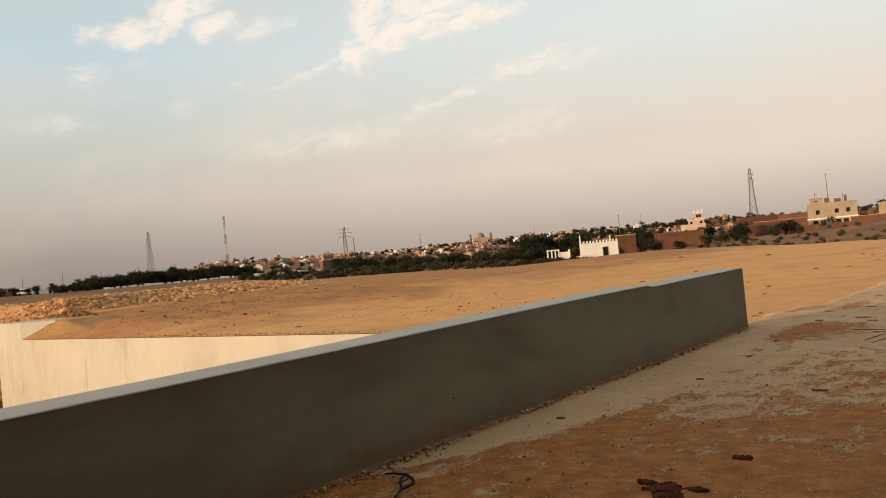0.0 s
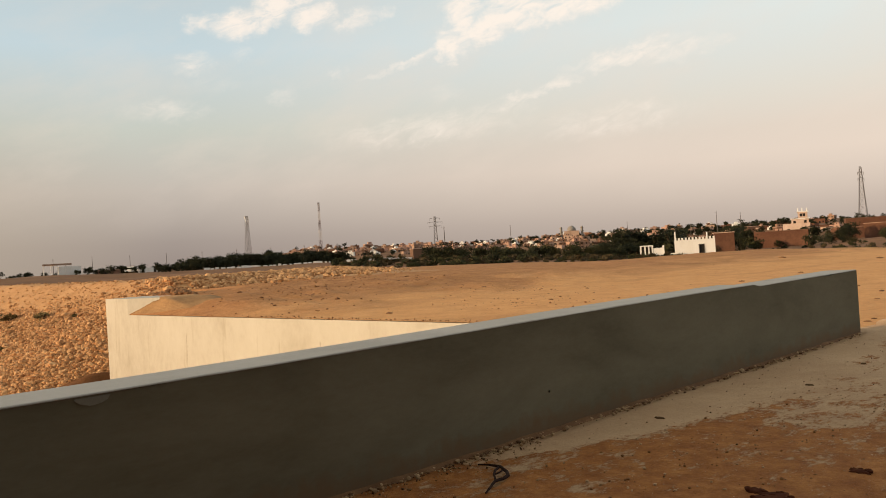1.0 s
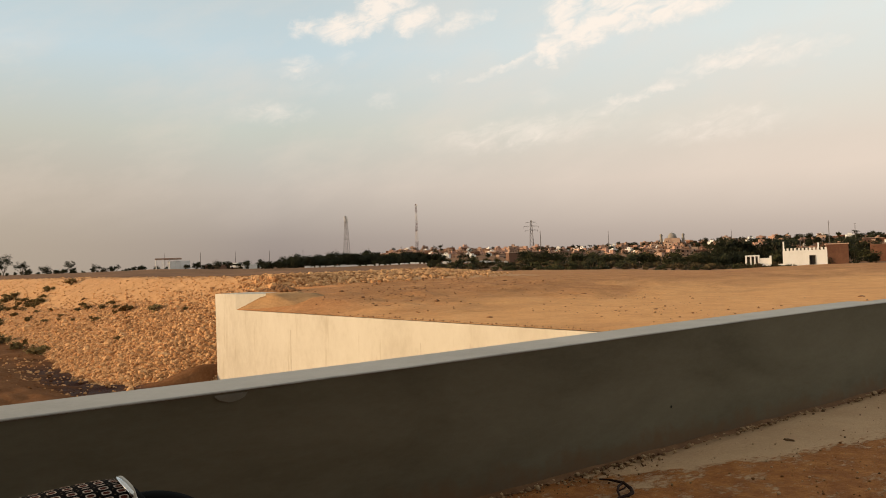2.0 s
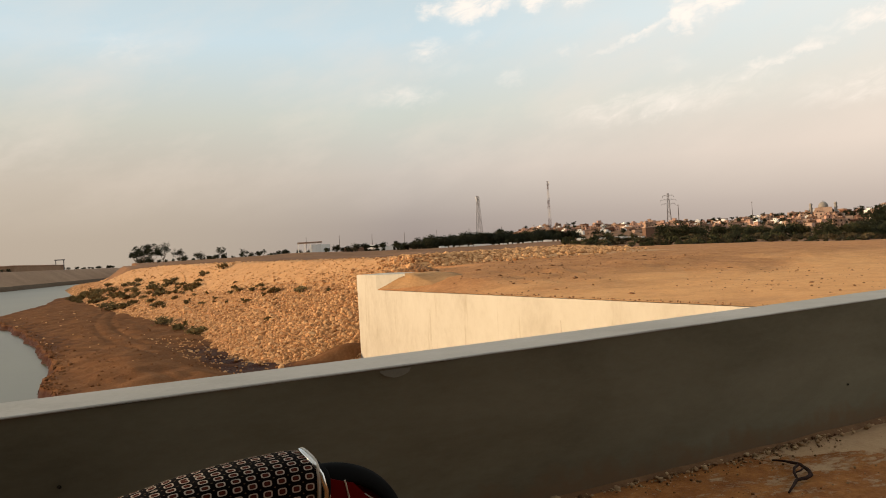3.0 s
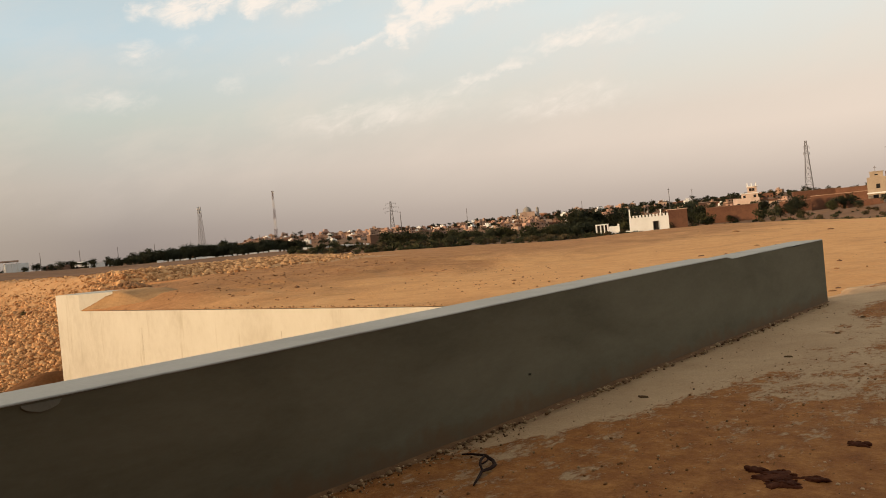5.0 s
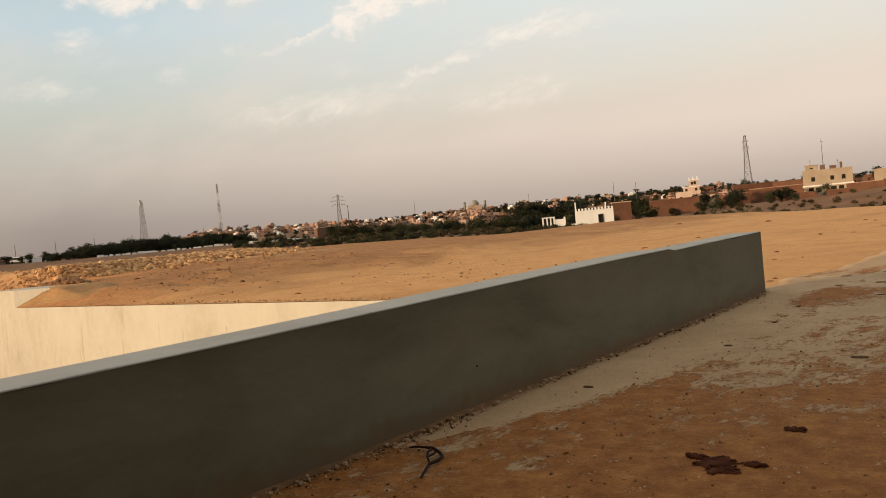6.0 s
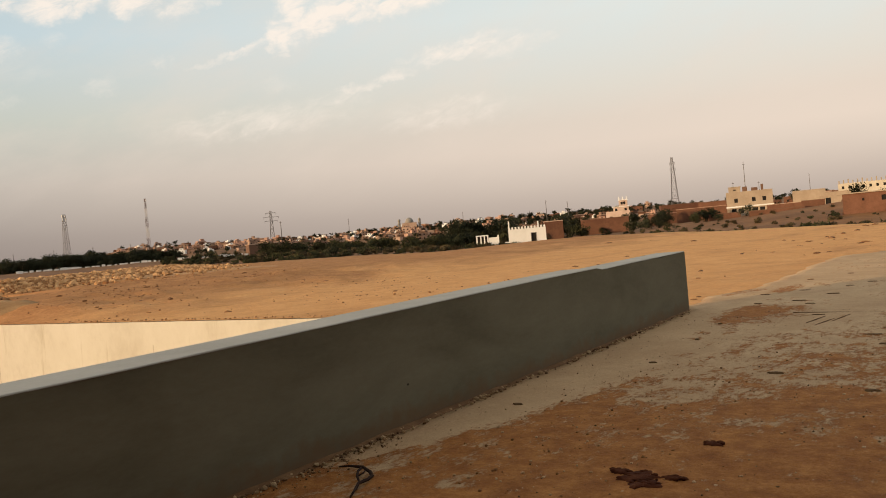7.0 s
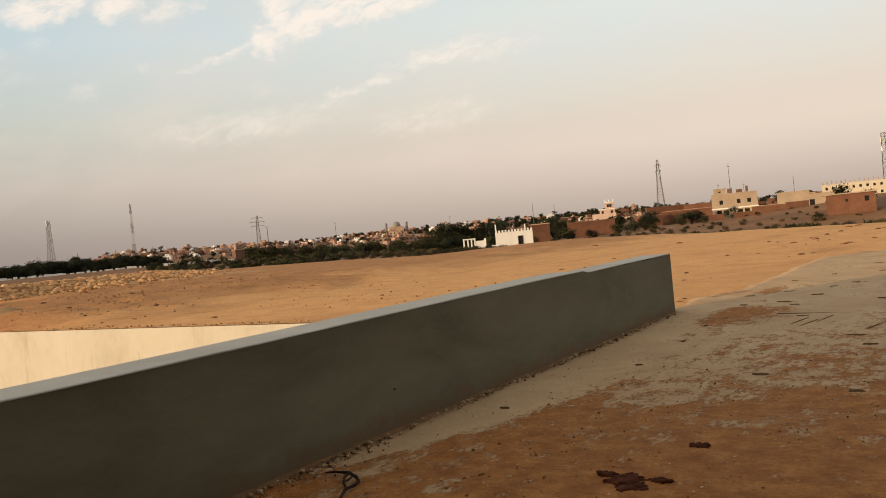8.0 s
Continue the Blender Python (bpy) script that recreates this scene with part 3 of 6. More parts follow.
def build_far_bank():
    a, along = Vector((60, -155, 0)), Vector((-235, 80, 0)).normalized()
    out = Vector((-along.y, along.x, 0))
    if out.y > 0:
        out = -out
    prof = [(-6, -6.5), (0, WATER_Z - 0.05), (0.7, WATER_Z + 0.7), (2.6, -2.2), (9, 1.2), (14, 4.0), (16, 4.6), (22, 4.6), (30, 2.0), (400, 2.5), (3500, 6)]
    verts, faces = [], []
    n = 260
    for i in range(n + 1):
        s = 2600 * (i / n) ** 1.4 - 40
        for k, (o, z) in enumerate(prof):
            wob = 1.5 * noise.noise(Vector((s * 0.02, k * 0.3, 0))) + 0.5 * noise.noise(Vector((s * 0.15, k, 3)))
            p = a + along * s + out * (o + (wob if k < 7 else 0))
            verts.append((p.x, p.y, z + (0.25 * noise.noise(Vector((s * 0.07, k * 2, 1))) if k > 2 else 0)))
    m = len(prof)
    for i in range(n):
        for k in range(m - 1):
            q = i * m + k
            faces.append((q, q + 1, q + m + 1, q + m))
    ob = raw("far_bank", verts, faces, EARTH_FAR, smooth=True)
    # darker brown on the two lowest strips above the water
    ob.data.materials.append(surface("dark_brown_foot", [(0.045, 0.027, 0.013), (0.075, 0.045, 0.022), (0.11, 0.07, 0.035)], scale=0.3, fine=2.0, bump=0.5, dist=0.2))
    ob.data.polygons.foreach_set("material_index", [1 if i % (m - 1) in (1, 2) else 0 for i in range(len(faces))])
    tagged(ob, "long brown earth embankment on the far shore", "river bank", kind="structure")


build_far_bank()


# ---- the bridge: deck, parapet, abutment ----
def build_deck():
    """Deck up to the end of the parapet, then the approach slab with an uneven edge."""
    xs = [-4.32 + 0.22 * i for i in range(62)]
    ys = stretch(-32, 28.3, 0.3, 1.0)
    X, Y = np.meshgrid(np.array(xs), np.array(ys), indexing="ij")
    left = np.interp(Y, [13.9, 14.3, 15.9, 17.5, 18.1, 22.0, 27.0, 28.6], [-4.32, -4.5, -4.5, -4.1, -4.0, -3.9, -3.7, -2.4]) + np.where(Y > 14.2, 0.10 * value_noise(Y / 0.5, Y * 0, 31), 0)
    X = np.where(Y > 13.9, left + (X + 4.32) * (13.5 + 4.3) / (13.5 + 4.3), X)
    Z = 0.012 * value_noise(X / 1.6, Y / 1.6, 32) + 0.006 * value_noise(X / 0.35, Y / 0.35, 33)
    Z = np.where(Y > 13.9, Z + 0.015, Z)
    nx, ny = X.shape
    faces = [(i * ny + j, i * ny + ny + j, i * ny + ny + j + 1, i * ny + j + 1) for i in range(nx - 1) for j in range(ny - 1)]
    ob = raw("deck", np.stack([X, Y, Z], -1).reshape(-1, 3).tolist(), faces, DECK, smooth=True)
    mod = ob.modifiers.new("slab", "SOLIDIFY")
    mod.thickness, mod.offset = 0.45, -1
    return tagged(ob, "concrete bridge deck dusted with trodden brown silt", "bridge deck", kind="structure")


build_deck()


def build_parapet():
    """Long low wall of cement render with a smooth coping, chipped along its edge."""
    root = empty("parapet", "low grey cement-rendered bridge parapet with pale coping", "parapet", kind="structure")
    rng = random.Random(4)
    bm = bmesh.new()
    ys = stretch(-30, 13.95, 0.18, 1.0)
    rows = []
    for y in ys:
        lift = 0.004 + 0.014 * (y - 10.2) / 3.75 if y > 10.2 else -0.012 + 0.046 * float(smoothstep(1.5, 9.5, y))
        chip = 0.012 * max(0, noise.noise(Vector((y * 1.7, 0, 0)))) + (0.03 * max(0, noise.noise(Vector((y * 3.1, 5, 0)))) if y > 10.2 else 0)
        wav = 0.006 * noise.noise(Vector((y * 0.4, 2, 0)))
        prof = [(-4.302 + wav, -0.2), (-4.302 + wav, 0.30), (-4.302 + wav * 0.5, 0.70), (-4.304, 0.992 + lift - chip), (-4.79, 0.99 + lift), (-4.79, -1.2)]
        rows.append([bm.verts.new((x, y, z)) for x, z in prof])
    for a, b in zip(rows, rows[1:]):
        for i in range(5):
            bm.faces.new((a[i], a[i + 1], b[i + 1], b[i]))
    bm.faces.new(rows[0])
    bm.faces.new(rows[-1][::-1])
    bmesh.ops.recalc_face_normals(bm, faces=bm.faces)
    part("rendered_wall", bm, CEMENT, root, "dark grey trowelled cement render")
    bm = bmesh.new()
    rows = []
    for y in ys:
        lift = 0.005 + 0.015 * (y - 10.2) / 3.75 if y > 10.2 else -0.012 + 0.046 * float(smoothstep(1.5, 9.5, y))
        inner = -4.296 - 0.02 * max(0, noise.noise(Vector((y * 2.3, 9, 0)))) - (0.045 * max(0, noise.noise(Vector((y * 3.7, 1, 0)))) if y > 10.2 else 0)
        e = 0.004 * noise.noise(Vector((y * 1.2, 7, 0)))
        prof = [(inner, 0.991 + lift), (inner + 0.001, 0.996 + lift + e), (inner - 0.006, 1.002 + lift + e), (-4.795, 1.0 + lift), (-4.802, 0.99 + lift), (-4.802, 0.970 + lift)]
        rows.append([bm.verts.new((x, y, z)) for x, z in prof])
    for a, b in zip(rows, rows[1:]):
        for i in range(6):
            bm.faces.new((a[i], a[(i + 1) % 6], b[(i + 1) % 6], b[i]))
    bm.faces.new(rows[0])
    bm.faces.new(rows[-1][::-1])
    bmesh.ops.recalc_face_normals(bm, faces=bm.faces)
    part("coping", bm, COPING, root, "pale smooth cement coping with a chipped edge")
    # small knocked-out holes in the render, inner shade put into a near-black colour
    for y, z, r in ((-0.017, 0.629, 0.009), (5.788, 0.353, 0.011)):
        bm = bmesh.new()
        ring = [bm.verts.new((-4.2965, y + r * math.cos(a) * (1 + 0.4 * rng.random()), z + r * 0.8 * math.sin(a) * (1 + 0.4 * rng.random()))) for a in (2 * math.pi * i / 9 for i in range(9))]
        inner = bm.verts.new((-4.304, y, z))
        for i in range(9):
            bm.faces.new((ring[i], ring[(i + 1) % 9], inner))
        part("chip_hole", bm, surface("painted_hole_shade", [(0.012, 0.010, 0.008), (0.03, 0.026, 0.02)], scale=30), root, "small hole in the render, its shade coloured near-black")
    # a half-round smear of fresh cement just under the coping
    bm = bmesh.new()
    pts = [bm.verts.new((-4.2955, 1.755 + 0.088 * math.cos(a) * (1 + 0.15 * rng.random()), 0.968 + 0.042 * math.sin(a) * (1 + 0.2 * rng.random()))) for a in (math.pi + math.pi * i / 14 for i in range(15))]
    f = bm.faces.new(pts)
    bmesh.ops.recalc_face_normals(bm, faces=[f])
    bmesh.ops.solidify(bm, geom=[f], thickness=0.003)
    part("cement_smear", bm, surface("fresh_cement_smear", [(0.17, 0.158, 0.125), (0.235, 0.22, 0.18)], scale=8, fine=60, bump=0.2), root, "paler half-round smear of cement")


build_parapet()


def build_shade_walls():
    """Added unseen dark walls behind the walker that keep skylight off the near parapet."""
    bm = bmesh.new()
    box(bm, 2.3, -26, -0.3, 3.0, 3.6, 12.0, 0.02)
    box(bm, -4.28, -14.6, -0.3, 2.28, -14.0, 12.0, 0.02)
    # kept dark so the added walls bounce little sun back
    ob = part("wall_gatehouse", bm, surface("dark_blocker_concrete", [(0.05, 0.045, 0.038), (0.075, 0.068, 0.058), (0.10, 0.09, 0.078)], scale=0.7, fine=12, bump=0.2))
    tagged(ob, "plain dark added wall, out of view, dimming the near parapet", "wall", kind="structure")


build_shade_walls()


def build_silt_fillet():
    """Wind-blown silt lying in a ragged bead along the foot of the parapet."""
    bm = bmesh.new()
    rows = []
    for y in stretch(-12, 13.9, 0.06, 1.0):
        w_ = 0.055 + 0.05 * noise.noise(Vector((y * 1.1, 3, 0))) + 0.03 * noise.noise(Vector((y * 5, 8, 0)))
        h = 0.022 + 0.014 * noise.noise(Vector((y * 2.3, 1, 5)))
        w_ = max(w_, 0.012)
        rows.append([bm.verts.new(c) for c in ((-4.31, y, h), (-4.30 + w_ * 0.5, y, h * 0.6 + 0.006), (-4.30 + w_, y, 0.004), (-4.30 + w_ * 1.2, y, -0.03))])
    for a, b in zip(rows, rows[1:]):
        for j in range(3):
            bm.faces.new((a[j], a[j + 1], b[j + 1], b[j]))
    bmesh.ops.recalc_face_normals(bm, faces=bm.faces)
    ob = part("silt_bead", bm, surface("brown_silt", [(0.10, 0.05, 0.022), (0.17, 0.085, 0.038), (0.25, 0.135, 0.065)], scale=5, fine=45, bump=0.7), smooth=True)
    tagged(ob, "ragged bead of brown silt along the parapet foot", "silt", kind="structure")


build_silt_fillet()


def build_wing_wall():
    root = empty("wing_wall", "pale cast concrete abutment wing wall above the canal", "retaining wall", kind="structure")
    bm = bmesh.new()
    xs = stretch(-4.86, -38.6, 0.8, 1.0)
    for x0, x1 in zip(xs, xs[1:]):
        a = [(x0, wall_line(x0)), (x1, wall_line(x1))]
        z0 = z1 = -0.02
        v = [bm.verts.new(c) for c in ((*a[0], -6.5), (*a[1], -6.5), (*a[1], z1), (*a[0], z0), (a[0][0], a[0][1] + 0.5, -6.5), (a[1][0], a[1][1] + 0.5, -6.5), (a[1][0], a[1][1] + 0.5, z1), (a[0][0], a[0][1] + 0.5, z0))]
        for f in ((0, 1, 2, 3), (3, 2, 6, 7), (7, 6, 5, 4)):
            bm.faces.new([v[i] for i in f])
    bmesh.ops.remove_doubles(bm, verts=bm.verts, dist=0.001)
    bmesh.ops.recalc_face_normals(bm, faces=bm.faces)
    part("front_wall", bm, WHITEWALL, root)
    bm = bmesh.new()
    w0 = wall_line(-35.9) - 0.003
    foot = [(-38.62, w0 + 0.12), (-35.9, w0), (-33.8, w0 + 0.55), (-33.8, w0 + 2.0), (-38.62, w0 + 2.0)]
    low, high = [bm.verts.new((x, y, -6.5)) for x, y in foot], [bm.verts.new((x, y, 0.72)) for x, y in foot]
    for i in range(5):
        bm.faces.new((low[i], low[(i + 1) % 5], high[(i + 1) % 5], high[i]))
    bm.faces.new(high)
    bmesh.ops.recalc_face_normals(bm, faces=bm.faces)
    box(bm, -38.62, wall_line(-38.6) + 1.94, -6.5, -37.45, wall_line(-38.6) + 6.5, 0.70, 0.03)
    part("return_wall", bm, WHITEWALL, root, "raised end of the wing wall running back into the fill")
    bm = bmesh.new()
    for x in (-20.3, -29.9):
        y = wall_line(x)
        box(bm, x - 0.012, y - 0.004, -6, x + 0.012, y + 0.05, -0.7)
    part("joint", bm, surface("dark_joint", [(0.34, 0.285, 0.22), (0.47, 0.415, 0.345)], scale=1.2), root, "thin vertical construction joints")


build_wing_wall()


# ---- loose stone and scrub on the embankment ----
def stone_mesh(rng, flat=0.75):
    """Vertices and faces of one angular stone, about 1 across."""
    bm = bmesh.new()
    bmesh.ops.create_icosphere(bm, subdivisions=1, radius=0.5)
    for v in bm.verts:
        v.co = Vector((v.co.x * rng.uniform(0.75, 1.25), v.co.y * rng.uniform(0.7, 1.1), v.co.z * flat * rng.uniform(0.75, 1.2)))
    bm.verts.ensure_lookup_table()
    vs, fs = np.array([v.co[:] for v in bm.verts]), [[v.index for v in f.verts] for f in bm.faces]
    bm.free()
    return vs, fs


STONES = [stone_mesh(random.Random(50 + i)) for i in range(6)]


def heap(name, places, material, label, category):
    """Many stones in one mesh: places are (x, y, z, size, turn, tilt)."""
    verts, faces, n = [], [], 0
    for k, (x, y, z, s, a, b) in enumerate(places):
        vs, fs = STONES[k % 6]
        r = np.array(Euler((b, b * 0.7, a)).to_matrix())
        verts.append(vs @ r.T * s + (x, y, z))
        faces += [[i + n for i in f] for f in fs]
        n += len(vs)
    ob = raw(name, np.concatenate(verts).tolist(), faces, material)
    return tagged(ob, label, category, kind="stuff")


def slope_at(x, y):
    z, stony = land_height(np.array(float(x)), np.array(float(y)))
    return float(z), bool(stony)


def build_riprap():
    rng = np.random.default_rng(7)
    # the face towards the water, thickest low down, and the berm that turns away inland
    n = 88000
    x = -36.5 - 270 * rng.random(n) ** 2.1
    y = rng.uniform(8, 25.5, n)
    n2 = 13000
    k = rng.random(n2)
    x = np.concatenate([x, np.interp(k, [0, 0.25, 1], [-47, -49.5, -69]) + np.abs(rng.normal(0, 3.6, n2)) - 1.5])
    y = np.concatenate([y, np.interp(k, [0, 0.25, 1], [24, 32, 54]) + rng.normal(0, 2.0, n2)])
    z, stony = land_height(x, y)
    cover = (1 - 0.6 * smoothstep(-58, -78, x)) * (1 - 0.78 * smoothstep(-1.9, 0.6, z - 0.028 * np.maximum(x + 75, -20) + 0.6 * value_noise(x / 4, y / 4, 61)))
    berm = np.arange(n + n2) >= n
    keep = stony & (z > -4.05) & ((x < -38.7) | (y > 23)) & (berm | (rng.random(n + n2) < cover) | ((x > -50) & (y > 22) & (rng.random(n + n2) < 0.4)))
    x, y, z, berm = x[keep], y[keep], z[keep], berm[keep]
    size = rng.gamma(2.6, 0.042, len(x)) + 0.050
    size *= 1 + 0.35 * (x < -90) - 0.3 * smoothstep(-0.5, 1.2, z) * ~berm
    size = np.where(berm, rng.gamma(3.0, 0.045, len(x)) + 0.07, size)
    near = np.argsort(np.hypot(x + 42, (y - 13) * 1.2))[:260]
    mask = np.ones(len(x), bool)
    mask[near] = False
    turn, tilt = rng.uniform(0, 6.3, len(x)), rng.uniform(-0.5, 0.5, len(x))
    root = empty("stone_facing", "loose ochre limestone blocks on the embankment slope", "riprap", kind="structure")
    pool = heap("loose_stone", [(x[i], y[i], z[i] + (0.04 if berm[i] else 0.02), size[i], turn[i], tilt[i]) for i in np.nonzero(mask)[0]], ROCK, "ochre limestone rubble covering the slope", "")
    pool.parent = root
    meshes = []
    for vs, fs in STONES:
        me = bpy.data.meshes.new("stone")
        me.from_pydata(vs.tolist(), [], fs)
        me.materials.append(ROCK_ONE)
        meshes.append(me)
    for k, i in enumerate(near):
        ob = new("stone", meshes[k % 6])
        ob.location, ob.rotation_euler, ob.scale = (x[i], y[i], z[i] + 0.04), (tilt[i], tilt[i] * 0.6, turn[i]), (size[i] * 1.1,) * 3
        ob.parent = root


build_riprap()


def leaf_cloud(bm, rng, count, centre, spread, size, clumps=7, upright=0.0):
    """Small leaf quads gathered in clumps inside an ellipsoid."""
    heads = []
    for _ in range(clumps):
        d = Vector((rng.gauss(0, 1), rng.gauss(0, 1), rng.gauss(0, 1))).normalized() * rng.random() ** 0.45
        heads.append(Vector((d.x * spread[0], d.y * spread[1], d.z * spread[2])))
    for i in range(count):
        h = heads[i % clumps]
        r = 0.42 * max(spread)
        p = Vector(centre) + h + Vector((rng.gauss(0, r * 0.5), rng.gauss(0, r * 0.5), rng.gauss(0, r * 0.4)))
        s = size * rng.uniform(0.6, 1.5)
        u = Vector((rng.gauss(0, 1), rng.gauss(0, 1), rng.gauss(0, 1) + upright)).normalized()
        w_ = u.orthogonal().normalized()
        c = [p - w_ * s * 0.35, p + u * s * 0.5 - w_ * s * 0.12, p + u * s, p + w_ * s * 0.35]
        bm.faces.new([bm.verts.new(q) for q in c])


def make_bush(seed, label, material, size=1.0, flat=0.55, leaf=0.10, count=260):
    rng = random.Random(seed)
    root = empty("bush", label, "bush", at=(0, 0, -500))
    bm = bmesh.new()
    for _ in range(7):
        a = rng.uniform(0, 6.3)
        top = Vector((math.cos(a) * 0.3 * size, math.sin(a) * 0.3 * size, flat * 0.6 * size))
        tube(bm, [(0, 0, -0.05), top * 0.5 + Vector((0, 0, 0.05 * size)), top], [0.02 * size, 0.014 * size, 0.006 * size], 5)
    part("stem", bm, BARK, root)
    bm = bmesh.new()
    leaf_cloud(bm, rng, count, (0, 0, flat * 0.45 * size), (0.42 * size, 0.42 * size, flat * 0.36 * size), leaf, 9, 0.8)
    part("foliage", bm, material, root)
    return root


def drop(ob):
    """Removes a pattern thing once its copies stand."""
    for o in (*ob.children_recursive, ob):
        bpy.data.objects.remove(o, do_unlink=True)


def build_bank_scrub():
    kinds = [make_bush(100 + i, "dry olive-brown scrub bush on the stone slope", SCRUB, 1.0, 0.55, 0.16, 150) for i in range(4)]
    rng = random.Random(12)
    spots = [(-61.7, 12.1, 1.7), (-63.2, 12.2, 1.1), (-66.3, 12.0, 1.8), (-74.0, 11.8, 2.0), (-75.5, 12.1, 1.3), (-112.0, 11.6, 3.0), (-109.0, 12.0, 2.2), (-106.0, 12.6, 1.6), (-70.5, 17.8, 1.0), (-72.0, 17.4, 0.8),
             (-67.2, 18.1, 1.0), (-60.6, 17.9, 1.1), (-55.4, 18.3, 1.2), (-56.4, 18.6, 0.8), (-62.5, 17.6, 0.7), (-52.6, 15.0, 0.6), (-64.5, 18.2, 0.8), (-50.8, 18.7, 0.6), (-68.5, 16.2, 0.6), (-58.0, 17.2, 0.5)]
    for _ in range(110):
        k = rng.random()
        x = -88 - 85 * k ** 1.1
        y = 17.5 - 5.5 * k + rng.gauss(0, 1.6)
        spots.append((x, max(y, 10.6), rng.uniform(0.6, 1.7) * (1 + 0.5 * k)))
    for _ in range(14):
        spots.append((rng.uniform(-90, -62), rng.gauss(17.2, 1.3), rng.uniform(0.4, 1.0)))
    for i, (x, y, s) in enumerate(spots):
        z, _ = slope_at(x, y)
        ob = copy_thing(kinds[i % 4], pose(x, y, max(z, -3.4) - 0.05, 0, 0, rng.uniform(0, 360)))
        ob.scale = (s, s, s * 0.8)
        tagged(ob, group="scrub on the embankment")
    for k in kinds:
        drop(k)


build_bank_scrub()


# ---- stones and litter on the made ground ----
def build_field_stones():
    rng = np.random.default_rng(3)
    n = 1700
    az, r = np.radians(rng.uniform(2, 64, n)), 15 + 95 * rng.random(n) ** 1.3
    x, y = -np.sin(az) * r, np.cos(az) * r
    ok = (y > wall_line(x) + 0.3) & ~((x > -4.6) & (y < 29)) & (x > -60)
    x, y = x[ok], y[ok]
    z, stony = land_height(x, y)
    size = 0.010 + rng.gamma(0.9, 0.014, len(x))
    heap("gravel", [(x[i], y[i], z[i] + size[i] * 0.15, size[i], rng.uniform(0, 6), rng.uniform(-0.3, 0.3)) for i in range(len(x)) if not stony[i]], surface("brown_field_stone", [(0.22, 0.11, 0.045), (0.34, 0.18, 0.075), (0.48, 0.27, 0.115)], scale=2, island=0.7),
         "scattered small stones on the sandy fill", "gravel")
    clods = [stone_mesh(random.Random(80 + i), 0.55) for i in range(3)]
    mat = surface("earth_clod", [(0.14, 0.062, 0.026), (0.22, 0.105, 0.045), (0.32, 0.165, 0.075)], scale=3, fine=20, per_object=0.3, bump=0.6)
    meshes = []
    for vs, fs in clods:
        me = bpy.data.meshes.new("clod")
        me.from_pydata(vs.tolist(), [], fs)
        me.materials.append(mat)
        meshes.append(me)
    r_ = random.Random(9)
    nests = [(-33.5, 22.1), (-32.6, 23.4), (-35.6, 30.6), (-32.1, 29.7), (-23.0, 27.5), (-16.9, 21.2), (-38.0, 27.0), (-29.5, 20.4), (-41.0, 31.0), (-27.0, 17.4), (-12.0, 30.0), (-5.5, 40.0), (-3.2, 36.0), (-7.0, 33.0)]
    for i in range(96):
        nx_, ny_ = nests[i % 14]
        far_ = 0.5 + 0.9 * (i % 3)
        x_, y_ = nx_ + r_.gauss(0, far_), ny_ + r_.gauss(0, far_)
        if y_ < wall_line(x_) + 0.4:
            y_ = wall_line(x_) + 0.4 + r_.random()
        z_, _ = slope_at(x_, y_)
        ob = new("clod", meshes[i % 3])
        s = 0.07 + 0.22 * r_.random() ** 2.2
        ob.location, ob.rotation_euler, ob.scale = (x_, y_, z_ + s * 0.05), (r_.uniform(-0.3, 0.3), 0, r_.uniform(0, 6)), (s * r_.uniform(1, 1.7), s, s * r_.uniform(0.5, 0.9))
        tagged(ob, "dry brown earth clod on the sandy fill", "earth clod", "clods on the fill")
    for x_, y_, s in ((-16.05, 53.97, 0.34), (-6.04, 42.3, 0.42), (-6.4, 43.4, 0.22), (-6.2, 47.6, 0.34), (-5.9, 50.9, 0.36), (-3.97, 35.0, 0.24), (-4.7, 29.6, 0.24), (-6.3, 58.7, 0.36), (-6.0, 61.2, 0.4), (-4.0, 50.4, 0.3), (-3.8, 51.4, 0.3),
                      (-6.9, 23.7, 0.17), (-6.2, 21.0, 0.12), (-4.75, 15.7, 0.12), (-4.8, 16.2, 0.10), (-4.4, 30.0, 0.14), (-24.5, 60.0, 0.42), (-13.0, 36.0, 0.2), (-14.2, 37.0, 0.18)):
        z_, _ = slope_at(x_, y_)
        ob = new("clod", meshes[r_.randrange(3)])
        ob.location, ob.rotation_euler, ob.scale = (x_, y_, z_ + s * 0.06), (0, 0, r_.uniform(0, 6)), (s * 1.4, s, s * 0.6)
        tagged(ob, "dry brown earth clod on the sandy fill", "earth clod", "clods on the fill")
    # the lip of broken earth over the wall's end, and the crumbling edge along its top
    bm = bmesh.new()
    steps = 22
    rows = []
    for i in range(steps + 1):
        k = min(1.0, i / 16)
        back = max(0, i - 16) * 0.28
        px, pz = -35.9 + 2.15 * k, 0.74 * k
        py = wall_line(-35.9) + 0.02 + 0.56 * k + back
        n1, n2 = noise.noise(Vector((i * 0.4, 3, 0))), noise.noise(Vector((i * 0.7, 8, 0)))
        row = [bm.verts.new((px - 0.1, py + 0.06, pz - 0.5)), bm.verts.new((px - 0.04, py, pz + 0.02 + 0.04 * n1))]
        for off in (0.4, 0.8, 1.3, 1.9, 2.6, 3.4):
            base, _ = slope_at(px + off, py + 0.02 * off)
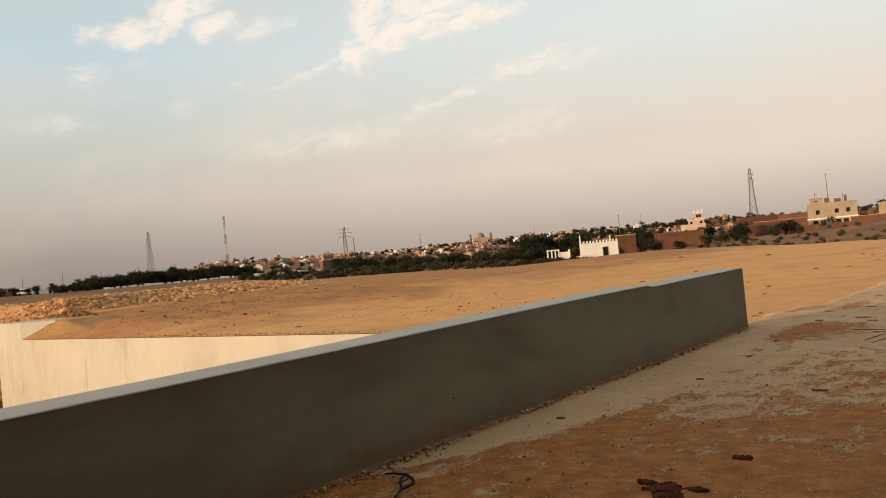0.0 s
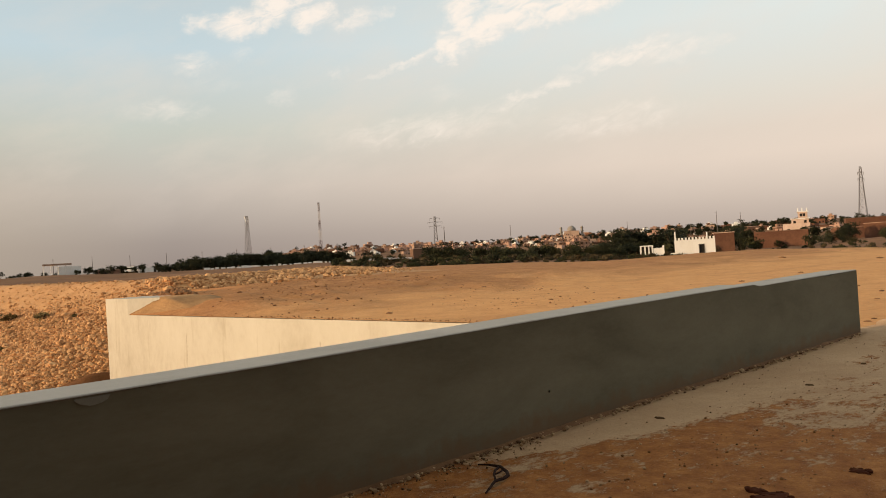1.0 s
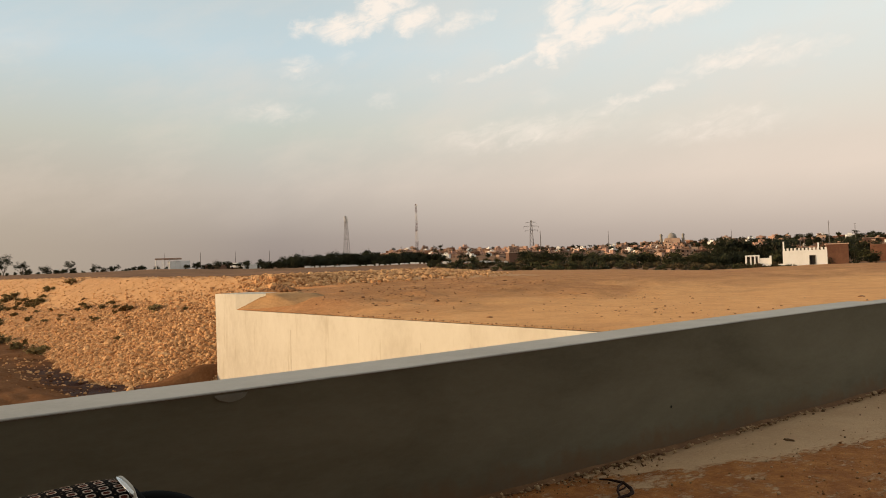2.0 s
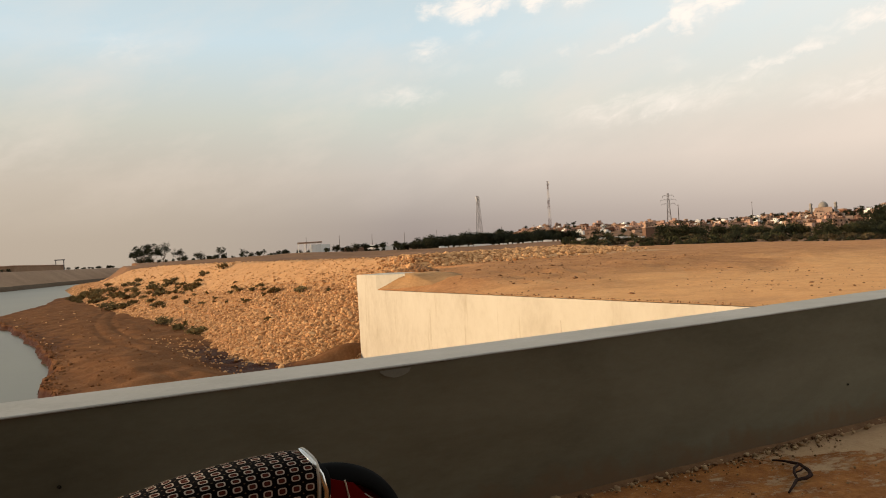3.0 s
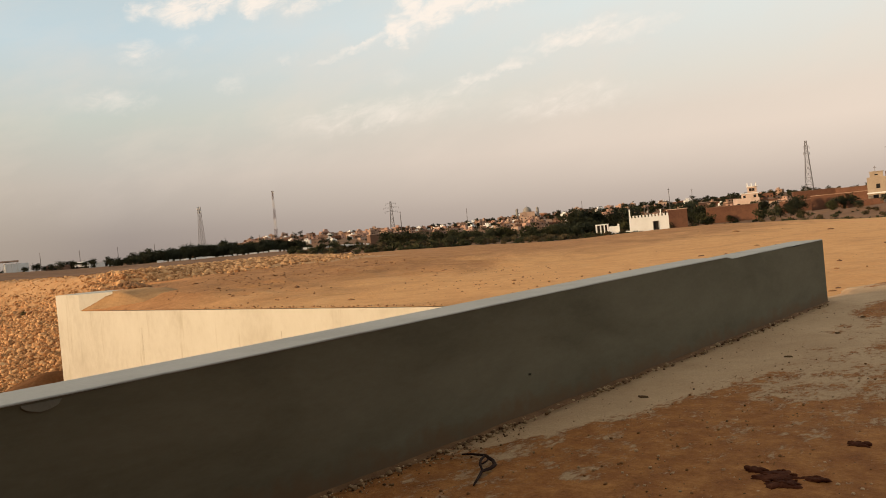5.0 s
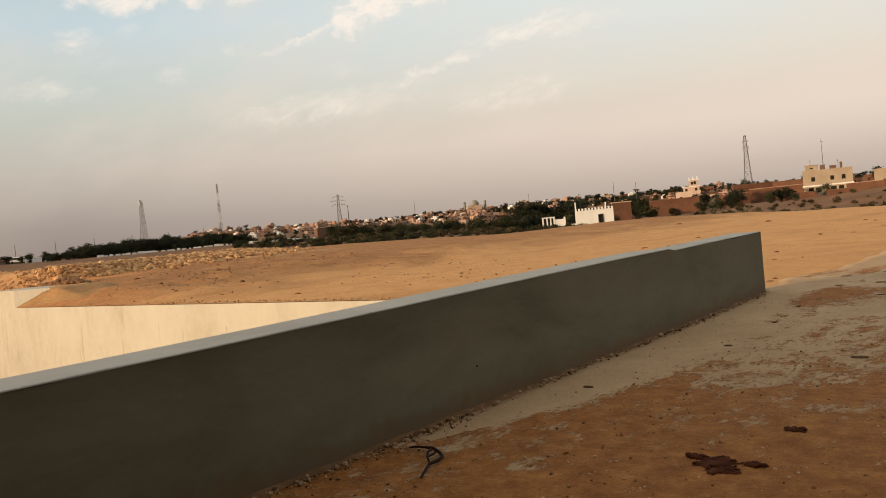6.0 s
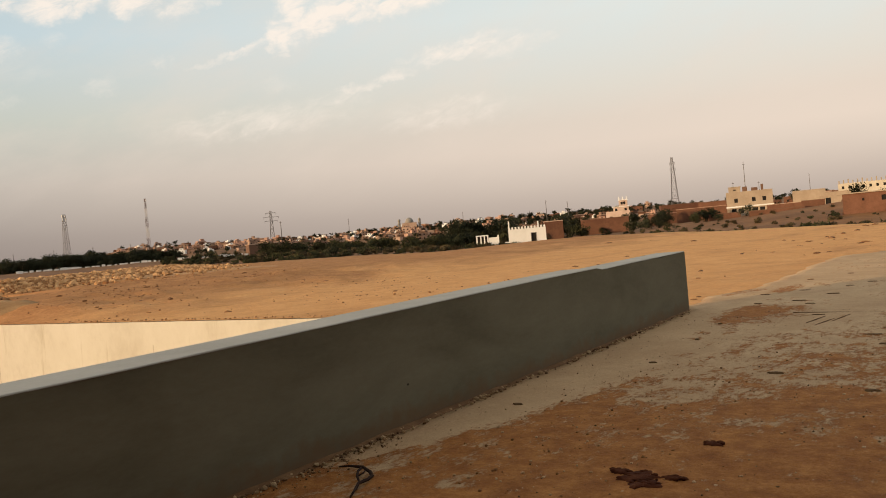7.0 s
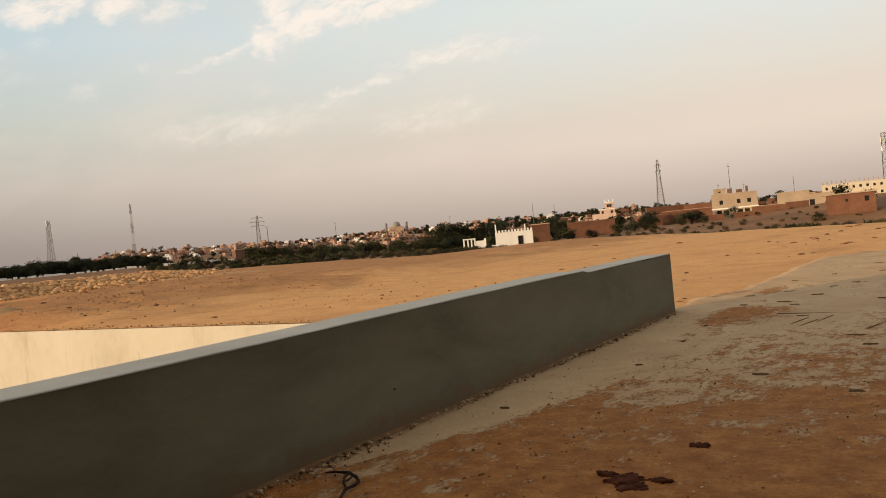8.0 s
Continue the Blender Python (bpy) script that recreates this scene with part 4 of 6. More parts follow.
            row.append(bm.verts.new((px + off + 0.2 * n2, py + 0.02 * off, base + (pz - base) * max(0.0, 1 - off / 2.8) ** 1.2 + (0.07 * noise.noise(Vector((off * 1.3, i * 0.6, 2))) if off < 2.2 else -0.05))))
        rows.append(row)
    for a, b in zip(rows, rows[1:]):
        for j in range(7):
            bm.faces.new((a[j], a[j + 1], b[j + 1], b[j]))
    bm.faces.new(rows[0])
    bm.faces.new(rows[-1][::-1])
    bmesh.ops.recalc_face_normals(bm, faces=bm.faces)
    # earth colour lowered to put shade on a lip that faces the sun
    tagged(part("earth_lip", bm, surface("shade_toned_earth", [(0.24, 0.138, 0.066), (0.38, 0.222, 0.108), (0.52, 0.31, 0.152)], scale=0.9, fine=9, bump=0.9, dist=0.06, spec=0.05), smooth=True), "ridge of dried earth banked against the wall's end", "earth ridge")
    rng2 = np.random.default_rng(5)
    edge = []
    for i in range(420):
        x_ = rng2.uniform(-35.6, -6)
        s = 0.02 + 0.06 * rng2.random() ** 3
        edge.append((x_, wall_line(x_) + rng2.uniform(0.04, 0.35), 0.0 + rng2.uniform(0, 0.03), s, rng2.uniform(0, 6), 0))
    for i in range(1100):
        nx_, ny_ = nests[int(rng2.integers(0, 10))]
        x_, y_ = nx_ + rng2.normal(0, 2.6), ny_ + rng2.normal(0, 1.6)
        if y_ < wall_line(x_) + 0.25 or x_ < -46:
            continue
        z_, rock_ = slope_at(x_, y_)
        s = 0.025 + 0.09 * rng2.random() ** 4
        edge.append((x_, y_, z_ + s * 0.1, s, rng2.uniform(0, 6), rng2.uniform(-0.4, 0.4)))
    for i in range(140):      # a low heap behind the wall's end
        a_, q_ = rng2.uniform(0, 6.3), rng2.random() ** 0.6
        x_, y_ = -38.0 + 1.9 * q_ * math.cos(a_), 18.9 + 0.7 * q_ * math.sin(a_)
        s = rng2.uniform(0.12, 0.32)
        edge.append((x_, y_, 0.70 + 0.28 * (1 - q_), s, rng2.uniform(0, 6), rng2.uniform(-0.4, 0.4)))
    heap("crumbled_earth", edge, mat, "crumbs of dry earth along the top of the wing wall", "earth")


build_field_stones()


# ---- things on the deck ----
def build_deck_litter():
    rng = random.Random(21)
    white = surface("pale_pebble", [(0.10, 0.050, 0.021), (0.26, 0.148, 0.070), (0.50, 0.345, 0.19)], scale=4, fine=40, island=0.6)
    # small rubble in a ragged row along the foot of the parapet
    places = []
    for _ in range(1900):
        y = rng.uniform(0.5, 13.7)
        dense = 0.35 + 0.65 * max(0, noise.noise(Vector((y * 0.9, 0, 4))) + 0.35)
        if rng.random() > dense:
            continue
        s = 0.009 + 0.038 * rng.random() ** 2.4
        places.append((-4.285 + abs(rng.gauss(0, 0.05)) + s * 0.3, y, s * 0.2, s, rng.uniform(0, 6), rng.uniform(-0.4, 0.4)))
    for _ in range(1500):
        s = 0.005 + 0.018 * rng.random() ** 3
        places.append((rng.uniform(-4.2, 0.6), rng.uniform(2.2, 13.5), s * 0.15, s, rng.uniform(0, 6), 0))
    for _ in range(420):
        y = rng.uniform(2.3, 5.4)
        s = 0.006 + 0.022 * rng.random() ** 2.2
        places.append((-4.27 + abs(rng.gauss(0, 0.12)), y, s * 0.2, s, rng.uniform(0, 6), rng.uniform(-0.4, 0.4)))
    heap("rubble", places, white, "crumbs of stone and mortar along the parapet foot", "rubble")
    crumbs = []
    while len(crumbs) < 2200:
        x, y = rng.uniform(-4.15, 1.2), 2.4 + 11 * rng.random() ** 1.5
        if noise.noise(Vector((x * 1.3, y * 1.3, 2))) + 0.35 < rng.random() * 0.8:
            continue
        if rng.random() < (y - 5) / 5 or (x < -3.5 and y > 4):
            continue
        s = 0.006 + 0.026 * rng.random() ** 3
        crumbs.append((x, y, s * 0.05, s, rng.uniform(0, 6), rng.uniform(-0.2, 0.2)))
    heap("silt_crumb", crumbs, surface("dried_silt_crumb", [(0.24, 0.11, 0.045), (0.38, 0.19, 0.082), (0.62, 0.42, 0.25)], scale=4, fine=40, island=0.8, bump=0.4), "crumbs of dried silt strewn over the deck", "silt")
    one = surface("mortar_lump", [(0.27, 0.17, 0.088), (0.46, 0.325, 0.19)], scale=6, fine=50, per_object=0.4)
    for i, (y, s) in enumerate(((2.78, 0.085), (3.25, 0.05), (3.6, 0.055), (3.62, 0.035), (3.95, 0.05), (4.02, 0.045), (4.5, 0.05), (4.55, 0.04), (5.02, 0.055), (5.3, 0.05), (5.9, 0.05), (6.6, 0.05), (6.78, 0.06), (8.1, 0.075), (8.2, 0.05), (9.5, 0.07), (10.6, 0.06), (11.7, 0.06))):
        vs, fs = STONES[i % 6]
        ob = raw("lump", (vs * s).tolist(), fs, one)
        ob.location = (-4.235 + 0.03 * (i % 3), y, s * 0.28)
        ob.rotation_euler = (0, 0, i * 1.3)
        tagged(ob, "pale lump of broken mortar beside the parapet", "mortar lump", "lumps along the parapet")
    # dark damp dung pats
    dung = surface("dark_dung", [(0.034, 0.010, 0.005), (0.082, 0.024, 0.011), (0.17, 0.06, 0.027)], scale=9, fine=60, rough=0.95, bump=0.8, dist=0.02, spec=0.08)
    for x, y, rx, ry, seed in ((-1.92, 4.92, 0.16, 0.15, 1), (-1.83, 4.80, 0.12, 0.12, 5), (-1.70, 4.96, 0.085, 0.06, 2), (-1.68, 5.77, 0.09, 0.065, 3), (-2.06, 5.00, 0.08, 0.06, 6)):
        bm = bmesh.new()
        rings = [[bm.verts.new((x, y, 0.016))]]
        for k in range(1, 6):
            ring = []
            for j in range(28):
                a = 2 * math.pi * j / 28
                wob = 0.85 + 0.6 * noise.noise(Vector((math.cos(a) * 2.3, math.sin(a) * 2.3, seed * 3.1))) + 0.35 * noise.noise(Vector((math.cos(a) * 6, math.sin(a) * 6, seed * 7.7)))
                q = k / 5
                ring.append(bm.verts.new((x + rx * q * wob * math.cos(a), y + ry * q * wob * math.sin(a), 0.014 * (1 - q ** 3) + 0.010 * noise.noise(Vector((x + q * 3 * math.cos(a), y + q * 3 * math.sin(a), seed))) * (1 - q) + 0.004 - 0.012 * (k == 5))))
            rings.append(ring)
        for j in range(28):
            bm.faces.new((rings[0][0], rings[1][j], rings[1][(j + 1) % 28]))
        for a, b in zip(rings[1:], rings[2:]):
            for j in range(28):
                bm.faces.new((a[j], b[j], b[(j + 1) % 28], a[(j + 1) % 28]))
        pat = tagged(part("dung_pat", bm, dung, smooth=True), "dark reddish-brown dung pat on the silted deck", "dung", "dung on the deck")
        for vs, fs in (STONES[q % 6] for q in range(int(90 * rx))):
            a, q, s = rng.uniform(0, 6.3), rng.random() ** 0.6, rng.uniform(0.02, 0.055)
            at = np.array((x + rx * 0.85 * q * math.cos(a), y + ry * 0.85 * q * math.sin(a), 0.012))
            raw("clump", (vs * (s, s, s * 0.6) + at).tolist(), fs, dung, pat, smooth=True)
    # dark brown patches and scrapes on the approach slab, just above its surface
    brown_mark = surface("dark_brown_mark", [(0.10, 0.055, 0.027), (0.19, 0.108, 0.056)], scale=8, fine=50, bump=0.5, spec=0.05)
    marks = [(-3.5, 16.0, 0.16, 0.05), (-3.3, 14.5, 0.13, 0.05), (-2.9, 16.6, 0.2, 0.04), (-2.5, 13.9, 0.16, 0.04), (-2.3, 15.8, 0.2, 0.05), (-1.9, 17.9, 0.2, 0.05), (-3.2, 19.0, 0.12, 0.05), (-3.3, 12.1, 0.07, 0.06),
             (-3.2, 10.6, 0.07, 0.05), (-3.2, 8.9, 0.09, 0.04), (-1.8, 8.4, 0.14, 0.07), (-0.9, 7.7, 0.12, 0.06), (-2.7, 14.8, 0.22, 0.04), (-2.45, 14.3, 0.14, 0.03), (-2.1, 12.9, 0.17, 0.03), (-1.2, 10.9, 0.2, 0.05), (-1.0, 10.2, 0.16, 0.05),
             (-2.2, 17.2, 0.14, 0.05), (-1.6, 20.5, 0.2, 0.06), (-1.9, 23.0, 0.2, 0.07), (-0.9, 19.0, 0.22, 0.06), (-2.55, 20.2, 0.12, 0.05), (-1.2, 14.8, 0.15, 0.05), (-3.72, 6.68, 0.11, 0.045)]
    for x, y, rx, ry in marks:
        rx, ry = rx * 0.5, ry * 0.42
        bm = bmesh.new()
        ring = []
        for j in range(18):
            a = 2 * math.pi * j / 18
            wob = 1 + 0.45 * noise.noise(Vector((math.cos(a) * 1.5 + x, math.sin(a) * 1.5 + y, 0))) + 0.55 * noise.noise(Vector((math.cos(a) * 4 + x, math.sin(a) * 4 + y, 5)))
            ring.append((x + rx * wob * math.cos(a), y + ry * wob * 1.6 * math.sin(a)))
        lift = (0.015 if y > 13.9 else 0.0) + 0.016
        top = [bm.verts.new((a, b, lift - 0.016)) for a, b in ring]
        mid = [bm.verts.new((x + (a - x) * 0.8, y + (b - y) * 0.6, lift - 0.002)) for a, b in ring]
        for j in range(18):
            bm.faces.new((top[j], top[(j + 1) % 18], mid[(j + 1) % 18], mid[j]))
        bm.faces.new(mid)
        tagged(part("damp_patch", bm, brown_mark), "small dark brown patch on the concrete slab", "mud patch", "mud patches on the slab")
    bm = bmesh.new()
    pts = [(x, 13.25 - 0.22 * (x + 2.4) / 1.3 + 0.03 * noise.noise(Vector((x * 3, 0, 0))), 0.006) for x in [-2.52 + 0.12 * i for i in range(36)]]
    tube(bm, pts, 0.0055, 5)
    tagged(part("expansion_joint", bm, brown_mark), "dark filled joint across the deck", "joint", kind="structure")
    for i, (x, y, a) in enumerate(((-2.05, 12.35, 35), (-1.9, 12.1, 38), (-1.75, 12.5, 33), (-1.05, 11.7, 42), (-0.85, 11.5, 40))):
        bm = bmesh.new()
        d = Vector((math.sin(radians(a)) * 0.12, math.cos(radians(a)) * 0.42, 0))
        tube(bm, [Vector((x, y, 0.010)) - d, Vector((x + 0.01, y, 0.013)), Vector((x, y, 0.010)) + d], [0.004, 0.007, 0.004], 5)
        tagged(part("scrape", bm, brown_mark), "dark scraped groove in the concrete slab", "scrape", "scrapes on the slab")
    # a bent dry root lying in a loop
    bm = bmesh.new()
    tube(bm, [(-4.03, 4.52, 0.012), (-3.95, 4.535, 0.02), (-3.858, 4.513, 0.03), (-3.79, 4.505, 0.035), (-3.728, 4.464, 0.035), (-3.66, 4.43, 0.03), (-3.606, 4.378, 0.025), (-3.59, 4.31, 0.02), (-3.612, 4.243, 0.015), (-3.55, 4.13, 0.012), (-3.486, 4.006, 0.008)], [0.006, 0.008, 0.010, 0.011, 0.012, 0.013, 0.014, 0.012, 0.011, 0.009, 0.006], 7)
    tube(bm, [(-3.80, 4.507, 0.03), (-3.765, 4.42, 0.03), (-3.706, 4.339, 0.025), (-3.60, 4.24, 0.015)], [0.010, 0.009, 0.009, 0.007], 7)
    tube(bm, [(-3.728, 4.464, 0.03), (-3.70, 4.40, 0.03), (-3.706, 4.339, 0.022)], [0.007, 0.006, 0.005], 6)
    tagged(part("dry_root", bm, surface("dark_root", [(0.016, 0.006, 0.004), (0.040, 0.014, 0.008)], scale=20, fine=90, bump=0.7), smooth=True), "dark bent dry root lying on the silted deck", "root")



def build_spit_stones():
    rng = np.random.default_rng(17)
    x = np.concatenate([rng.uniform(-62, -38, 300), rng.uniform(-120, -40, 90)])
    y = np.concatenate([rng.uniform(8.5, 12.5, 300), rng.uniform(0, 9, 90)])
    z = spit_height(x, y)
    size = 0.06 + rng.gamma(1.4, 0.05, len(x))
    heap("spit_stone", [(x[i], y[i], z[i] + size[i] * 0.1, size[i], rng.uniform(0, 6), rng.uniform(-0.4, 0.4)) for i in range(len(x)) if z[i] > -4.05], ROCK, "stray limestone blocks lying on the silt bank", "stones")


def build_mud_clods():
    """Lumps of silt, thickest along the crumbling edge of the bank."""
    rng = np.random.default_rng(23)
    n = 1300
    x = -39.5 - 75 * rng.random(n) ** 1.6
    sx, sy = zip(*SHORE)
    edge = np.interp(x, sx, sy)
    y = edge + np.where(rng.random(n) < 0.55, 0.1 + 0.9 * rng.random(n) ** 1.5, 9.5 * rng.random(n))
    z = spit_height(x, y)
    size = 0.04 + rng.gamma(1.3, 0.042, n)
    ok = (z > -4.12) & (y < wall_line(x) - 1)
    heap("mud_clod", [(x[i], y[i], z[i] + size[i] * 0.08, size[i], rng.uniform(0, 6), rng.uniform(-0.4, 0.4)) for i in np.nonzero(ok)[0]], MUD, "crumbled lumps of red-brown silt along the bank", "mud")


build_mud_clods()
build_spit_stones()
build_deck_litter()


# ---- motorcycle parked beside the parapet, its rear towards the road's end ----
def seat_cover_material():
    """Dark woven cover with rows of cream rounded squares, each with a russet middle."""
    m = bpy.data.materials.new("patterned_seat_cloth")
    m.use_nodes = True
    t = m.node_tree
    b = t.nodes["Principled BSDF"]
    sp = t.nodes.new("ShaderNodeSeparateXYZ")
    co = t.nodes.new("ShaderNodeTexCoord").outputs["Object"]
    t.links.new(co, sp.inputs[0])
    across = sums(t, "SUBTRACT", sums(t, "ABSOLUTE", sp.outputs[0], 0), sp.outputs[2])

    def cell(v, size, shift=0.0):
        return sums(t, "ABSOLUTE", sums(t, "SUBTRACT", sums(t, "FRACT", sums(t, "ADD", sums(t, "DIVIDE", v, size), 40.0 + shift), 0), 0.5), 0)
    u, v = cell(sp.outputs[1], 0.058), cell(across, 0.048)
    d = sums(t, "POWER", sums(t, "ADD", sums(t, "POWER", u, 3.5), sums(t, "POWER", v, 3.5)), 0.2857)
    ring = ramp(t, d, [(0.0, (0.095, 0.022, 0.013)), (0.20, (0.06, 0.014, 0.009)), (0.245, (0.50, 0.41, 0.34)), (0.295, (0.50, 0.41, 0.34)), (0.34, (0.003, 0.002, 0.002))], "LINEAR")
    u2, v2 = cell(sp.outputs[1], 0.058, 0.5), cell(across, 0.048, 0.5)
    dot = ramp(t, sums(t, "ADD", u2, v2), [(0.06, 1.0), (0.11, 0.0)])
    weave = node(t, "ShaderNodeTexNoise", Vector=co, Scale=160.0, Detail=4.0).outputs[0]
    col = blend(t, dot, ring, (0.12, 0.085, 0.055))
    col = blend(t, 0.5, col, ramp(t, weave, [(0.3, 0.35), (0.7, 1.0)]), "MULTIPLY")
    t.links.new(col, b.inputs["Base Color"])
    b.inputs["Roughness"].default_value = 0.9
    b.inputs["Specular IOR Level"].default_value = 0.05
    t.links.new(node(t, "ShaderNodeBump", Strength=0.3, Distance=0.003, Height=weave).outputs[0], b.inputs["Normal"])
    return m


RUBBER = plain("black_rubber", (0.007, 0.006, 0.006), 0.85, spec=0.04)
BLACK = plain("black_paint", (0.006, 0.006, 0.006), 0.7, spec=0.03)
RED = plain("red_enamel", (0.13, 0.004, 0.004), 0.45, spec=0.03)
CHROME = plain("chrome", (0.75, 0.74, 0.72), 0.12, metal=1.0)
ALLOY = plain("dull_alloy", (0.35, 0.34, 0.33), 0.4, metal=0.9)
STRIPE = plain("cream_stripe", (0.55, 0.5, 0.42), 0.4)
LAMP_GLASS = plain("headlight_glass", (0.6, 0.6, 0.6), 0.05)
TAIL_RED = plain("tail_lens", (0.35, 0.01, 0.01), 0.12)


def ring_mesh(bm, centre, radius, width, thick, segs=40, a0=0.0, a1=2 * math.pi, crown=0.0):
    """A band round the x axis: width along x, thick along the radius, crowned if asked."""
    full = abs(a1 - a0 - 2 * math.pi) < 1e-6
    n = segs if full else segs + 1
    prof = [(-width / 2, 0), (-width / 2, thick * 0.5), (-width / 4, thick + crown * 0.7), (0, thick + crown), (width / 4, thick + crown * 0.7), (width / 2, thick * 0.5), (width / 2, 0)]
    rows = []
    for i in range(n):
        a = a0 + (a1 - a0) * i / segs
        rows.append([bm.verts.new((centre[0] + x, centre[1] + (radius + r) * math.cos(a), centre[2] + (radius + r) * math.sin(a))) for x, r in prof])
    m = len(prof)
    for i in range(n if full else n - 1):
        p, q = rows[i], rows[(i + 1) % n]
        for j in range(m):
            bm.faces.new((p[j], p[(j + 1) % m], q[(j + 1) % m], q[j]))
    if not full:
        bm.faces.new(rows[0])
        bm.faces.new(rows[-1][::-1])


def loft(bm, sections):
    """Skins closed cross-sections of equal length, capped at both ends."""
    rows = [[bm.verts.new(p) for p in s] for s in sections]
    m = len(rows[0])
    for a, b in zip(rows, rows[1:]):
        for j in range(m):
            bm.faces.new((a[j], a[(j + 1) % m], b[(j + 1) % m], b[j]))
    bm.faces.new(rows[0][::-1])
    bm.faces.new(rows[-1])
    bmesh.ops.recalc_face_normals(bm, faces=bm.faces)


def oval(y, zc, w, h, n=16, power=0.6, top=1.0):
    """A rounded-square section across the machine."""
    out = []
    for i in range(n):
        a = 2 * math.pi * i / n
        c, s = math.cos(a), math.sin(a)
        out.append((w * math.copysign(abs(c) ** power, c), y, zc + h * math.copysign(abs(s) ** power, s) * (top if s > 0 else 1)))
    return out


def build_motorcycle():
    root = empty("motorcycle", "small red motorcycle with patterned seat cover, parked beside the parapet", "motorcycle")
    FORWARD = 0.115   # the fork and bars sit this much further ahead
    AX_R, AX_F = (0, 0.95, 0.30), (0, -0.54, 0.30)
    for name, ax in (("rear_wheel", AX_R), ("front_wheel", AX_F)):
        bm = bmesh.new()
        ring_mesh(bm, ax, 0.225, 0.036, 0.012, 40)
        wheel = part(name, bm, CHROME, root)
        bm = bmesh.new()
        ring_mesh(bm, ax, 0.236, 0.082, 0.046, 48, crown=0.014)
        part("tyre", bm, RUBBER, wheel, smooth=True)
        bm = bmesh.new()
        tube(bm, [(-0.07, ax[1], ax[2]), (0.07, ax[1], ax[2])], 0.055, 16)
        part("hub", bm, ALLOY, wheel)
        for k in range(18):
            bm = bmesh.new()
            a = 2 * math.pi * k / 18
            sx = 0.035 if k % 2 else -0.035
            tube(bm, [(sx, ax[1] + 0.05 * math.cos(a + 0.5), ax[2] + 0.05 * math.sin(a + 0.5)), (0, ax[1] + 0.228 * math.cos(a), ax[2] + 0.228 * math.sin(a))], 0.002, 4)
            part("spoke", bm, CHROME, wheel)
    bm = bmesh.new()
    ring_mesh(bm, (0, 0.95, 0.385), 0.315, 0.15, 0.035, 34, radians(-18), radians(140), crown=0.03)
    guard = part("rear_mudguard", bm, BLACK, root, "black rear mudguard", smooth=True)
    bm = bmesh.new()
    ring_mesh(bm, (0, 0.95, 0.385), 0.235, 0.12, 0.078, 34, radians(-12), radians(130))
    part("valance", bm, RED, guard, "red enamel valance inside the mudguard", smooth=True)
    for r in (0.262, 0.288):
        bm = bmesh.new()
        tube(bm, [(0.066, 0.95 + r * math.cos(a), 0.385 + r * math.sin(a)) for a in (radians(-8 + 8 * i) for i in range(16))], 0.003, 5)
        part("pinstripe", bm, STRIPE, guard)
    # red tail panels with cream pinstripes
    for sx in (0.062, -0.062):
        bm = bmesh.new()
        loft(bm, [[(sx + d * 0.018, y, z) for d, z in ((-1, z0), (1, z0), (1, z1), (-1, z1))] for y, z0, z1 in ((0.82, 0.50, 0.70), (0.95, 0.50, 0.725), (1.05, 0.46, 0.69), (1.13, 0.40, 0.60))])
        panel = part("tail_panel", bm, RED, root, "red enamel tail panel with cream pinstripes")
        for k in (0, 1):
            bm = bmesh.new()
            o = sx + math.copysign(0.019, sx)
            tube(bm, [(o, 0.93 + 0.08 * k, 0.71), (o, 0.955 + 0.08 * k, 0.60), (o, 0.965 + 0.08 * k, 0.48)], 0.004, 5)
            part("pinstripe", bm, STRIPE, panel)
    bm = bmesh.new()
    box(bm, -0.05, 1.24, 0.40, 0.05, 1.30, 0.47, 0.012)
    part("tail_lamp", bm, TAIL_RED, root, "red tail lamp lens")
    # seat under its cloth cover
    bm = bmesh.new()
    secs = [(0.06, 0.705, 0.075, 0.030), (0.10, 0.71, 0.095, 0.050), (0.20, 0.705, 0.115, 0.066), (0.34, 0.70, 0.13, 0.098), (0.50, 0.705, 0.138, 0.113), (0.66, 0.715, 0.14, 0.112), (0.80, 0.722, 0.138, 0.108), (0.875, 0.725, 0.13, 0.098), (0.895, 0.725, 0.11, 0.075)]
    loft(bm, [oval(y, z, w_, h, 24, 0.62) for y, z, w_, h in secs])
    seat = part("seat", bm, seat_cover_material(), root, "black cloth cover with cream and russet squares", smooth=True)
    bm = bmesh.new()
    loft(bm, [oval(0.872 + d, 0.725, 0.134 + e, 0.103 + e, 24, 0.62) for d, e in ((0, 0), (0.004, 0.004), (0.012, 0.004), (0.016, 0))])
    part("hem", bm, STRIPE, seat, "cream hem of the cover")
    bm = bmesh.new()
    loft(bm, [oval(y, 0.70, w_, h, 20, 0.62) for y, w_, h in ((0.885, 0.125, 0.09), (0.925, 0.12, 0.085), (0.945, 0.09, 0.06))])
    part("seat_back", bm, BLACK, root, smooth=True)
    # grab rail
    bm = bmesh.new()
    loop = [(0.135, 0.89, 0.54), (0.140, 0.905, 0.64), (0.142, 0.905, 0.71), (0.130, 0.892, 0.77), (0.10, 0.872, 0.81), (0.05, 0.862, 0.825), (0, 0.86, 0.828)]
    loop += [(-x, y, z) for x, y, z in reversed(loop[:-1])]
    tube(bm, loop, 0.0105, 10)
    part("grab_rail", bm, CHROME, root, "chrome grab rail behind the seat", smooth=True)
    # tank, frame, engine
    bm = bmesh.new()
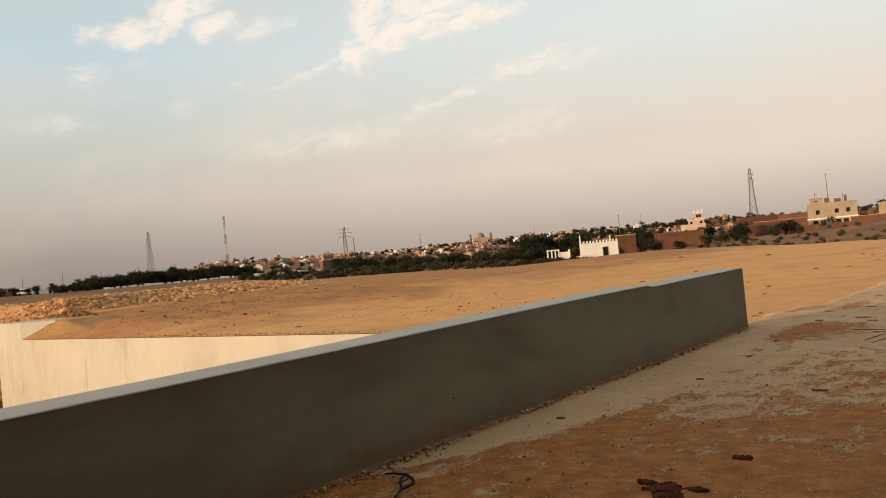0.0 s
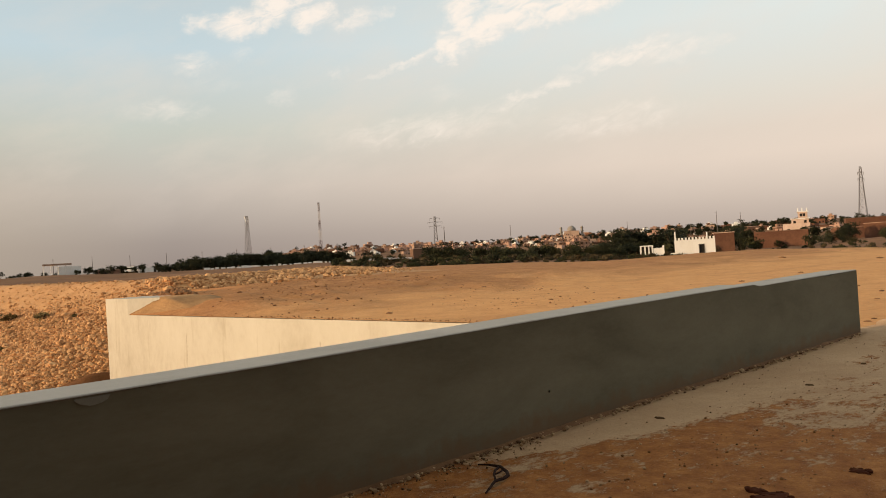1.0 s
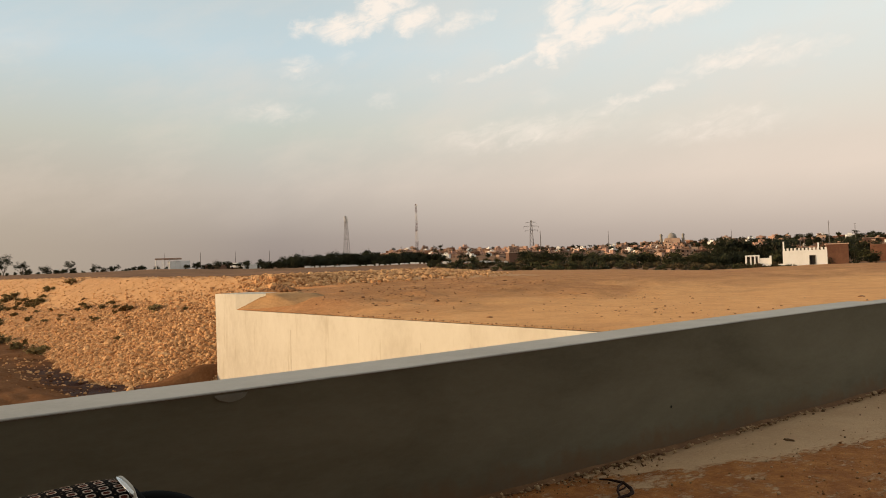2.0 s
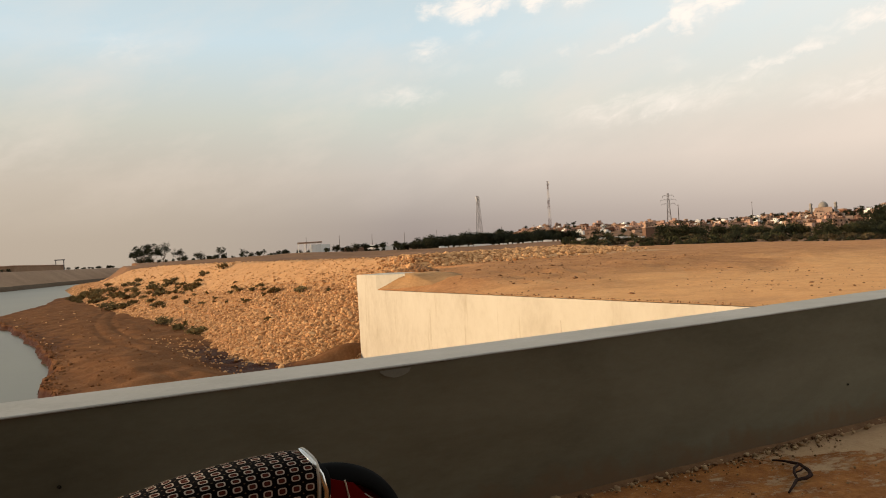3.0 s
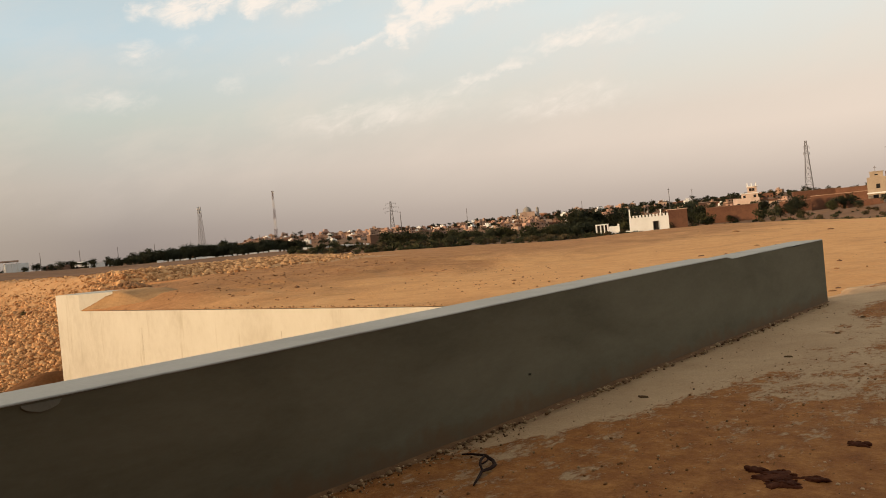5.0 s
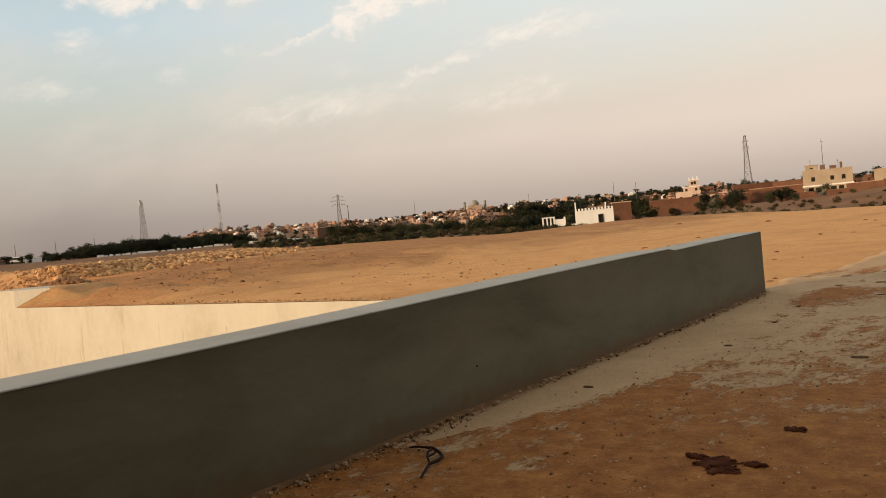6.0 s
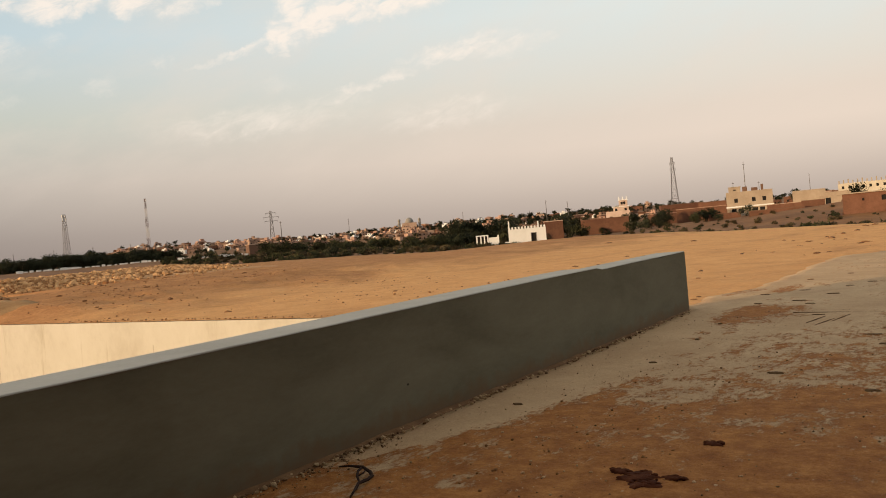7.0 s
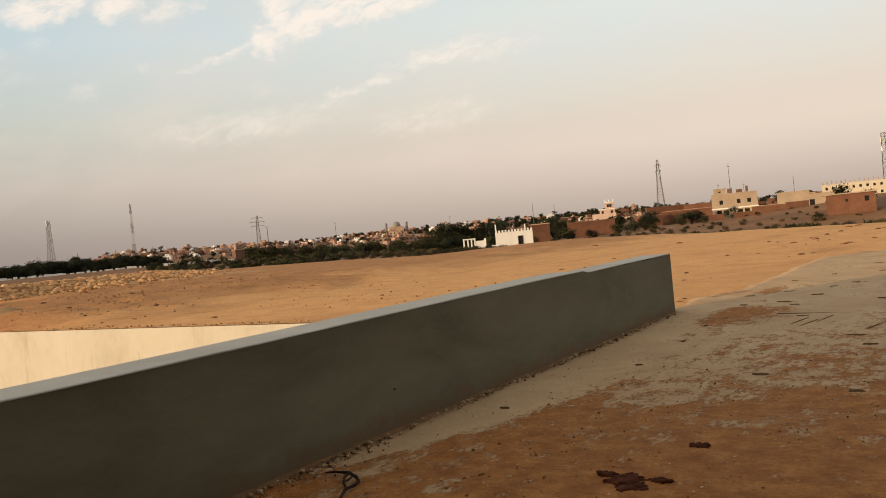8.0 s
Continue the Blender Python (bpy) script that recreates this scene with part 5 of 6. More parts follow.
    loft(bm, [oval(y, z + 0.022, w_, h, 20, 0.75) for y, z, w_, h in ((-0.44, 0.67, 0.05, 0.06), (-0.38, 0.66, 0.09, 0.085), (-0.22, 0.665, 0.118, 0.105), (-0.08, 0.665, 0.122, 0.105), (0.03, 0.66, 0.10, 0.085), (0.09, 0.655, 0.07, 0.05))])
    tank = part("fuel_tank", bm, RED, root, "glossy red fuel tank", smooth=True)
    bm = bmesh.new()
    tube(bm, [(0, -0.20, 0.765), (0, -0.20, 0.785)], 0.032, 16)
    part("filler_cap", bm, CHROME, tank)
    bm = bmesh.new()
    for s in (-1, 1):
        tube(bm, [(0.03 * s, -0.45, 0.74), (0.09 * s, 0.10, 0.60), (0.11 * s, 0.60, 0.60), (0.11 * s, 0.98, 0.56)], 0.016, 8)
        tube(bm, [(0.09 * s, 0.30, 0.60), (0.10 * s, 0.42, 0.35), (0.09 * s, 0.98, 0.30)], 0.017, 8)
    tube(bm, [(0, -0.44, 0.72), (0, -0.26, 0.42), (0, -0.10, 0.30), (0, 0.40, 0.28)], 0.02, 8)
    part("frame", bm, BLACK, root)
    bm = bmesh.new()
    box(bm, -0.10, 0.00, 0.22, 0.10, 0.34, 0.44, 0.03)
    engine = part("engine", bm, ALLOY, root)
    for k in range(6):
        bm = bmesh.new()
        box(bm, -0.075, -0.16 + 0.025 * k, 0.33, 0.075, -0.15 + 0.025 * k, 0.47, 0.004)
        part("cooling_fin", bm, ALLOY, engine)
    bm = bmesh.new()
    tube(bm, [(-0.06, -0.15, 0.36), (-0.10, -0.18, 0.25), (-0.14, 0.05, 0.20), (-0.15, 0.50, 0.23), (-0.16, 0.62, 0.25)], 0.016, 10)
    tube(bm, [(-0.16, 0.60, 0.25), (-0.16, 0.66, 0.26), (-0.17, 1.12, 0.33), (-0.17, 1.16, 0.335)], [0.018, 0.042, 0.042, 0.03], 14)
    part("exhaust", bm, CHROME, root, smooth=True)
    for s in (-1, 1):
        bm = bmesh.new()
        tube(bm, [(0.12 * s, 0.99, 0.30), (0.125 * s, 0.90, 0.58)], 0.022, 10)
        part("shock_absorber", bm, CHROME, root)
        bm = bmesh.new()
        tube(bm, [(0.075 * s, AX_F[1], 0.30), (0.075 * s, -0.44, 0.78)], [0.022, 0.017], 10)
        part("fork_leg", bm, CHROME, root)
    bm = bmesh.new()
    ring_mesh(bm, AX_F, 0.315, 0.11, 0.006, 24, radians(25), radians(165), crown=0.02)
    part("front_mudguard", bm, RED, root, smooth=True)
    # headlight and instruments
    bm = bmesh.new()
    loft(bm, [[(r * math.cos(a), y, 0.80 + r * math.sin(a)) for a in (2 * math.pi * i / 18 for i in range(18))] for y, r in ((-0.50, 0.03), (-0.53, 0.075), (-0.58, 0.088), (-0.61, 0.088))])
    lamp = part("headlight", bm, BLACK, root, smooth=True)
    bm = bmesh.new()
    loft(bm, [[(r * math.cos(a), y, 0.80 + r * math.sin(a)) for a in (2 * math.pi * i / 18 for i in range(18))] for y, r in ((-0.608, 0.082), (-0.622, 0.07), (-0.628, 0.03))])
    part("lens", bm, LAMP_GLASS, lamp, smooth=True)
    bm = bmesh.new()
    tube(bm, [(0, -0.52, 0.88), (0, -0.50, 0.93)], [0.05, 0.055], 18)
    part("speedometer", bm, BLACK, root)
    # high handlebar, turned a little to the right
    turn = Matrix.Translation((0, -0.36 - FORWARD, 0)) @ Matrix.Rotation(radians(-14), 4, "Z") @ Matrix.Translation((0, 0.36, 0))

    def bar(s):
        pts = [(0, -0.34, 0.84), (0.05 * s, -0.345, 0.845), (0.12 * s, -0.36, 0.90), (0.17 * s, -0.355, 0.99), (0.21 * s, -0.34, 1.05), (0.25 * s, -0.31, 1.085)]
        return [turn @ Vector(p) for p in pts]
    bm = bmesh.new()
    tube(bm, bar(-1)[3::-1] + bar(1)[1:4], 0.0115, 10)
    bars = part("handlebar", bm, BLACK, root, smooth=True)
    for s in (-1, 1):
        bm = bmesh.new()
        tube(bm, bar(s)[3:], 0.012, 10)
        part("bar_end", bm, CHROME, bars, "bare chrome end of the bar", smooth=True)
    for s in (-1, 1):
        a, b = Vector((0.235 * s, -0.325, 1.07)), Vector((0.28 * s, -0.29, 1.145))
        bm = bmesh.new()
        pts = [turn @ (a + (b - a) * k) for k in (0, 0.06, 0.12, 0.85, 0.97, 1.0)]
        tube(bm, pts, [0.014, 0.023, 0.0175, 0.020, 0.019, 0.009], 12)
        part("grip", bm, RUBBER, bars, "black rubber grip", smooth=True)
        bm = bmesh.new()
        tube(bm, [turn @ Vector(p) for p in ((0.205 * s, -0.345, 1.04), (0.215 * s, -0.335, 1.05), (0.238 * s, -0.323, 1.072), (0.242 * s, -0.321, 1.076))], [0.018, 0.03, 0.03, 0.02], 12)
        lever_clamp = part("switch_box", bm, BLACK, bars)
        bm = bmesh.new()
        tube(bm, [turn @ Vector(p) for p in ((0.215 * s, -0.345, 1.05), (0.235 * s, -0.40, 1.06), (0.27 * s, -0.41, 1.075), (0.315 * s, -0.405, 1.10))], [0.008, 0.008, 0.006, 0.007], 8)
        part("lever", bm, BLACK, lever_clamp, smooth=True)
    for s in (-1, 1):
        bm = bmesh.new()
        c_ = turn @ Vector((0.21 * s, -0.39, 1.035))
        box(bm, c_.x - 0.025, c_.y - 0.028, c_.z - 0.035, c_.x + 0.025, c_.y + 0.03, c_.z + 0.022, 0.012)
        part("lever_bracket", bm, BLACK, bars)
        bm = bmesh.new()
        tube(bm, [turn @ Vector(p) for p in ((0.06 * s, -0.35, 0.83), (0.125 * s, -0.375, 0.90), (0.16 * s, -0.375, 0.965), (0.17 * s, -0.365, 0.985))], [0.02, 0.022, 0.02, 0.012], 8)
        part("bar_sleeve", bm, RUBBER, bars, "black sleeve over the lower bar", smooth=True)
    for k, (dx, col) in enumerate(((0.02, BLACK), (-0.02, BLACK), (0.0, BLACK))):
        bm = bmesh.new()
        tube(bm, [turn @ Vector(p) for p in ((-0.205 + dx, -0.37, 1.04), (-0.19 + dx, -0.40, 0.95), (-0.10 + dx, -0.36, 0.80), (-0.06, -0.28, 0.70))], 0.005, 6)
        part("control_cable", bm, col, bars)
    bm = bmesh.new()
    tube(bm, [turn @ Vector((-0.165, -0.35, 0.985)), (-0.075, -0.345, 0.86), (0.0, -0.275, 0.745)], 0.004, 6)
    part("brake_cable", bm, STRIPE, bars, "pale cable from the handlebar to the tank")
    # side stand and pegs
    bm = bmesh.new()
    tube(bm, [(0.09, 0.30, 0.26), (0.20, 0.22, 0.045), (0.22, 0.20, 0.035)], 0.011, 8)
    part("side_stand", bm, BLACK, root)
    bm = bmesh.new()
    tube(bm, [(-0.24, 0.34, 0.26), (0.24, 0.34, 0.26)], 0.014, 8)
    part("foot_peg", bm, RUBBER, root)
    root.matrix_world = pose(-3.41, 0.0, 0.0, 0, 6, 0)
    return root


build_motorcycle()


# ---- the country beyond: scrub belt, orchard, town, towers ----
def spot(az, dist):
    """Ground point at an azimuth (degrees from +y towards -x) and distance from the bridge end."""
    x, y = -math.sin(radians(az)) * dist, math.cos(radians(az)) * dist
    z, _ = slope_at(x, y)
    return x, y, z


def make_tree(seed, label, height, width, count, leaf, material=LEAF, sparse=False):
    rng = random.Random(seed)
    root = empty("tree", label, "tree", at=(0, 0, -500))
    bm = bmesh.new()
    fork = height * (0.24 if sparse else 0.22)
    lean = Vector((rng.uniform(-0.1, 0.1), rng.uniform(-0.1, 0.1), 1)) * fork
    tube(bm, [(0, 0, -0.3), lean * 0.5, lean], [0.05 * height * 0.6, 0.036 * height * 0.6, 0.028 * height * 0.6], 7)
    tips = []
    for k in range(6):
        a = k * 1.05 + rng.uniform(-0.3, 0.3)
        out = rng.uniform(0.25, 0.5) * width
        tip = lean + Vector((math.cos(a) * out, math.sin(a) * out, height * rng.uniform(0.3, 0.62)))
        tube(bm, [lean, lean + (tip - lean) * 0.5 + Vector((0, 0, -0.05 * height)), tip], [0.014 * height, 0.009 * height, 0.004 * height], 5)
        tips.append(tip)
    part("trunk", bm, BARK, root)
    bm = bmesh.new()
    if sparse:
        for tip in tips:
            leaf_cloud(bm, rng, count // 6, tip, (0.34 * width, 0.34 * width, 0.20 * height), leaf, 6, 0.2)
    else:
        leaf_cloud(bm, rng, count, (0, 0, height * 0.50), (0.42 * width, 0.42 * width, height * 0.42), leaf, 16, 0.2)
    part("crown", bm, material, root)
    return root


GREEN = surface("olive_green_leaf", [(0.018, 0.020, 0.006), (0.034, 0.036, 0.012), (0.066, 0.060, 0.024)], scale=0.6, fine=4, island=0.3, bump=0)
BROWNLEAF = surface("dusty_brown_leaf", [(0.045, 0.032, 0.014), (0.075, 0.055, 0.025), (0.11, 0.08, 0.04)], scale=0.6, fine=4, island=0.3, bump=0)


def merge_copies(name, kinds, places, materials, label, category):
    """Far plants that nobody could count: copies of the patterns joined in one mesh."""
    verts, faces, slots, n = [], [], [], 0
    for k, m in places:
        for child in kinds[k].children:
            me = child.data
            co = np.empty(len(me.vertices) * 3)
            me.vertices.foreach_get("co", co)
            mm = np.array(m)
            verts.append(co.reshape(-1, 3) @ mm[:3, :3].T + mm[:3, 3])
            slot = materials.index(me.materials[0])
            for p in me.polygons:
                faces.append([v + n for v in p.vertices])
                slots.append(slot)
            n += len(me.vertices)
    ob = raw(name, np.concatenate(verts).tolist(), faces, materials[0])
    for extra in materials[1:]:
        ob.data.materials.append(extra)
    ob.data.polygons.foreach_set("material_index", slots)
    return tagged(ob, label, category, kind="stuff")


def build_vegetation():
    rng = random.Random(31)
    dark = [make_tree(200 + i, "dense dark green orchard tree", 5.6, 4.4, 900, 0.42) for i in range(3)]
    green = [make_tree(210 + i, "bushy olive-green tree in the scrub belt", 3.4, 4.4, 700, 0.34, GREEN) for i in range(3)]
    tall = [make_tree(220 + i, "tall thin tree on the skyline", 7.0, 4.6, 900, 0.36, LEAF, True) for i in range(3)]
    scrub = [make_bush(230 + i, "low dusty brown scrub bush on open ground", BROWNLEAF, 1.6, 0.6, 0.35, 130) for i in range(2)] + [make_bush(240 + i, "low green scrub bush on open ground", GREEN, 1.8, 0.6, 0.35, 130) for i in range(2)]

    def where(az, dist, size):
        x, y, z = spot(az, dist)
        k = size * rng.uniform(0.8, 1.2)
        return pose(x, y, z - 0.1 - (0.9 * size if dist > 300 else 0), 0, 0, rng.uniform(0, 360)) @ Matrix.Diagonal((k * rng.uniform(0.9, 1.2), k * rng.uniform(0.9, 1.2), k, 1))

    def plant(kinds, az, dist, size, group):
        m = where(az, dist, size)
        ob = copy_thing(kinds[rng.randrange(len(kinds))], Matrix.Translation(m.translation) @ m.to_quaternion().to_matrix().to_4x4())
        ob.scale = m.to_scale()
        tagged(ob, group=group)
    # orchard behind the embankment: ragged rows, lower towards the river
    for i in range(112):
        az = 64.8 - 12.8 * i / 111 + rng.uniform(-0.15, 0.15)
        tall_ = float(np.interp(az, [52, 54, 57, 60, 61.5, 63, 64.8], [0.56, 0.70, 0.78, 0.78, 0.60, 0.50, 0.34]))
        plant(dark, az, 252 + rng.uniform(-6, 18), tall_ * rng.uniform(0.78, 1.12), "orchard trees")
    for i in range(22):
        plant(dark, 70 - 5.5 * i / 21 + rng.uniform(-0.3, 0.3), 290 + rng.uniform(-12, 25), rng.uniform(0.3, 0.62), "orchard trees")
    for az, size in ((62.3, 0.80), (62.7, 0.74), (63.1, 0.62), (61.9, 0.70), (64.2, 0.58), (64.7, 0.52), (65.6, 0.60), (66.1, 0.50), (66.9, 0.46), (67.6, 0.55), (68.1, 0.42), (69.0, 0.40)):
        plant(dark, az, 262 + rng.uniform(-4, 6), size, "orchard trees")
    # scrub belt before the town
    for i in range(125):
        plant(green, rng.uniform(28.5, 46.5), rng.uniform(194, 245), rng.uniform(0.45, 0.95), "scrub belt trees")
    for i in range(20):
        plant(green, rng.uniform(46.5, 53), rng.uniform(225, 270), rng.uniform(0.3, 0.55), "scrub belt trees")
    for i in range(20):
        plant(green, rng.uniform(12, 27), rng.uniform(185, 250), rng.uniform(0.5, 0.95), "scrub belt trees")
    for az, d, s in ((41.6, 150, 0.62), (18.4, 240, 0.85), (18.9, 244, 0.6), (15.7, 218, 0.75), (15.2, 222, 0.6), (11.0, 226, 0.5), (9.9, 300, 1.0), (20.4, 285, 1.0), (20.9, 288, 0.8), (6.4, 215, 0.8), (4.9, 190, 0.7), (26.0, 240, 0.7)):
        plant(dark, az, d, s, "scrub belt trees")
    # dark trees close behind the white house and beside the brick yards
    for i in range(20):
        plant(dark, 25.8 + 8.0 * i / 19 + rng.uniform(-0.2, 0.2), rng.uniform(200, 216), rng.uniform(0.62, 0.92), "scrub belt trees")
    for az, d, size in ((24.9, 206, 0.8), (25.3, 210, 0.9), (24.4, 238, 0.9), (23.6, 244, 0.8), (20.9, 268, 1.0), (20.3, 272, 0.8), (18.7, 226, 0.7), (16.2, 214, 0.75), (15.6, 216, 0.6)):
        plant(dark, az, d, size, "scrub belt trees")
    for i in range(16):
        plant(dark, 28.4 + 4.4 * i / 15 + rng.uniform(-0.2, 0.2), rng.uniform(228, 262), rng.uniform(1.0, 1.4), "scrub belt trees")
    for i in range(9):
        plant(dark, 23.6 + 2.9 * i / 8 + rng.uniform(-0.15, 0.15), rng.uniform(244, 262), rng.uniform(0.8, 1.15), "scrub belt trees")
    # beyond the dyke
    for az, d, s in ((82.3, 350, 0.9), (82.05, 345, 1.1), (81.75, 352, 1.25), (81.2, 340, 1.35), (80.6, 345, 1.1), (79.6, 350, 0.8), (76.8, 380, 0.8), (75.2, 390, 0.8), (74.0, 400, 0.7), (78.4, 400, 0.6)):
        plant(tall, az, d, s, "trees beyond the dyke")
    # low growth on the flat, and trees among the houses, too many to count
    low = []
    for i in range(520):
        low.append((rng.randrange(4), where(rng.uniform(27, 53), 150 + 48 * rng.random() ** 0.7, rng.uniform(0.4, 1.2))))
    for i in range(210):
        low.append((rng.randrange(4), where(27 - 24 * rng.random() ** 1.7, rng.uniform(100, 205), rng.uniform(0.3, 1.0))))
    merge_copies("scrub", scrub, low, [BARK, BROWNLEAF, GREEN], "dusty brown and green scrub dotted over the flat", "scrub")
    far = []
    for i in range(260):
        far.append((rng.randrange(3) + (3 if i % 3 == 0 else 0), where(rng.uniform(3, 56), rng.uniform(330, 690), rng.uniform(0.35, 0.7))))
    for i in range(330):
        far.append((3 + rng.randrange(3), where(rng.uniform(8, 46), rng.uniform(480, 700), rng.uniform(0.35, 0.8))))
    # dark groves along the skyline, above the white house and the brick yards
    for i in range(95):
        far.append((3 + i % 3, where(20.3 + 10.4 * i / 94 + rng.uniform(-0.25, 0.25), rng.uniform(520, 640), rng.uniform(0.65, 1.05))))
    for i in range(50):
        far.append(((3 if i % 2 else 0) + i % 3, where(rng.uniform(10.5, 20), rng.uniform(560, 660), rng.uniform(0.4, 0.7))))
    for i in range(24):
        far.append((3 + rng.randrange(3), where(rng.uniform(70, 84), rng.uniform(360, 430), rng.uniform(0.4, 0.75))))
    for i in range(60):      # hedge at the orchard's foot
        far.append((3 + i % 3, where(64 - 11.5 * i / 59 + rng.uniform(-0.15, 0.15), 247 + rng.uniform(-2, 3), 0.42)))
    for i in range(46):
        far.append((3 + i % 3, where(rng.uniform(69, 85), rng.uniform(330, 400), rng.uniform(0.22, 0.42))))
    # shrubs along the top of the far bank
    start, way = Vector((60, -155, 0)), Vector((-235, 80, 0)).normalized()
    side = Vector((way.y, -way.x, 0))
    for i in range(34):
        p = start + way * rng.uniform(380, 900) + side * (20 if side.y < 0 else -20)
        k = rng.uniform(0.25, 0.5)
        far.append((3 + i % 3, pose(p.x, p.y, 4.2, 0, 0, rng.uniform(0, 360)) @ Matrix.Diagonal((k * 1.5, k * 1.5, k, 1))))
    merge_copies("town_trees", tall + dark, far, [BARK, LEAF], "dark trees among the far houses", "trees")
    for k in dark + green + tall + scrub:
        drop(k)


build_vegetation()

BRICK = surface("sun_baked_brick", [(0.10, 0.043, 0.025), (0.15, 0.068, 0.040), (0.21, 0.10, 0.062)], scale=0.3, fine=2.5, per_object=0.25, bump=0.3)
PLASTER = surface("dusty_plaster", [(0.16, 0.088, 0.058), (0.29, 0.178, 0.125), (0.50, 0.345, 0.26)], scale=0.25, fine=2.0, per_object=0.8, bump=0.15)
WHITE = surface("white_lime_wash", [(0.68, 0.65, 0.60), (0.79, 0.77, 0.735), (0.84, 0.825, 0.80)], scale=0.4, fine=3.0, bump=0.1)
CREAM = surface("cream_plaster", [(0.30, 0.225, 0.16), (0.38, 0.295, 0.215), (0.46, 0.365, 0.275)], scale=0.3, fine=2.0, bump=0.1)
YELLOW = surface("pale_yellow_plaster", [(0.48, 0.41, 0.31), (0.57, 0.50, 0.395), (0.64, 0.57, 0.46)], scale=0.3, fine=2.0, bump=0.1)
PINK = surface("pinkish_plaster", [(0.34, 0.19, 0.135), (0.46, 0.28, 0.21), (0.58, 0.39, 0.31)], scale=0.4, fine=2.0, bump=0.1)
PALE_PINK = surface("pale_pink_wash", [(0.46, 0.32, 0.25), (0.58, 0.43, 0.35), (0.68, 0.53, 0.45)], scale=0.4, fine=2.0, bump=0.1)
# near-black colour stands for the shade inside openings
DARK = plain("painted_opening_shade", (0.025, 0.022, 0.020), 0.8, spec=0.1)
STEEL = plain("weathered_steel", (0.14, 0.125, 0.12), 0.6, metal=0.3)
RED_STEEL = plain("dark_red_painted_steel", (0.09, 0.04, 0.035), 0.6)
PALE_STEEL = plain("pale_painted_steel", (0.50, 0.45, 0.42), 0.6)
DOME = surface("dome_tiles", [(0.22, 0.20, 0.18), (0.34, 0.30, 0.26)], scale=0.5, fine=3.0, rough=0.6)


def holed_front(bm, w, h, y, holes, depth=0.25):
    """A front wall in the plane y with rectangular openings (x0, z0, x1, z1) cut through to depth."""
    xs = sorted({-w / 2, w / 2, *[a for o in holes for a in (o[0], o[2])]})
    zs = sorted({0, h, *[a for o in holes for a in (o[1], o[3])]})
    for a, b in zip(xs, xs[1:]):
        for c, d in zip(zs, zs[1:]):
            mx, mz = (a + b) / 2, (c + d) / 2
            if any(o[0] < mx < o[2] and o[1] < mz < o[3] for o in holes):
                continue
            bm.faces.new([bm.verts.new(p) for p in ((a, y, c), (b, y, c), (b, y, d), (a, y, d))])
    for x0, z0, x1, z1 in holes:
        for p, q in (((x0, z0), (x1, z0)), ((x1, z0), (x1, z1)), ((x1, z1), (x0, z1)), ((x0, z1), (x0, z0))):
            bm.faces.new([bm.verts.new(v) for v in ((p[0], y, p[1]), (q[0], y, q[1]), (q[0], y + depth, q[1]), (p[0], y + depth, p[1]))])


def make_house(label, w, d, h, holes, wall, name="house", category="house", parapet=0.35, upper=None, sink=3.0):
    """A flat-roofed house facing -y: walls with openings, roof with a parapet, dark doors and windows."""
    root = empty(name, label, category, at=(0, 0, -500))
    bm = bmesh.new()
    holed_front(bm, w, h, -d / 2, holes)
    for a, b in (((w / 2, -d / 2), (w / 2, d / 2)), ((w / 2, d / 2), (-w / 2, d / 2)), ((-w / 2, d / 2), (-w / 2, -d / 2)), ((-w / 2, -d / 2), (w / 2, -d / 2))):
        if a[1] == b[1] == -d / 2:
            bm.faces.new([bm.verts.new(p) for p in ((*a, -sink), (*b, -sink), (*b, 0), (*a, 0))])
        else:
            bm.faces.new([bm.verts.new(p) for p in ((*a, -sink), (*b, -sink), (*b, h), (*a, h))])
    part("wall", bm, wall, root)
    bm = bmesh.new()
    box(bm, -w / 2, -d / 2, h - 0.02, w / 2, d / 2, h + 0.08)
    if parapet:
        for x0, y0, x1, y1 in ((-w / 2, -d / 2, w / 2, -d / 2 + 0.2), (-w / 2, d / 2 - 0.2, w / 2, d / 2), (-w / 2, -d / 2 + 0.2, -w / 2 + 0.2, d / 2 - 0.2), (w / 2 - 0.2, -d / 2 + 0.2, w / 2, d / 2 - 0.2)):
            box(bm, x0, y0, h + 0.08, x1, y1, h + 0.08 + parapet)
    part("roof", bm, wall, root)
    for x0, z0, x1, z1 in holes:
        bm = bmesh.new()
        box(bm, x0, -d / 2 + 0.2, z0, x1, -d / 2 + 0.26, z1)
        part("door" if z0 < 0.2 else "window", bm, DARK, root)
    if upper:
        ux, uw, ud, uh = upper
        bm = bmesh.new()
        box(bm, ux - uw / 2, -ud / 2, h + 0.08, ux + uw / 2, ud / 2, h + uh, 0.03)
        box(bm, ux - uw / 2 - 0.15, -ud / 2 - 0.15, h + uh, ux + uw / 2 + 0.15, ud / 2 + 0.15, h + uh + 0.12)
        up = part("upper_room", bm, wall, root)
        bm = bmesh.new()
        box(bm, ux - 0.4, -ud / 2 - 0.01, h + 0.9, ux + 0.4, -ud / 2 + 0.02, h + uh - 0.6)
        part("window", bm, DARK, up)
    return root


def stand(ob, az, dist, turn=0.0, lift=0.0):
    """Puts a thing at a ground point, its front towards the bridge unless turned."""
    x, y, z = spot(az, dist)
    ob.matrix_basis = pose(x, y, z + lift, 0, 0, az + turn) @ Matrix.Diagonal((*ob.scale, 1))
    return ob


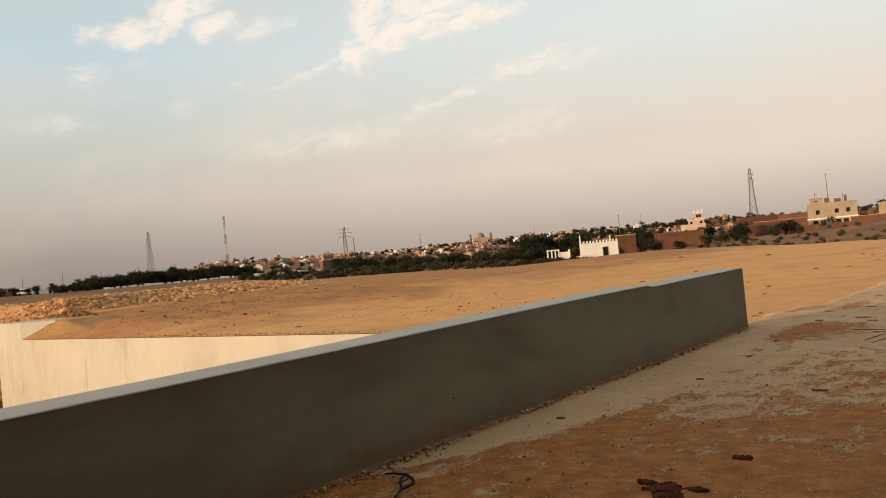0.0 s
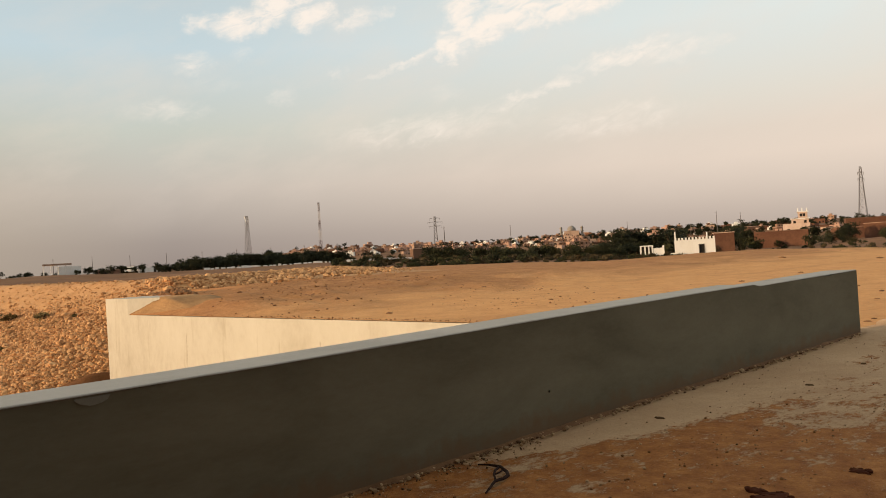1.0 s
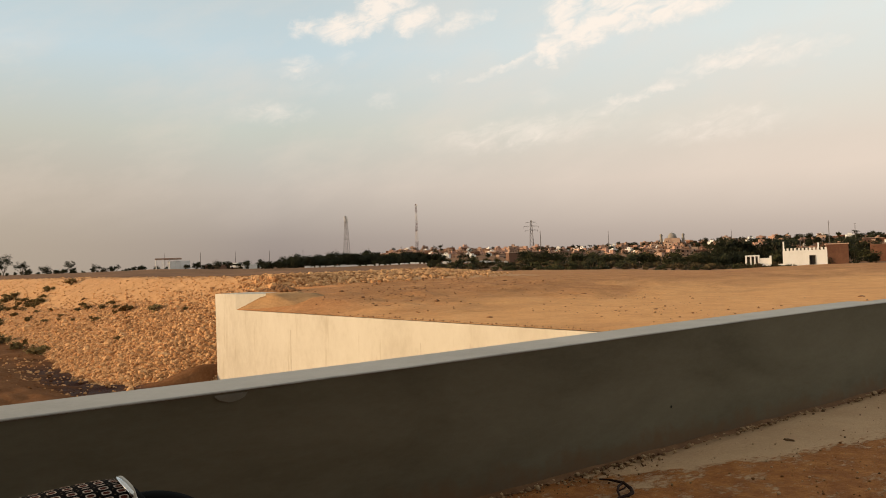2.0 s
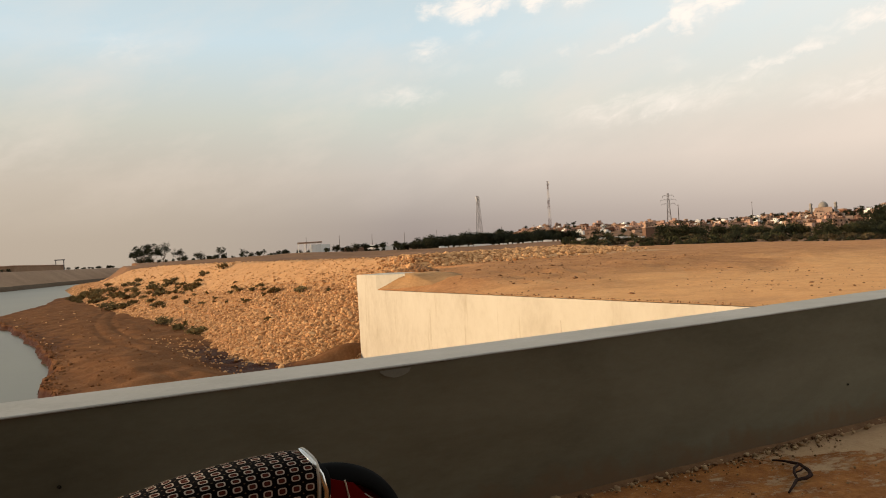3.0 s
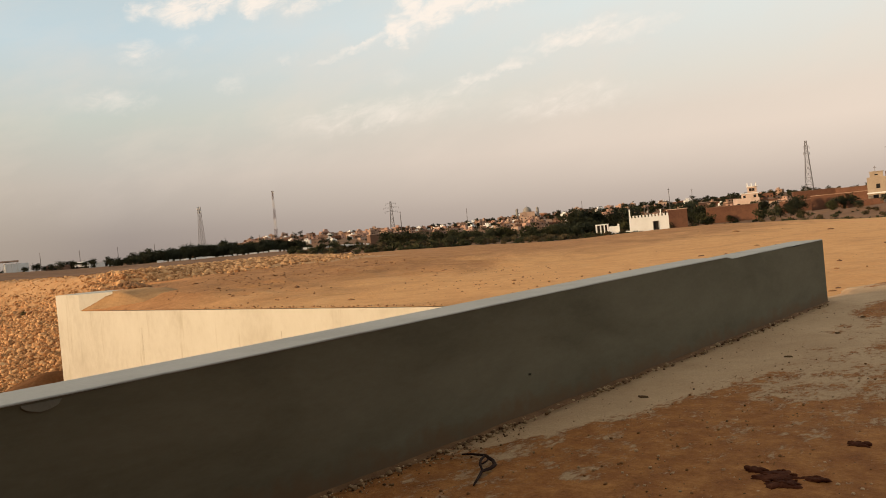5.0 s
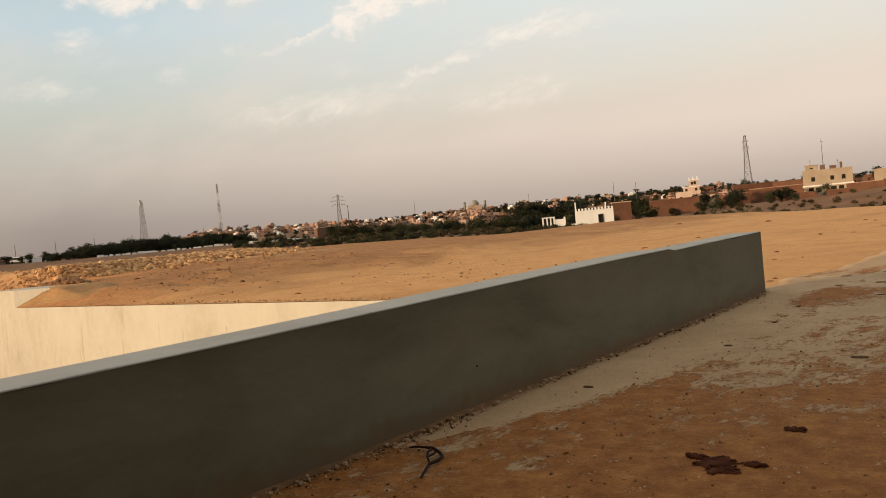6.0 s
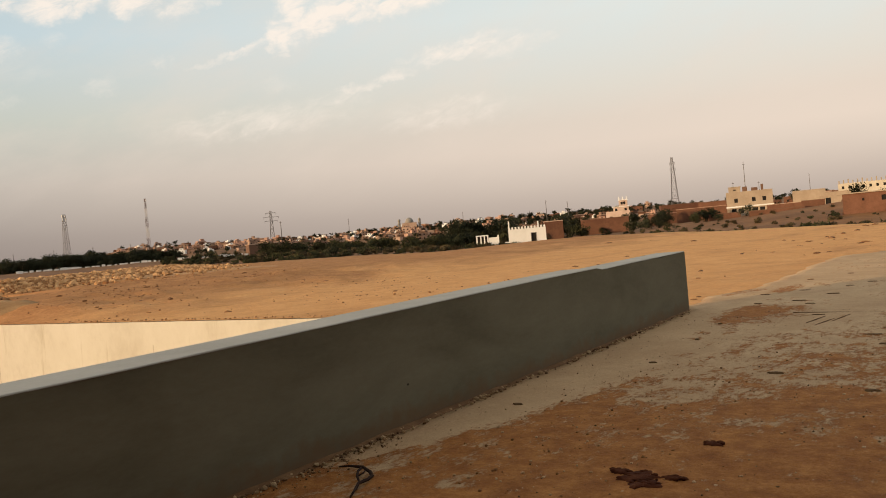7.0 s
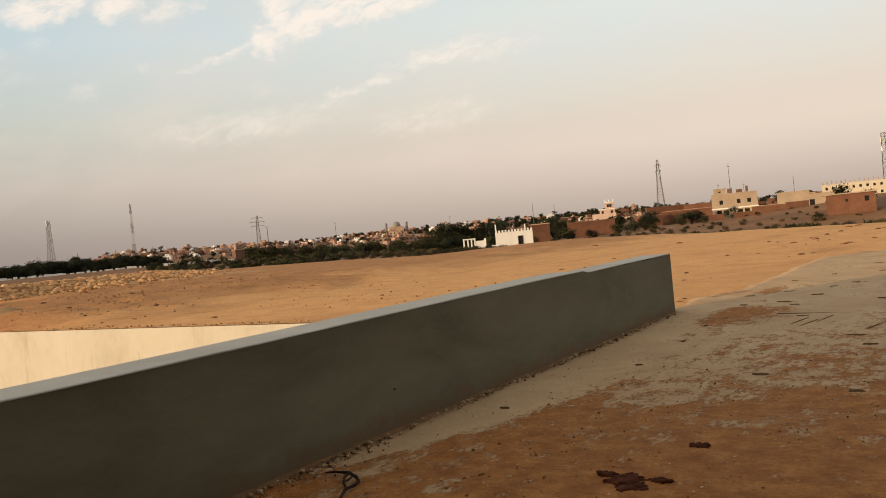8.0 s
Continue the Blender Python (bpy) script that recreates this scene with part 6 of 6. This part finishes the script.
def build_town():
    rng = random.Random(41)
    kinds = [
        make_house("plain brick town house with a flat roof", 9, 8, 4.2, [(-3, 1.2, -1.8, 2.6), (0.2, 0, 1.4, 2.3), (2.6, 1.2, 3.6, 2.6)], BRICK),
        make_house("two-storey dusty plaster house with a roof parapet", 8, 8, 6.6, [(-2.8, 1.1, -1.4, 2.6), (1.2, 0, 2.4, 2.3), (-2.8, 4.2, -1.4, 5.6), (1.0, 4.2, 2.4, 5.6)], PLASTER, upper=(-1.5, 3.2, 3, 2.4)),
        make_house("long low brick house behind the scrub", 14, 7, 3.4, [(-5, 1.1, -4, 2.3), (-1.5, 0, -0.3, 2.1), (3, 1.1, 4, 2.3)], BRICK),
        make_house("pinkish plastered house with an upper room", 9, 8, 5.0, [(-3.2, 1.2, -2, 2.6), (-0.6, 0, 0.6, 2.3), (2, 1.2, 3.2, 2.6)], PINK, upper=(1.5, 4, 4, 2.6)),
        make_house("tan plaster house with small dark windows", 11, 8, 4.6, [(-4, 1.3, -3, 2.5), (-1, 1.3, 0, 2.5), (2, 0, 3.1, 2.2)], PLASTER),
        make_house("white-washed house among the town roofs", 7, 7, 4.4, [(-2, 1.2, -1, 2.5), (1, 0, 2, 2.2)], WHITE, upper=(0, 3, 3, 2.2)),
    ]
    rest = []
    for i in range(440):
        az = rng.uniform(19, 56)
        if az < 30 and rng.random() < 0.45:
            continue
        near_ = 420 if az > 38 else 345
        dist = near_ + (695 - near_) * rng.random() ** 0.8
        k = rng.choice((0, 0, 1, 1, 2, 3, 3, 4, 4, 4, 5 if dist > 430 else 4, 5 if dist > 430 else 3))
        x, y, z = spot(az, dist)
        s = rng.uniform(0.38, 0.72)
        m, size = pose(x, y, z - 0.4, 0, 0, az + rng.uniform(-35, 35)), (s, s, s * rng.uniform(0.7, 1.0))
        if dist > 575:
            rest.append((k, m @ Matrix.Diagonal((*size, 1))))
            continue
        ob = copy_thing(kinds[k], m)
        ob.scale = size
        tagged(ob, group="town houses")
    merge_copies("far_houses", kinds, rest, [BRICK, PLASTER, PINK, WHITE, DARK], "small brick and plaster houses crowded over the far hill", "houses")
    for i in range(24):
        az, dist = rng.uniform(1, 22), rng.uniform(380, 600)
        x, y, z = spot(az, dist)
        ob = copy_thing(kinds[rng.choice((0, 2, 4))], pose(x, y, z - 0.4, 0, 0, az + rng.uniform(-30, 30)))
        ob.scale = (0.9, 0.9, 0.7)
        tagged(ob, group="town houses")
    for k in kinds:
        drop(k)


build_town()


def build_landmarks():
    # white house with a battlemented roof and its small open shed
    house = make_house("single-storey white-washed house with a battlemented roof edge", 8.2, 6, 3.3, [(0.9, 0.55, 1.9, 2.4)], WHITE, parapet=0.12)
    for k in range(12):
        bm = bmesh.new()
        x = -3.85 + 0.7 * k
        box(bm, x - 0.2, -3.0, 3.48, x + 0.2, -2.75, 3.48 + 0.5, 0.03)
        part("battlement", bm, WHITE, house)
    bm = bmesh.new()
    box(bm, 0.75, -3.06, 0.45, 0.9, -2.94, 2.5)
    box(bm, 1.9, -3.06, 0.45, 2.05, -2.94, 2.5)
    box(bm, 0.9, -3.06, 2.4, 1.9, -2.94, 2.5)
    part("door_frame", bm, plain("grey_frame", (0.3, 0.28, 0.25), 0.7), house, "grey painted frame")
    for x, y, h in ((-3.9, -2.6, 5.4), (2.6, 2.4, 5.0)):
        bm = bmesh.new()
        box(bm, x - 0.14, y - 0.14, 3.3, x + 0.14, y + 0.14, h, 0.02)
        part("roof_post", bm, WHITE, house)
    bm = bmesh.new()
    box(bm, -5.0, -2.8, -1, -4.12, -1.5, 0.9, 0.02)
    part("side_block", bm, WHITE, house)
    stand(house, 27.77, 181, lift=0.45)
    shed = empty("shed", "small open white shed with square pillars beside the white house", "shed")
    for i, (x, s) in enumerate(((-2.45, 0.34), (-1.55, 0.3), (-0.75, 0.3), (0.0, 0.34))):
        bm = bmesh.new()
        box(bm, x - s / 2, -1.0, -1, x + s / 2, -0.65, 1.75, 0.02)
        part("pillar", bm, WHITE, shed)
    bm = bmesh.new()
    box(bm, -2.65, -1.05, 1.75, 0.2, 1.0, 2.0, 0.02)
    part("roof", bm, WHITE, shed)
    # back wall coloured near-black in place of the shed's inner shade
    bm = bmesh.new()
    box(bm, -2.6, 0.8, -1, 0.15, 1.0, 1.75)
    part("back_wall", bm, DARK, shed, "back of the open shed, coloured near-black for its shade")
    bm = bmesh.new()
    box(bm, 0.2, -0.9, -1, 2.4, -0.7, 1.35)
    box(bm, 2.1, -0.98, -1, 2.5, -0.6, 1.8, 0.02)
    part("side_wall", bm, WHITE, shed)
    stand(shed, 30.57, 181, lift=0.9)
    # brick yard walls
    for az, dist, length, h, turn in ((22.35, 232, 13.2, 4.1, 0), (25.9, 196, 4.3, 4.8, 4), (18.0, 262, 12, 3.2, 20), (15.6, 248, 16, 3.6, -6), (11.2, 205, 12, 0.7, 0), (17.2, 292, 14, 5.2, 8), (14.8, 288, 12, 4.8, -5), (46.2, 238, 10.0, 2.9, 12)):
        wall = empty("yard_wall", "weathered orange brick yard building without windows", "brick building", "brick yard buildings")
        bm = bmesh.new()
        box(bm, -length / 2, -2.5, -2, length / 2, 2.5, h, 0.05)
        part("wall", bm, PLASTER if az > 40 else BRICK, wall)
        bm = bmesh.new()
        box(bm, -length / 2 - 0.1, -2.6, h, length / 2 + 0.1, 2.6, h + 0.18)
        part("coping", bm, PLASTER, wall)
        stand(wall, az, dist, turn)
    long_wall = make_house("long tan yard wall before the yellow building", 10, 3, 4.0, [(-3, 0.4, -1.8, 2.2), (2, 0.4, 3.2, 2.2)], CREAM, name="yard_wall", category="wall", parapet=0)
    stand(long_wall, 7.7, 290, lift=-1.2)
    # stepped pink house
    pink = make_house("stepped pink and white three-storey house", 8.5, 8, 3.6, [(-3, 1, -2, 2.4), (1, 1, 2.2, 2.4)], PALE_PINK, parapet=0.5)
    for z0, x0, x1 in ((3.6, -1.5, 3.9), (5.9, 0.6, 3.6)):
        bm = bmesh.new()
        box(bm, x0, -3, z0, x1, 3, z0 + 2.0, 0.03)
        floor_ = part("upper_storey", bm, PALE_PINK, pink)
        for x in (x0 + 0.6, x1 - 1.5):
            bm = bmesh.new()
            box(bm, x, -3.02, z0 + 0.5, x + 0.8, -2.9, z0 + 1.5)
            part("window", bm, DARK, floor_)
        bm = bmesh.new()
        box(bm, x0 - 0.3, -3.3, z0 + 2.0, x1 + 0.3, 3.3, z0 + 2.25)
        part("slab", bm, WHITE, floor_)
    for x in (0.7, 2.0, 3.4):
        bm = bmesh.new()
        box(bm, x - 0.15, -2.9, 8.15, x + 0.15, -2.6, 9.2)
        part("roof_post", bm, WHITE, pink)
    stand(pink, 21.4, 300, lift=1.2)
    # two-storey tan house, cream hall, long yellow block with roof stubs, brick hut
    tan = make_house("two-storey tan house with a white arcade below", 11.5, 8, 5.6, [(-4.6, 0.3, -3.4, 1.6), (-2.9, 0.3, -1.6, 1.6), (0.6, 0.3, 1.9, 1.6), (2.4, 0.3, 3.6, 1.6), (-3.8, 3.2, -2.9, 4.3), (0.6, 3.2, 1.5, 4.3), (3.2, 3.2, 4.1, 4.3)], CREAM, upper=(-3.6, 3, 3, 1.8))
    bm = bmesh.new()
    box(bm, -5.9, -4.3, 1.9, 5.9, -4.0, 2.25)
    part("arcade_beam", bm, WHITE, tan)
    for x0, x1, h in ((-1.6, -0.4, 1.3), (0.6, 2.2, 0.9), (3.0, 3.6, 1.6)):
        bm = bmesh.new()
        box(bm, x0, -2.5, 5.6, x1, -0.8, 6.0 + h, 0.03)
        part("roof_store", bm, PLASTER, tan)
    stand(tan, 12.8, 232, lift=0.2)
    for az, dist, length, h in ((14.6, 218, 9.0, 1.5), (10.7, 214, 8.0, 1.7), (9.0, 206, 5.0, 1.5)):
        wall = empty("yard_wall", "low weathered brick yard wall before the houses", "wall", "low yard walls")
        bm = bmesh.new()
        box(bm, -length / 2, -0.2, -2, length / 2, 0.2, h, 0.04)
        part("wall", bm, BRICK, wall)
        bm = bmesh.new()
        box(bm, -length / 2 - 0.05, -0.25, h, length / 2 + 0.05, 0.25, h + 0.12)
        part("coping", bm, PLASTER, wall)
        stand(wall, az, dist, 6)
    cream = make_house("plain cream plaster hall with a flat roof", 7.8, 7, 4.3, [(2.6, 1.6, 3.1, 2.2)], CREAM, parapet=0.25)
    stand(cream, 9.2, 232, lift=-0.4)
    side = make_house("low cream yard wall with a gate", 5, 3, 2.2, [(-1, 0, 0.2, 1.8)], CREAM, name="yard_wall", category="wall", parapet=0.1)
    stand(side, 8.0, 226, lift=-0.4)
    block = make_house("long yellow building with unfinished roof columns", 22, 9, 5.6, [(-9.8 + 2.2 * k, z_, -9.0 + 2.2 * k, z_ + 1.0) for k in range(9) for z_ in (1.2, 3.9)], YELLOW, name="building", category="building", parapet=0.2)
    for k in range(15):
        bm = bmesh.new()
        x = -10.6 + 1.5 * k
        box(bm, x - 0.2, -4.4, 5.85, x + 0.2, -4.0, 6.9 + 0.25 * (k % 3))
        part("roof_column", bm, CREAM, block)
    stand(block, 5.55, 330, lift=-0.8)
    hut = make_house("square brick hut with one dark window", 8.6, 6, 3.0, [(2.4, 1.4, 3.2, 2.4), (-0.9, 1.6, -0.5, 2.1)], BRICK, name="hut", category="hut", parapet=0)
    bm = bmesh.new()
    box(bm, -5.2, -3.4, 3.08, 4.6, 3.4, 3.3, 0.02)
    part("roof_slab", bm, CREAM, hut)
    stand(hut, 5.9, 178, lift=0.55)
    # mosque with a dome between two minarets
    mosque = empty("mosque", "small domed mosque with two minarets above the roofs", "mosque")
    bm = bmesh.new()
    box(bm, -5.5, -4, -8, 5.5, 4, 4.2, 0.05)
    part("hall", bm, PLASTER, mosque)
    bm = bmesh.new()
    bmesh.ops.create_uvsphere(bm, u_segments=24, v_segments=12, radius=3.3)
    for v in bm.verts:
        v.co.z = max(v.co.z, -0.4) * 1.12 + 4.6
    part("dome", bm, DOME, mosque, smooth=True)
    bm = bmesh.new()
    tube(bm, [(0, 0, 8.1), (0, 0, 9.2)], [0.16, 0.04], 6)
    part("finial", bm, STEEL, mosque)
    for x in (-7.8, 7.8):
        bm = bmesh.new()
        tube(bm, [(x, -2, -6), (x, -2, 3.6), (x, -2, 3.7), (x, -2, 4.1), (x, -2, 4.15), (x, -2, 6.2), (x, -2, 6.25), (x, -2, 6.6), (x, -2, 6.65), (x, -2, 7.5)], [1.0, 0.95, 1.35, 1.35, 0.9, 0.9, 1.3, 1.3, 0.9, 0.7], 8)
        part("minaret", bm, DOME, mosque)
    stand(mosque, 36.03, 620)
    mosque.location.z = 12.9
    # pavilion beyond the dyke
    pav = empty("pavilion", "white building with a flat canopy on thin posts", "pavilion")
    bm = bmesh.new()
    box(bm, -1.6, -3, -3, 5.8, 3, 2.4, 0.05)
    part("room", bm, WHITE, pav)
    bm = bmesh.new()
    box(bm, -5.9, -3.5, 3.0, 3.0, 3.5, 3.45, 0.03)
    part("canopy", bm, PLASTER, pav)
    for x in (-5.5, -3.2, -1.0, 1.0, 2.6):
        bm = bmesh.new()
        tube(bm, [(x, -3.2, -3), (x, -3.2, 3.0)], 0.14, 8)
        part("post", bm, WHITE, pav)
    stand(pav, 70.5, 300, lift=0.55)
    # long flat building and gantry on the far bank
    x, y = -math.sin(radians(88.35)) * 505, math.cos(radians(88.35)) * 505
    shed2 = empty("warehouse", "long low brown building on the far bank", "building")
    bm = bmesh.new()
    box(bm, -44, -4, -2, 44, 4, 3.0, 0.05)
    part("wall", bm, EARTH_FAR, shed2)
    bm = bmesh.new()
    box(bm, -44.4, -4.4, 3.0, 44.4, 4.4, 3.35)
    part("roof", bm, PLASTER, shed2)
    shed2.matrix_basis = pose(x, y, 4.5, 0, 0, 161.2)
    gantry = empty("gantry", "steel gantry frame standing on the far bank", "gantry")
    for dx in (-2.2, 2.2):
        bm = bmesh.new()
        box(bm, dx - 0.25, -0.25, -4, dx + 0.25, 0.25, 4.6)
        part("leg", bm, STEEL, gantry)
    bm = bmesh.new()
    box(bm, -2.9, -0.3, 4.2, 2.9, 0.3, 4.8)
    part("beam", bm, STEEL, gantry)
    gantry.matrix_basis = pose(-math.sin(radians(86.85)) * 540, math.cos(radians(86.85)) * 540, 6.2, 0, 0, 88)
    # white boundary blocks at the orchard's foot
    pattern = empty("boundary_block", "small white-washed boundary block before the orchard", "boundary block", "white boundary blocks")
    bm = bmesh.new()
    box(bm, -0.55, -0.3, -0.6, 0.55, 0.3, 0.75, 0.08)
    part("block", bm, WHITE, pattern)
    rng = random.Random(5)
    for i in range(44):
        az = 61.5 - 15.0 * i / 43 + rng.uniform(-0.06, 0.06)
        px, py, pz = spot(az, 236 + rng.uniform(-2, 2))
        ob = copy_thing(pattern, pose(px, py, pz, 0, 0, az))
        k = rng.uniform(0.6, 0.95)
        ob.scale = (k * rng.uniform(0.8, 1.8), k, k)
    drop(pattern)
    low = make_house("low white-washed yard building beyond the dyke", 7, 4, 1.7, [(-2.4, 0.4, -1.6, 1.2), (1.2, 0, 2.0, 1.4)], WHITE, name="yard_building", category="building", parapet=0.1)
    stand(low, 65.2, 282, lift=-0.2)
    grey = make_house("long low tan yard building beyond the dyke", 10, 4, 1.6, [(-3, 0, -2, 1.2), (2, 0.5, 3, 1.1)], PLASTER, name="yard_building", category="building", parapet=0.1)
    stand(grey, 67.4, 288, lift=-0.2)
    # pale parked vans near the pavilion
    for az, d in ((84.2, 345), (66.3, 285)):
        van = empty("van", "white parked van far beyond the dyke", "van", "parked vans")
        bm = bmesh.new()
        loft(bm, [[(x_, y_, z_) for x_, z_ in ((-0.85, 0.4), (0.85, 0.4), (0.85, a), (0.7, b), (-0.7, b), (-0.85, a))] for y_, a, b in ((-2.2, 0.9, 1.0), (-1.5, 1.0, 1.15), (-1.0, 1.2, 1.95), (2.0, 1.3, 2.0), (2.2, 1.2, 1.8))])
        part("body", bm, WHITE, van)
        for wy in (-1.4, 1.4):
            for wx in (-0.8, 0.8):
                bm = bmesh.new()
                tube(bm, [(wx - 0.1, wy, 0.34), (wx + 0.1, wy, 0.34)], 0.34, 14)
                part("wheel", bm, RUBBER, van)
        bm = bmesh.new()
        box(bm, -0.87, -0.9, 1.15, 0.87, 1.6, 1.7, 0.03)
        part("window", bm, DARK, van)
        stand(van, az, d, 70, lift=0.3)


build_landmarks()


def lattice(name, label, height, base, top, panels, arms=(), thick=0.14, drums=(), category="tower", bands=0):
    """A four-legged lattice tower with crossed bracing, cross-arms (height, reach) and drum antennas."""
    root = empty(name, label, category)

    def half(z):
        return base + (top - base) * min(1.0, max(0.0, z / height)) ** 0.8

    def paint(z):
        return STEEL if not bands else RED_STEEL if int(z / height * bands) % 2 else PALE_STEEL
    for sx, sy in ((-1, -1), (1, -1), (1, 1), (-1, 1)):
        stops = [-2.0] + [height * (k + 1) / max(bands, 1) for k in range(max(bands, 1))]
        for k, (z0, z1) in enumerate(zip(stops, stops[1:])):
            bm = bmesh.new()
            tube(bm, [(sx * half(z0 + (z1 - z0) * q / 4), sy * half(z0 + (z1 - z0) * q / 4), z0 + (z1 - z0) * q / 4) for q in range(5)], thick * (1.25 if bands and k % 2 else 1), 5)
            part("leg", bm, paint(z0 + 0.5 * (z1 - z0)), root)
    zs = [height * (1 - (1 - k / panels) ** 1.25) for k in range(panels + 1)]
    for z0, z1 in zip(zs, zs[1:]):
        a, b = half(z0), half(z1)
        corners = ((-1, -1), (1, -1), (1, 1), (-1, 1))
        for i in range(4):
            p, q = corners[i], corners[(i + 1) % 4]
            for p0, p1 in (((p[0] * a, p[1] * a, z0), (q[0] * b, q[1] * b, z1)), ((q[0] * a, q[1] * a, z0), (p[0] * b, p[1] * b, z1)), ((p[0] * b, p[1] * b, z1), (q[0] * b, q[1] * b, z1))):
                bm = bmesh.new()
                tube(bm, [p0, p1], thick * 0.55, 4)
                part("brace", bm, paint((p0[2] + p1[2]) / 2 - 0.01), root)
    for z, reach in arms:
        bm = bmesh.new()
        tube(bm, [(-reach, 0, z + 0.2), (0, 0, z + 0.9), (reach, 0, z + 0.2)], thick * 0.8, 4)
        tube(bm, [(-reach, 0, z + 0.2), (0, 0, z - 0.2), (reach, 0, z + 0.2)], thick * 0.8, 4)
        arm = part("cross_arm", bm, STEEL, root)
        for s in (-1, 1):
            bm = bmesh.new()
            tube(bm, [(s * reach, 0, z + 0.2), (s * reach, 0, z - 1.3)], 0.12, 5)
            part("insulator", bm, STEEL, arm)
    for z, a in drums:
        bm = bmesh.new()
        r = half(z) + 0.35
        box(bm, r * math.cos(a) - 0.22, r * math.sin(a) - 0.22, z - 0.9, r * math.cos(a) + 0.22, r * math.sin(a) + 0.22, z + 0.9, 0.05)
        part("antenna", bm, WHITE, root)
    return root


def mast(label, height, radius):
    root = empty("mast", label, "mast")
    bm = bmesh.new()
    tube(bm, [(0, 0, -3), (0, 0, height * 0.6), (0, 0, height)], [radius, radius * 0.8, radius * 0.4], 6)
    part("pole", bm, STEEL, root)
    bm = bmesh.new()
    tube(bm, [(-radius * 3, 0, height * 0.93), (radius * 3, 0, height * 0.93)], radius * 0.4, 5)
    part("cross_piece", bm, STEEL, root)
    return root


def build_towers():
    a = lattice("cell_tower", "grey lattice phone tower behind the orchard", 34, 2.2, 0.7, 11, thick=0.10, drums=[(33, k * 2.1) for k in range(3)] + [(31, 1 + k * 2.1) for k in range(3)])
    a.location = (-500, 303.6, 6.8)
    b = lattice("radio_mast", "slim red and grey lattice radio mast", 43, 1.1, 0.42, 18, thick=0.06, drums=[(42, 0.4), (40.5, 2.5)], bands=6)
    b.location = (-500, 366.6, 8.0)
    c = lattice("power_pylon", "steel power pylon with three pairs of arms", 33, 2.4, 0.6, 10, arms=[(24, 5.5), (27.5, 6.5), (31, 4.5)])
    c.matrix_basis = pose(-511, 500, 7.3, 0, 0, 40)
    d = lattice("power_pylon", "tall steel power pylon with a narrow head", 34, 2.7, 0.5, 10, arms=[(27, 1.6), (30.5, 1.6)], thick=0.12)
    d.matrix_basis = pose(-157.9, 500, 6.0, 0, 0, 10)
    e = lattice("cell_tower", "grey lattice phone tower beside the yellow building", 27, 1.3, 0.6, 10, thick=0.09, drums=[(26, 0.5), (24.5, 2.6), (21, 4.1)])
    x, y, z = spot(3.8, 350)
    e.location = (x, y, -0.2)
    for az, dist, h, r in ((13.0, 300, 15.5, 0.16), (13.75, 300, 9.0, 0.14), (12.15, 300, 8.0, 0.12), (9.1, 380, 9, 0.14), (40.3, 560, 11, 0.2), (45.0, 500, 12, 0.28), (26.3, 420, 11, 0.2), (24.8, 520, 9, 0.2), (28.0, 300, 6, 0.12), (32.2, 560, 8, 0.18)):
        m = mast("thin steel mast above the roofs", h, r)
        tagged(m, group="thin masts")
        x, y, z = spot(az, dist)
        m.location = (x, y, z + (2.0 if dist == 300 else 3.0))
    # wooden poles along the far road
    for k in range(9):
        az = 71 - 2.3 * k
        m = mast("utility pole along the far road", 6.5, 0.13)
        tagged(m, group="utility poles")
        x, y, z = spot(az, 330 - 6 * k)
        m.location = (x, y, z)


build_towers()
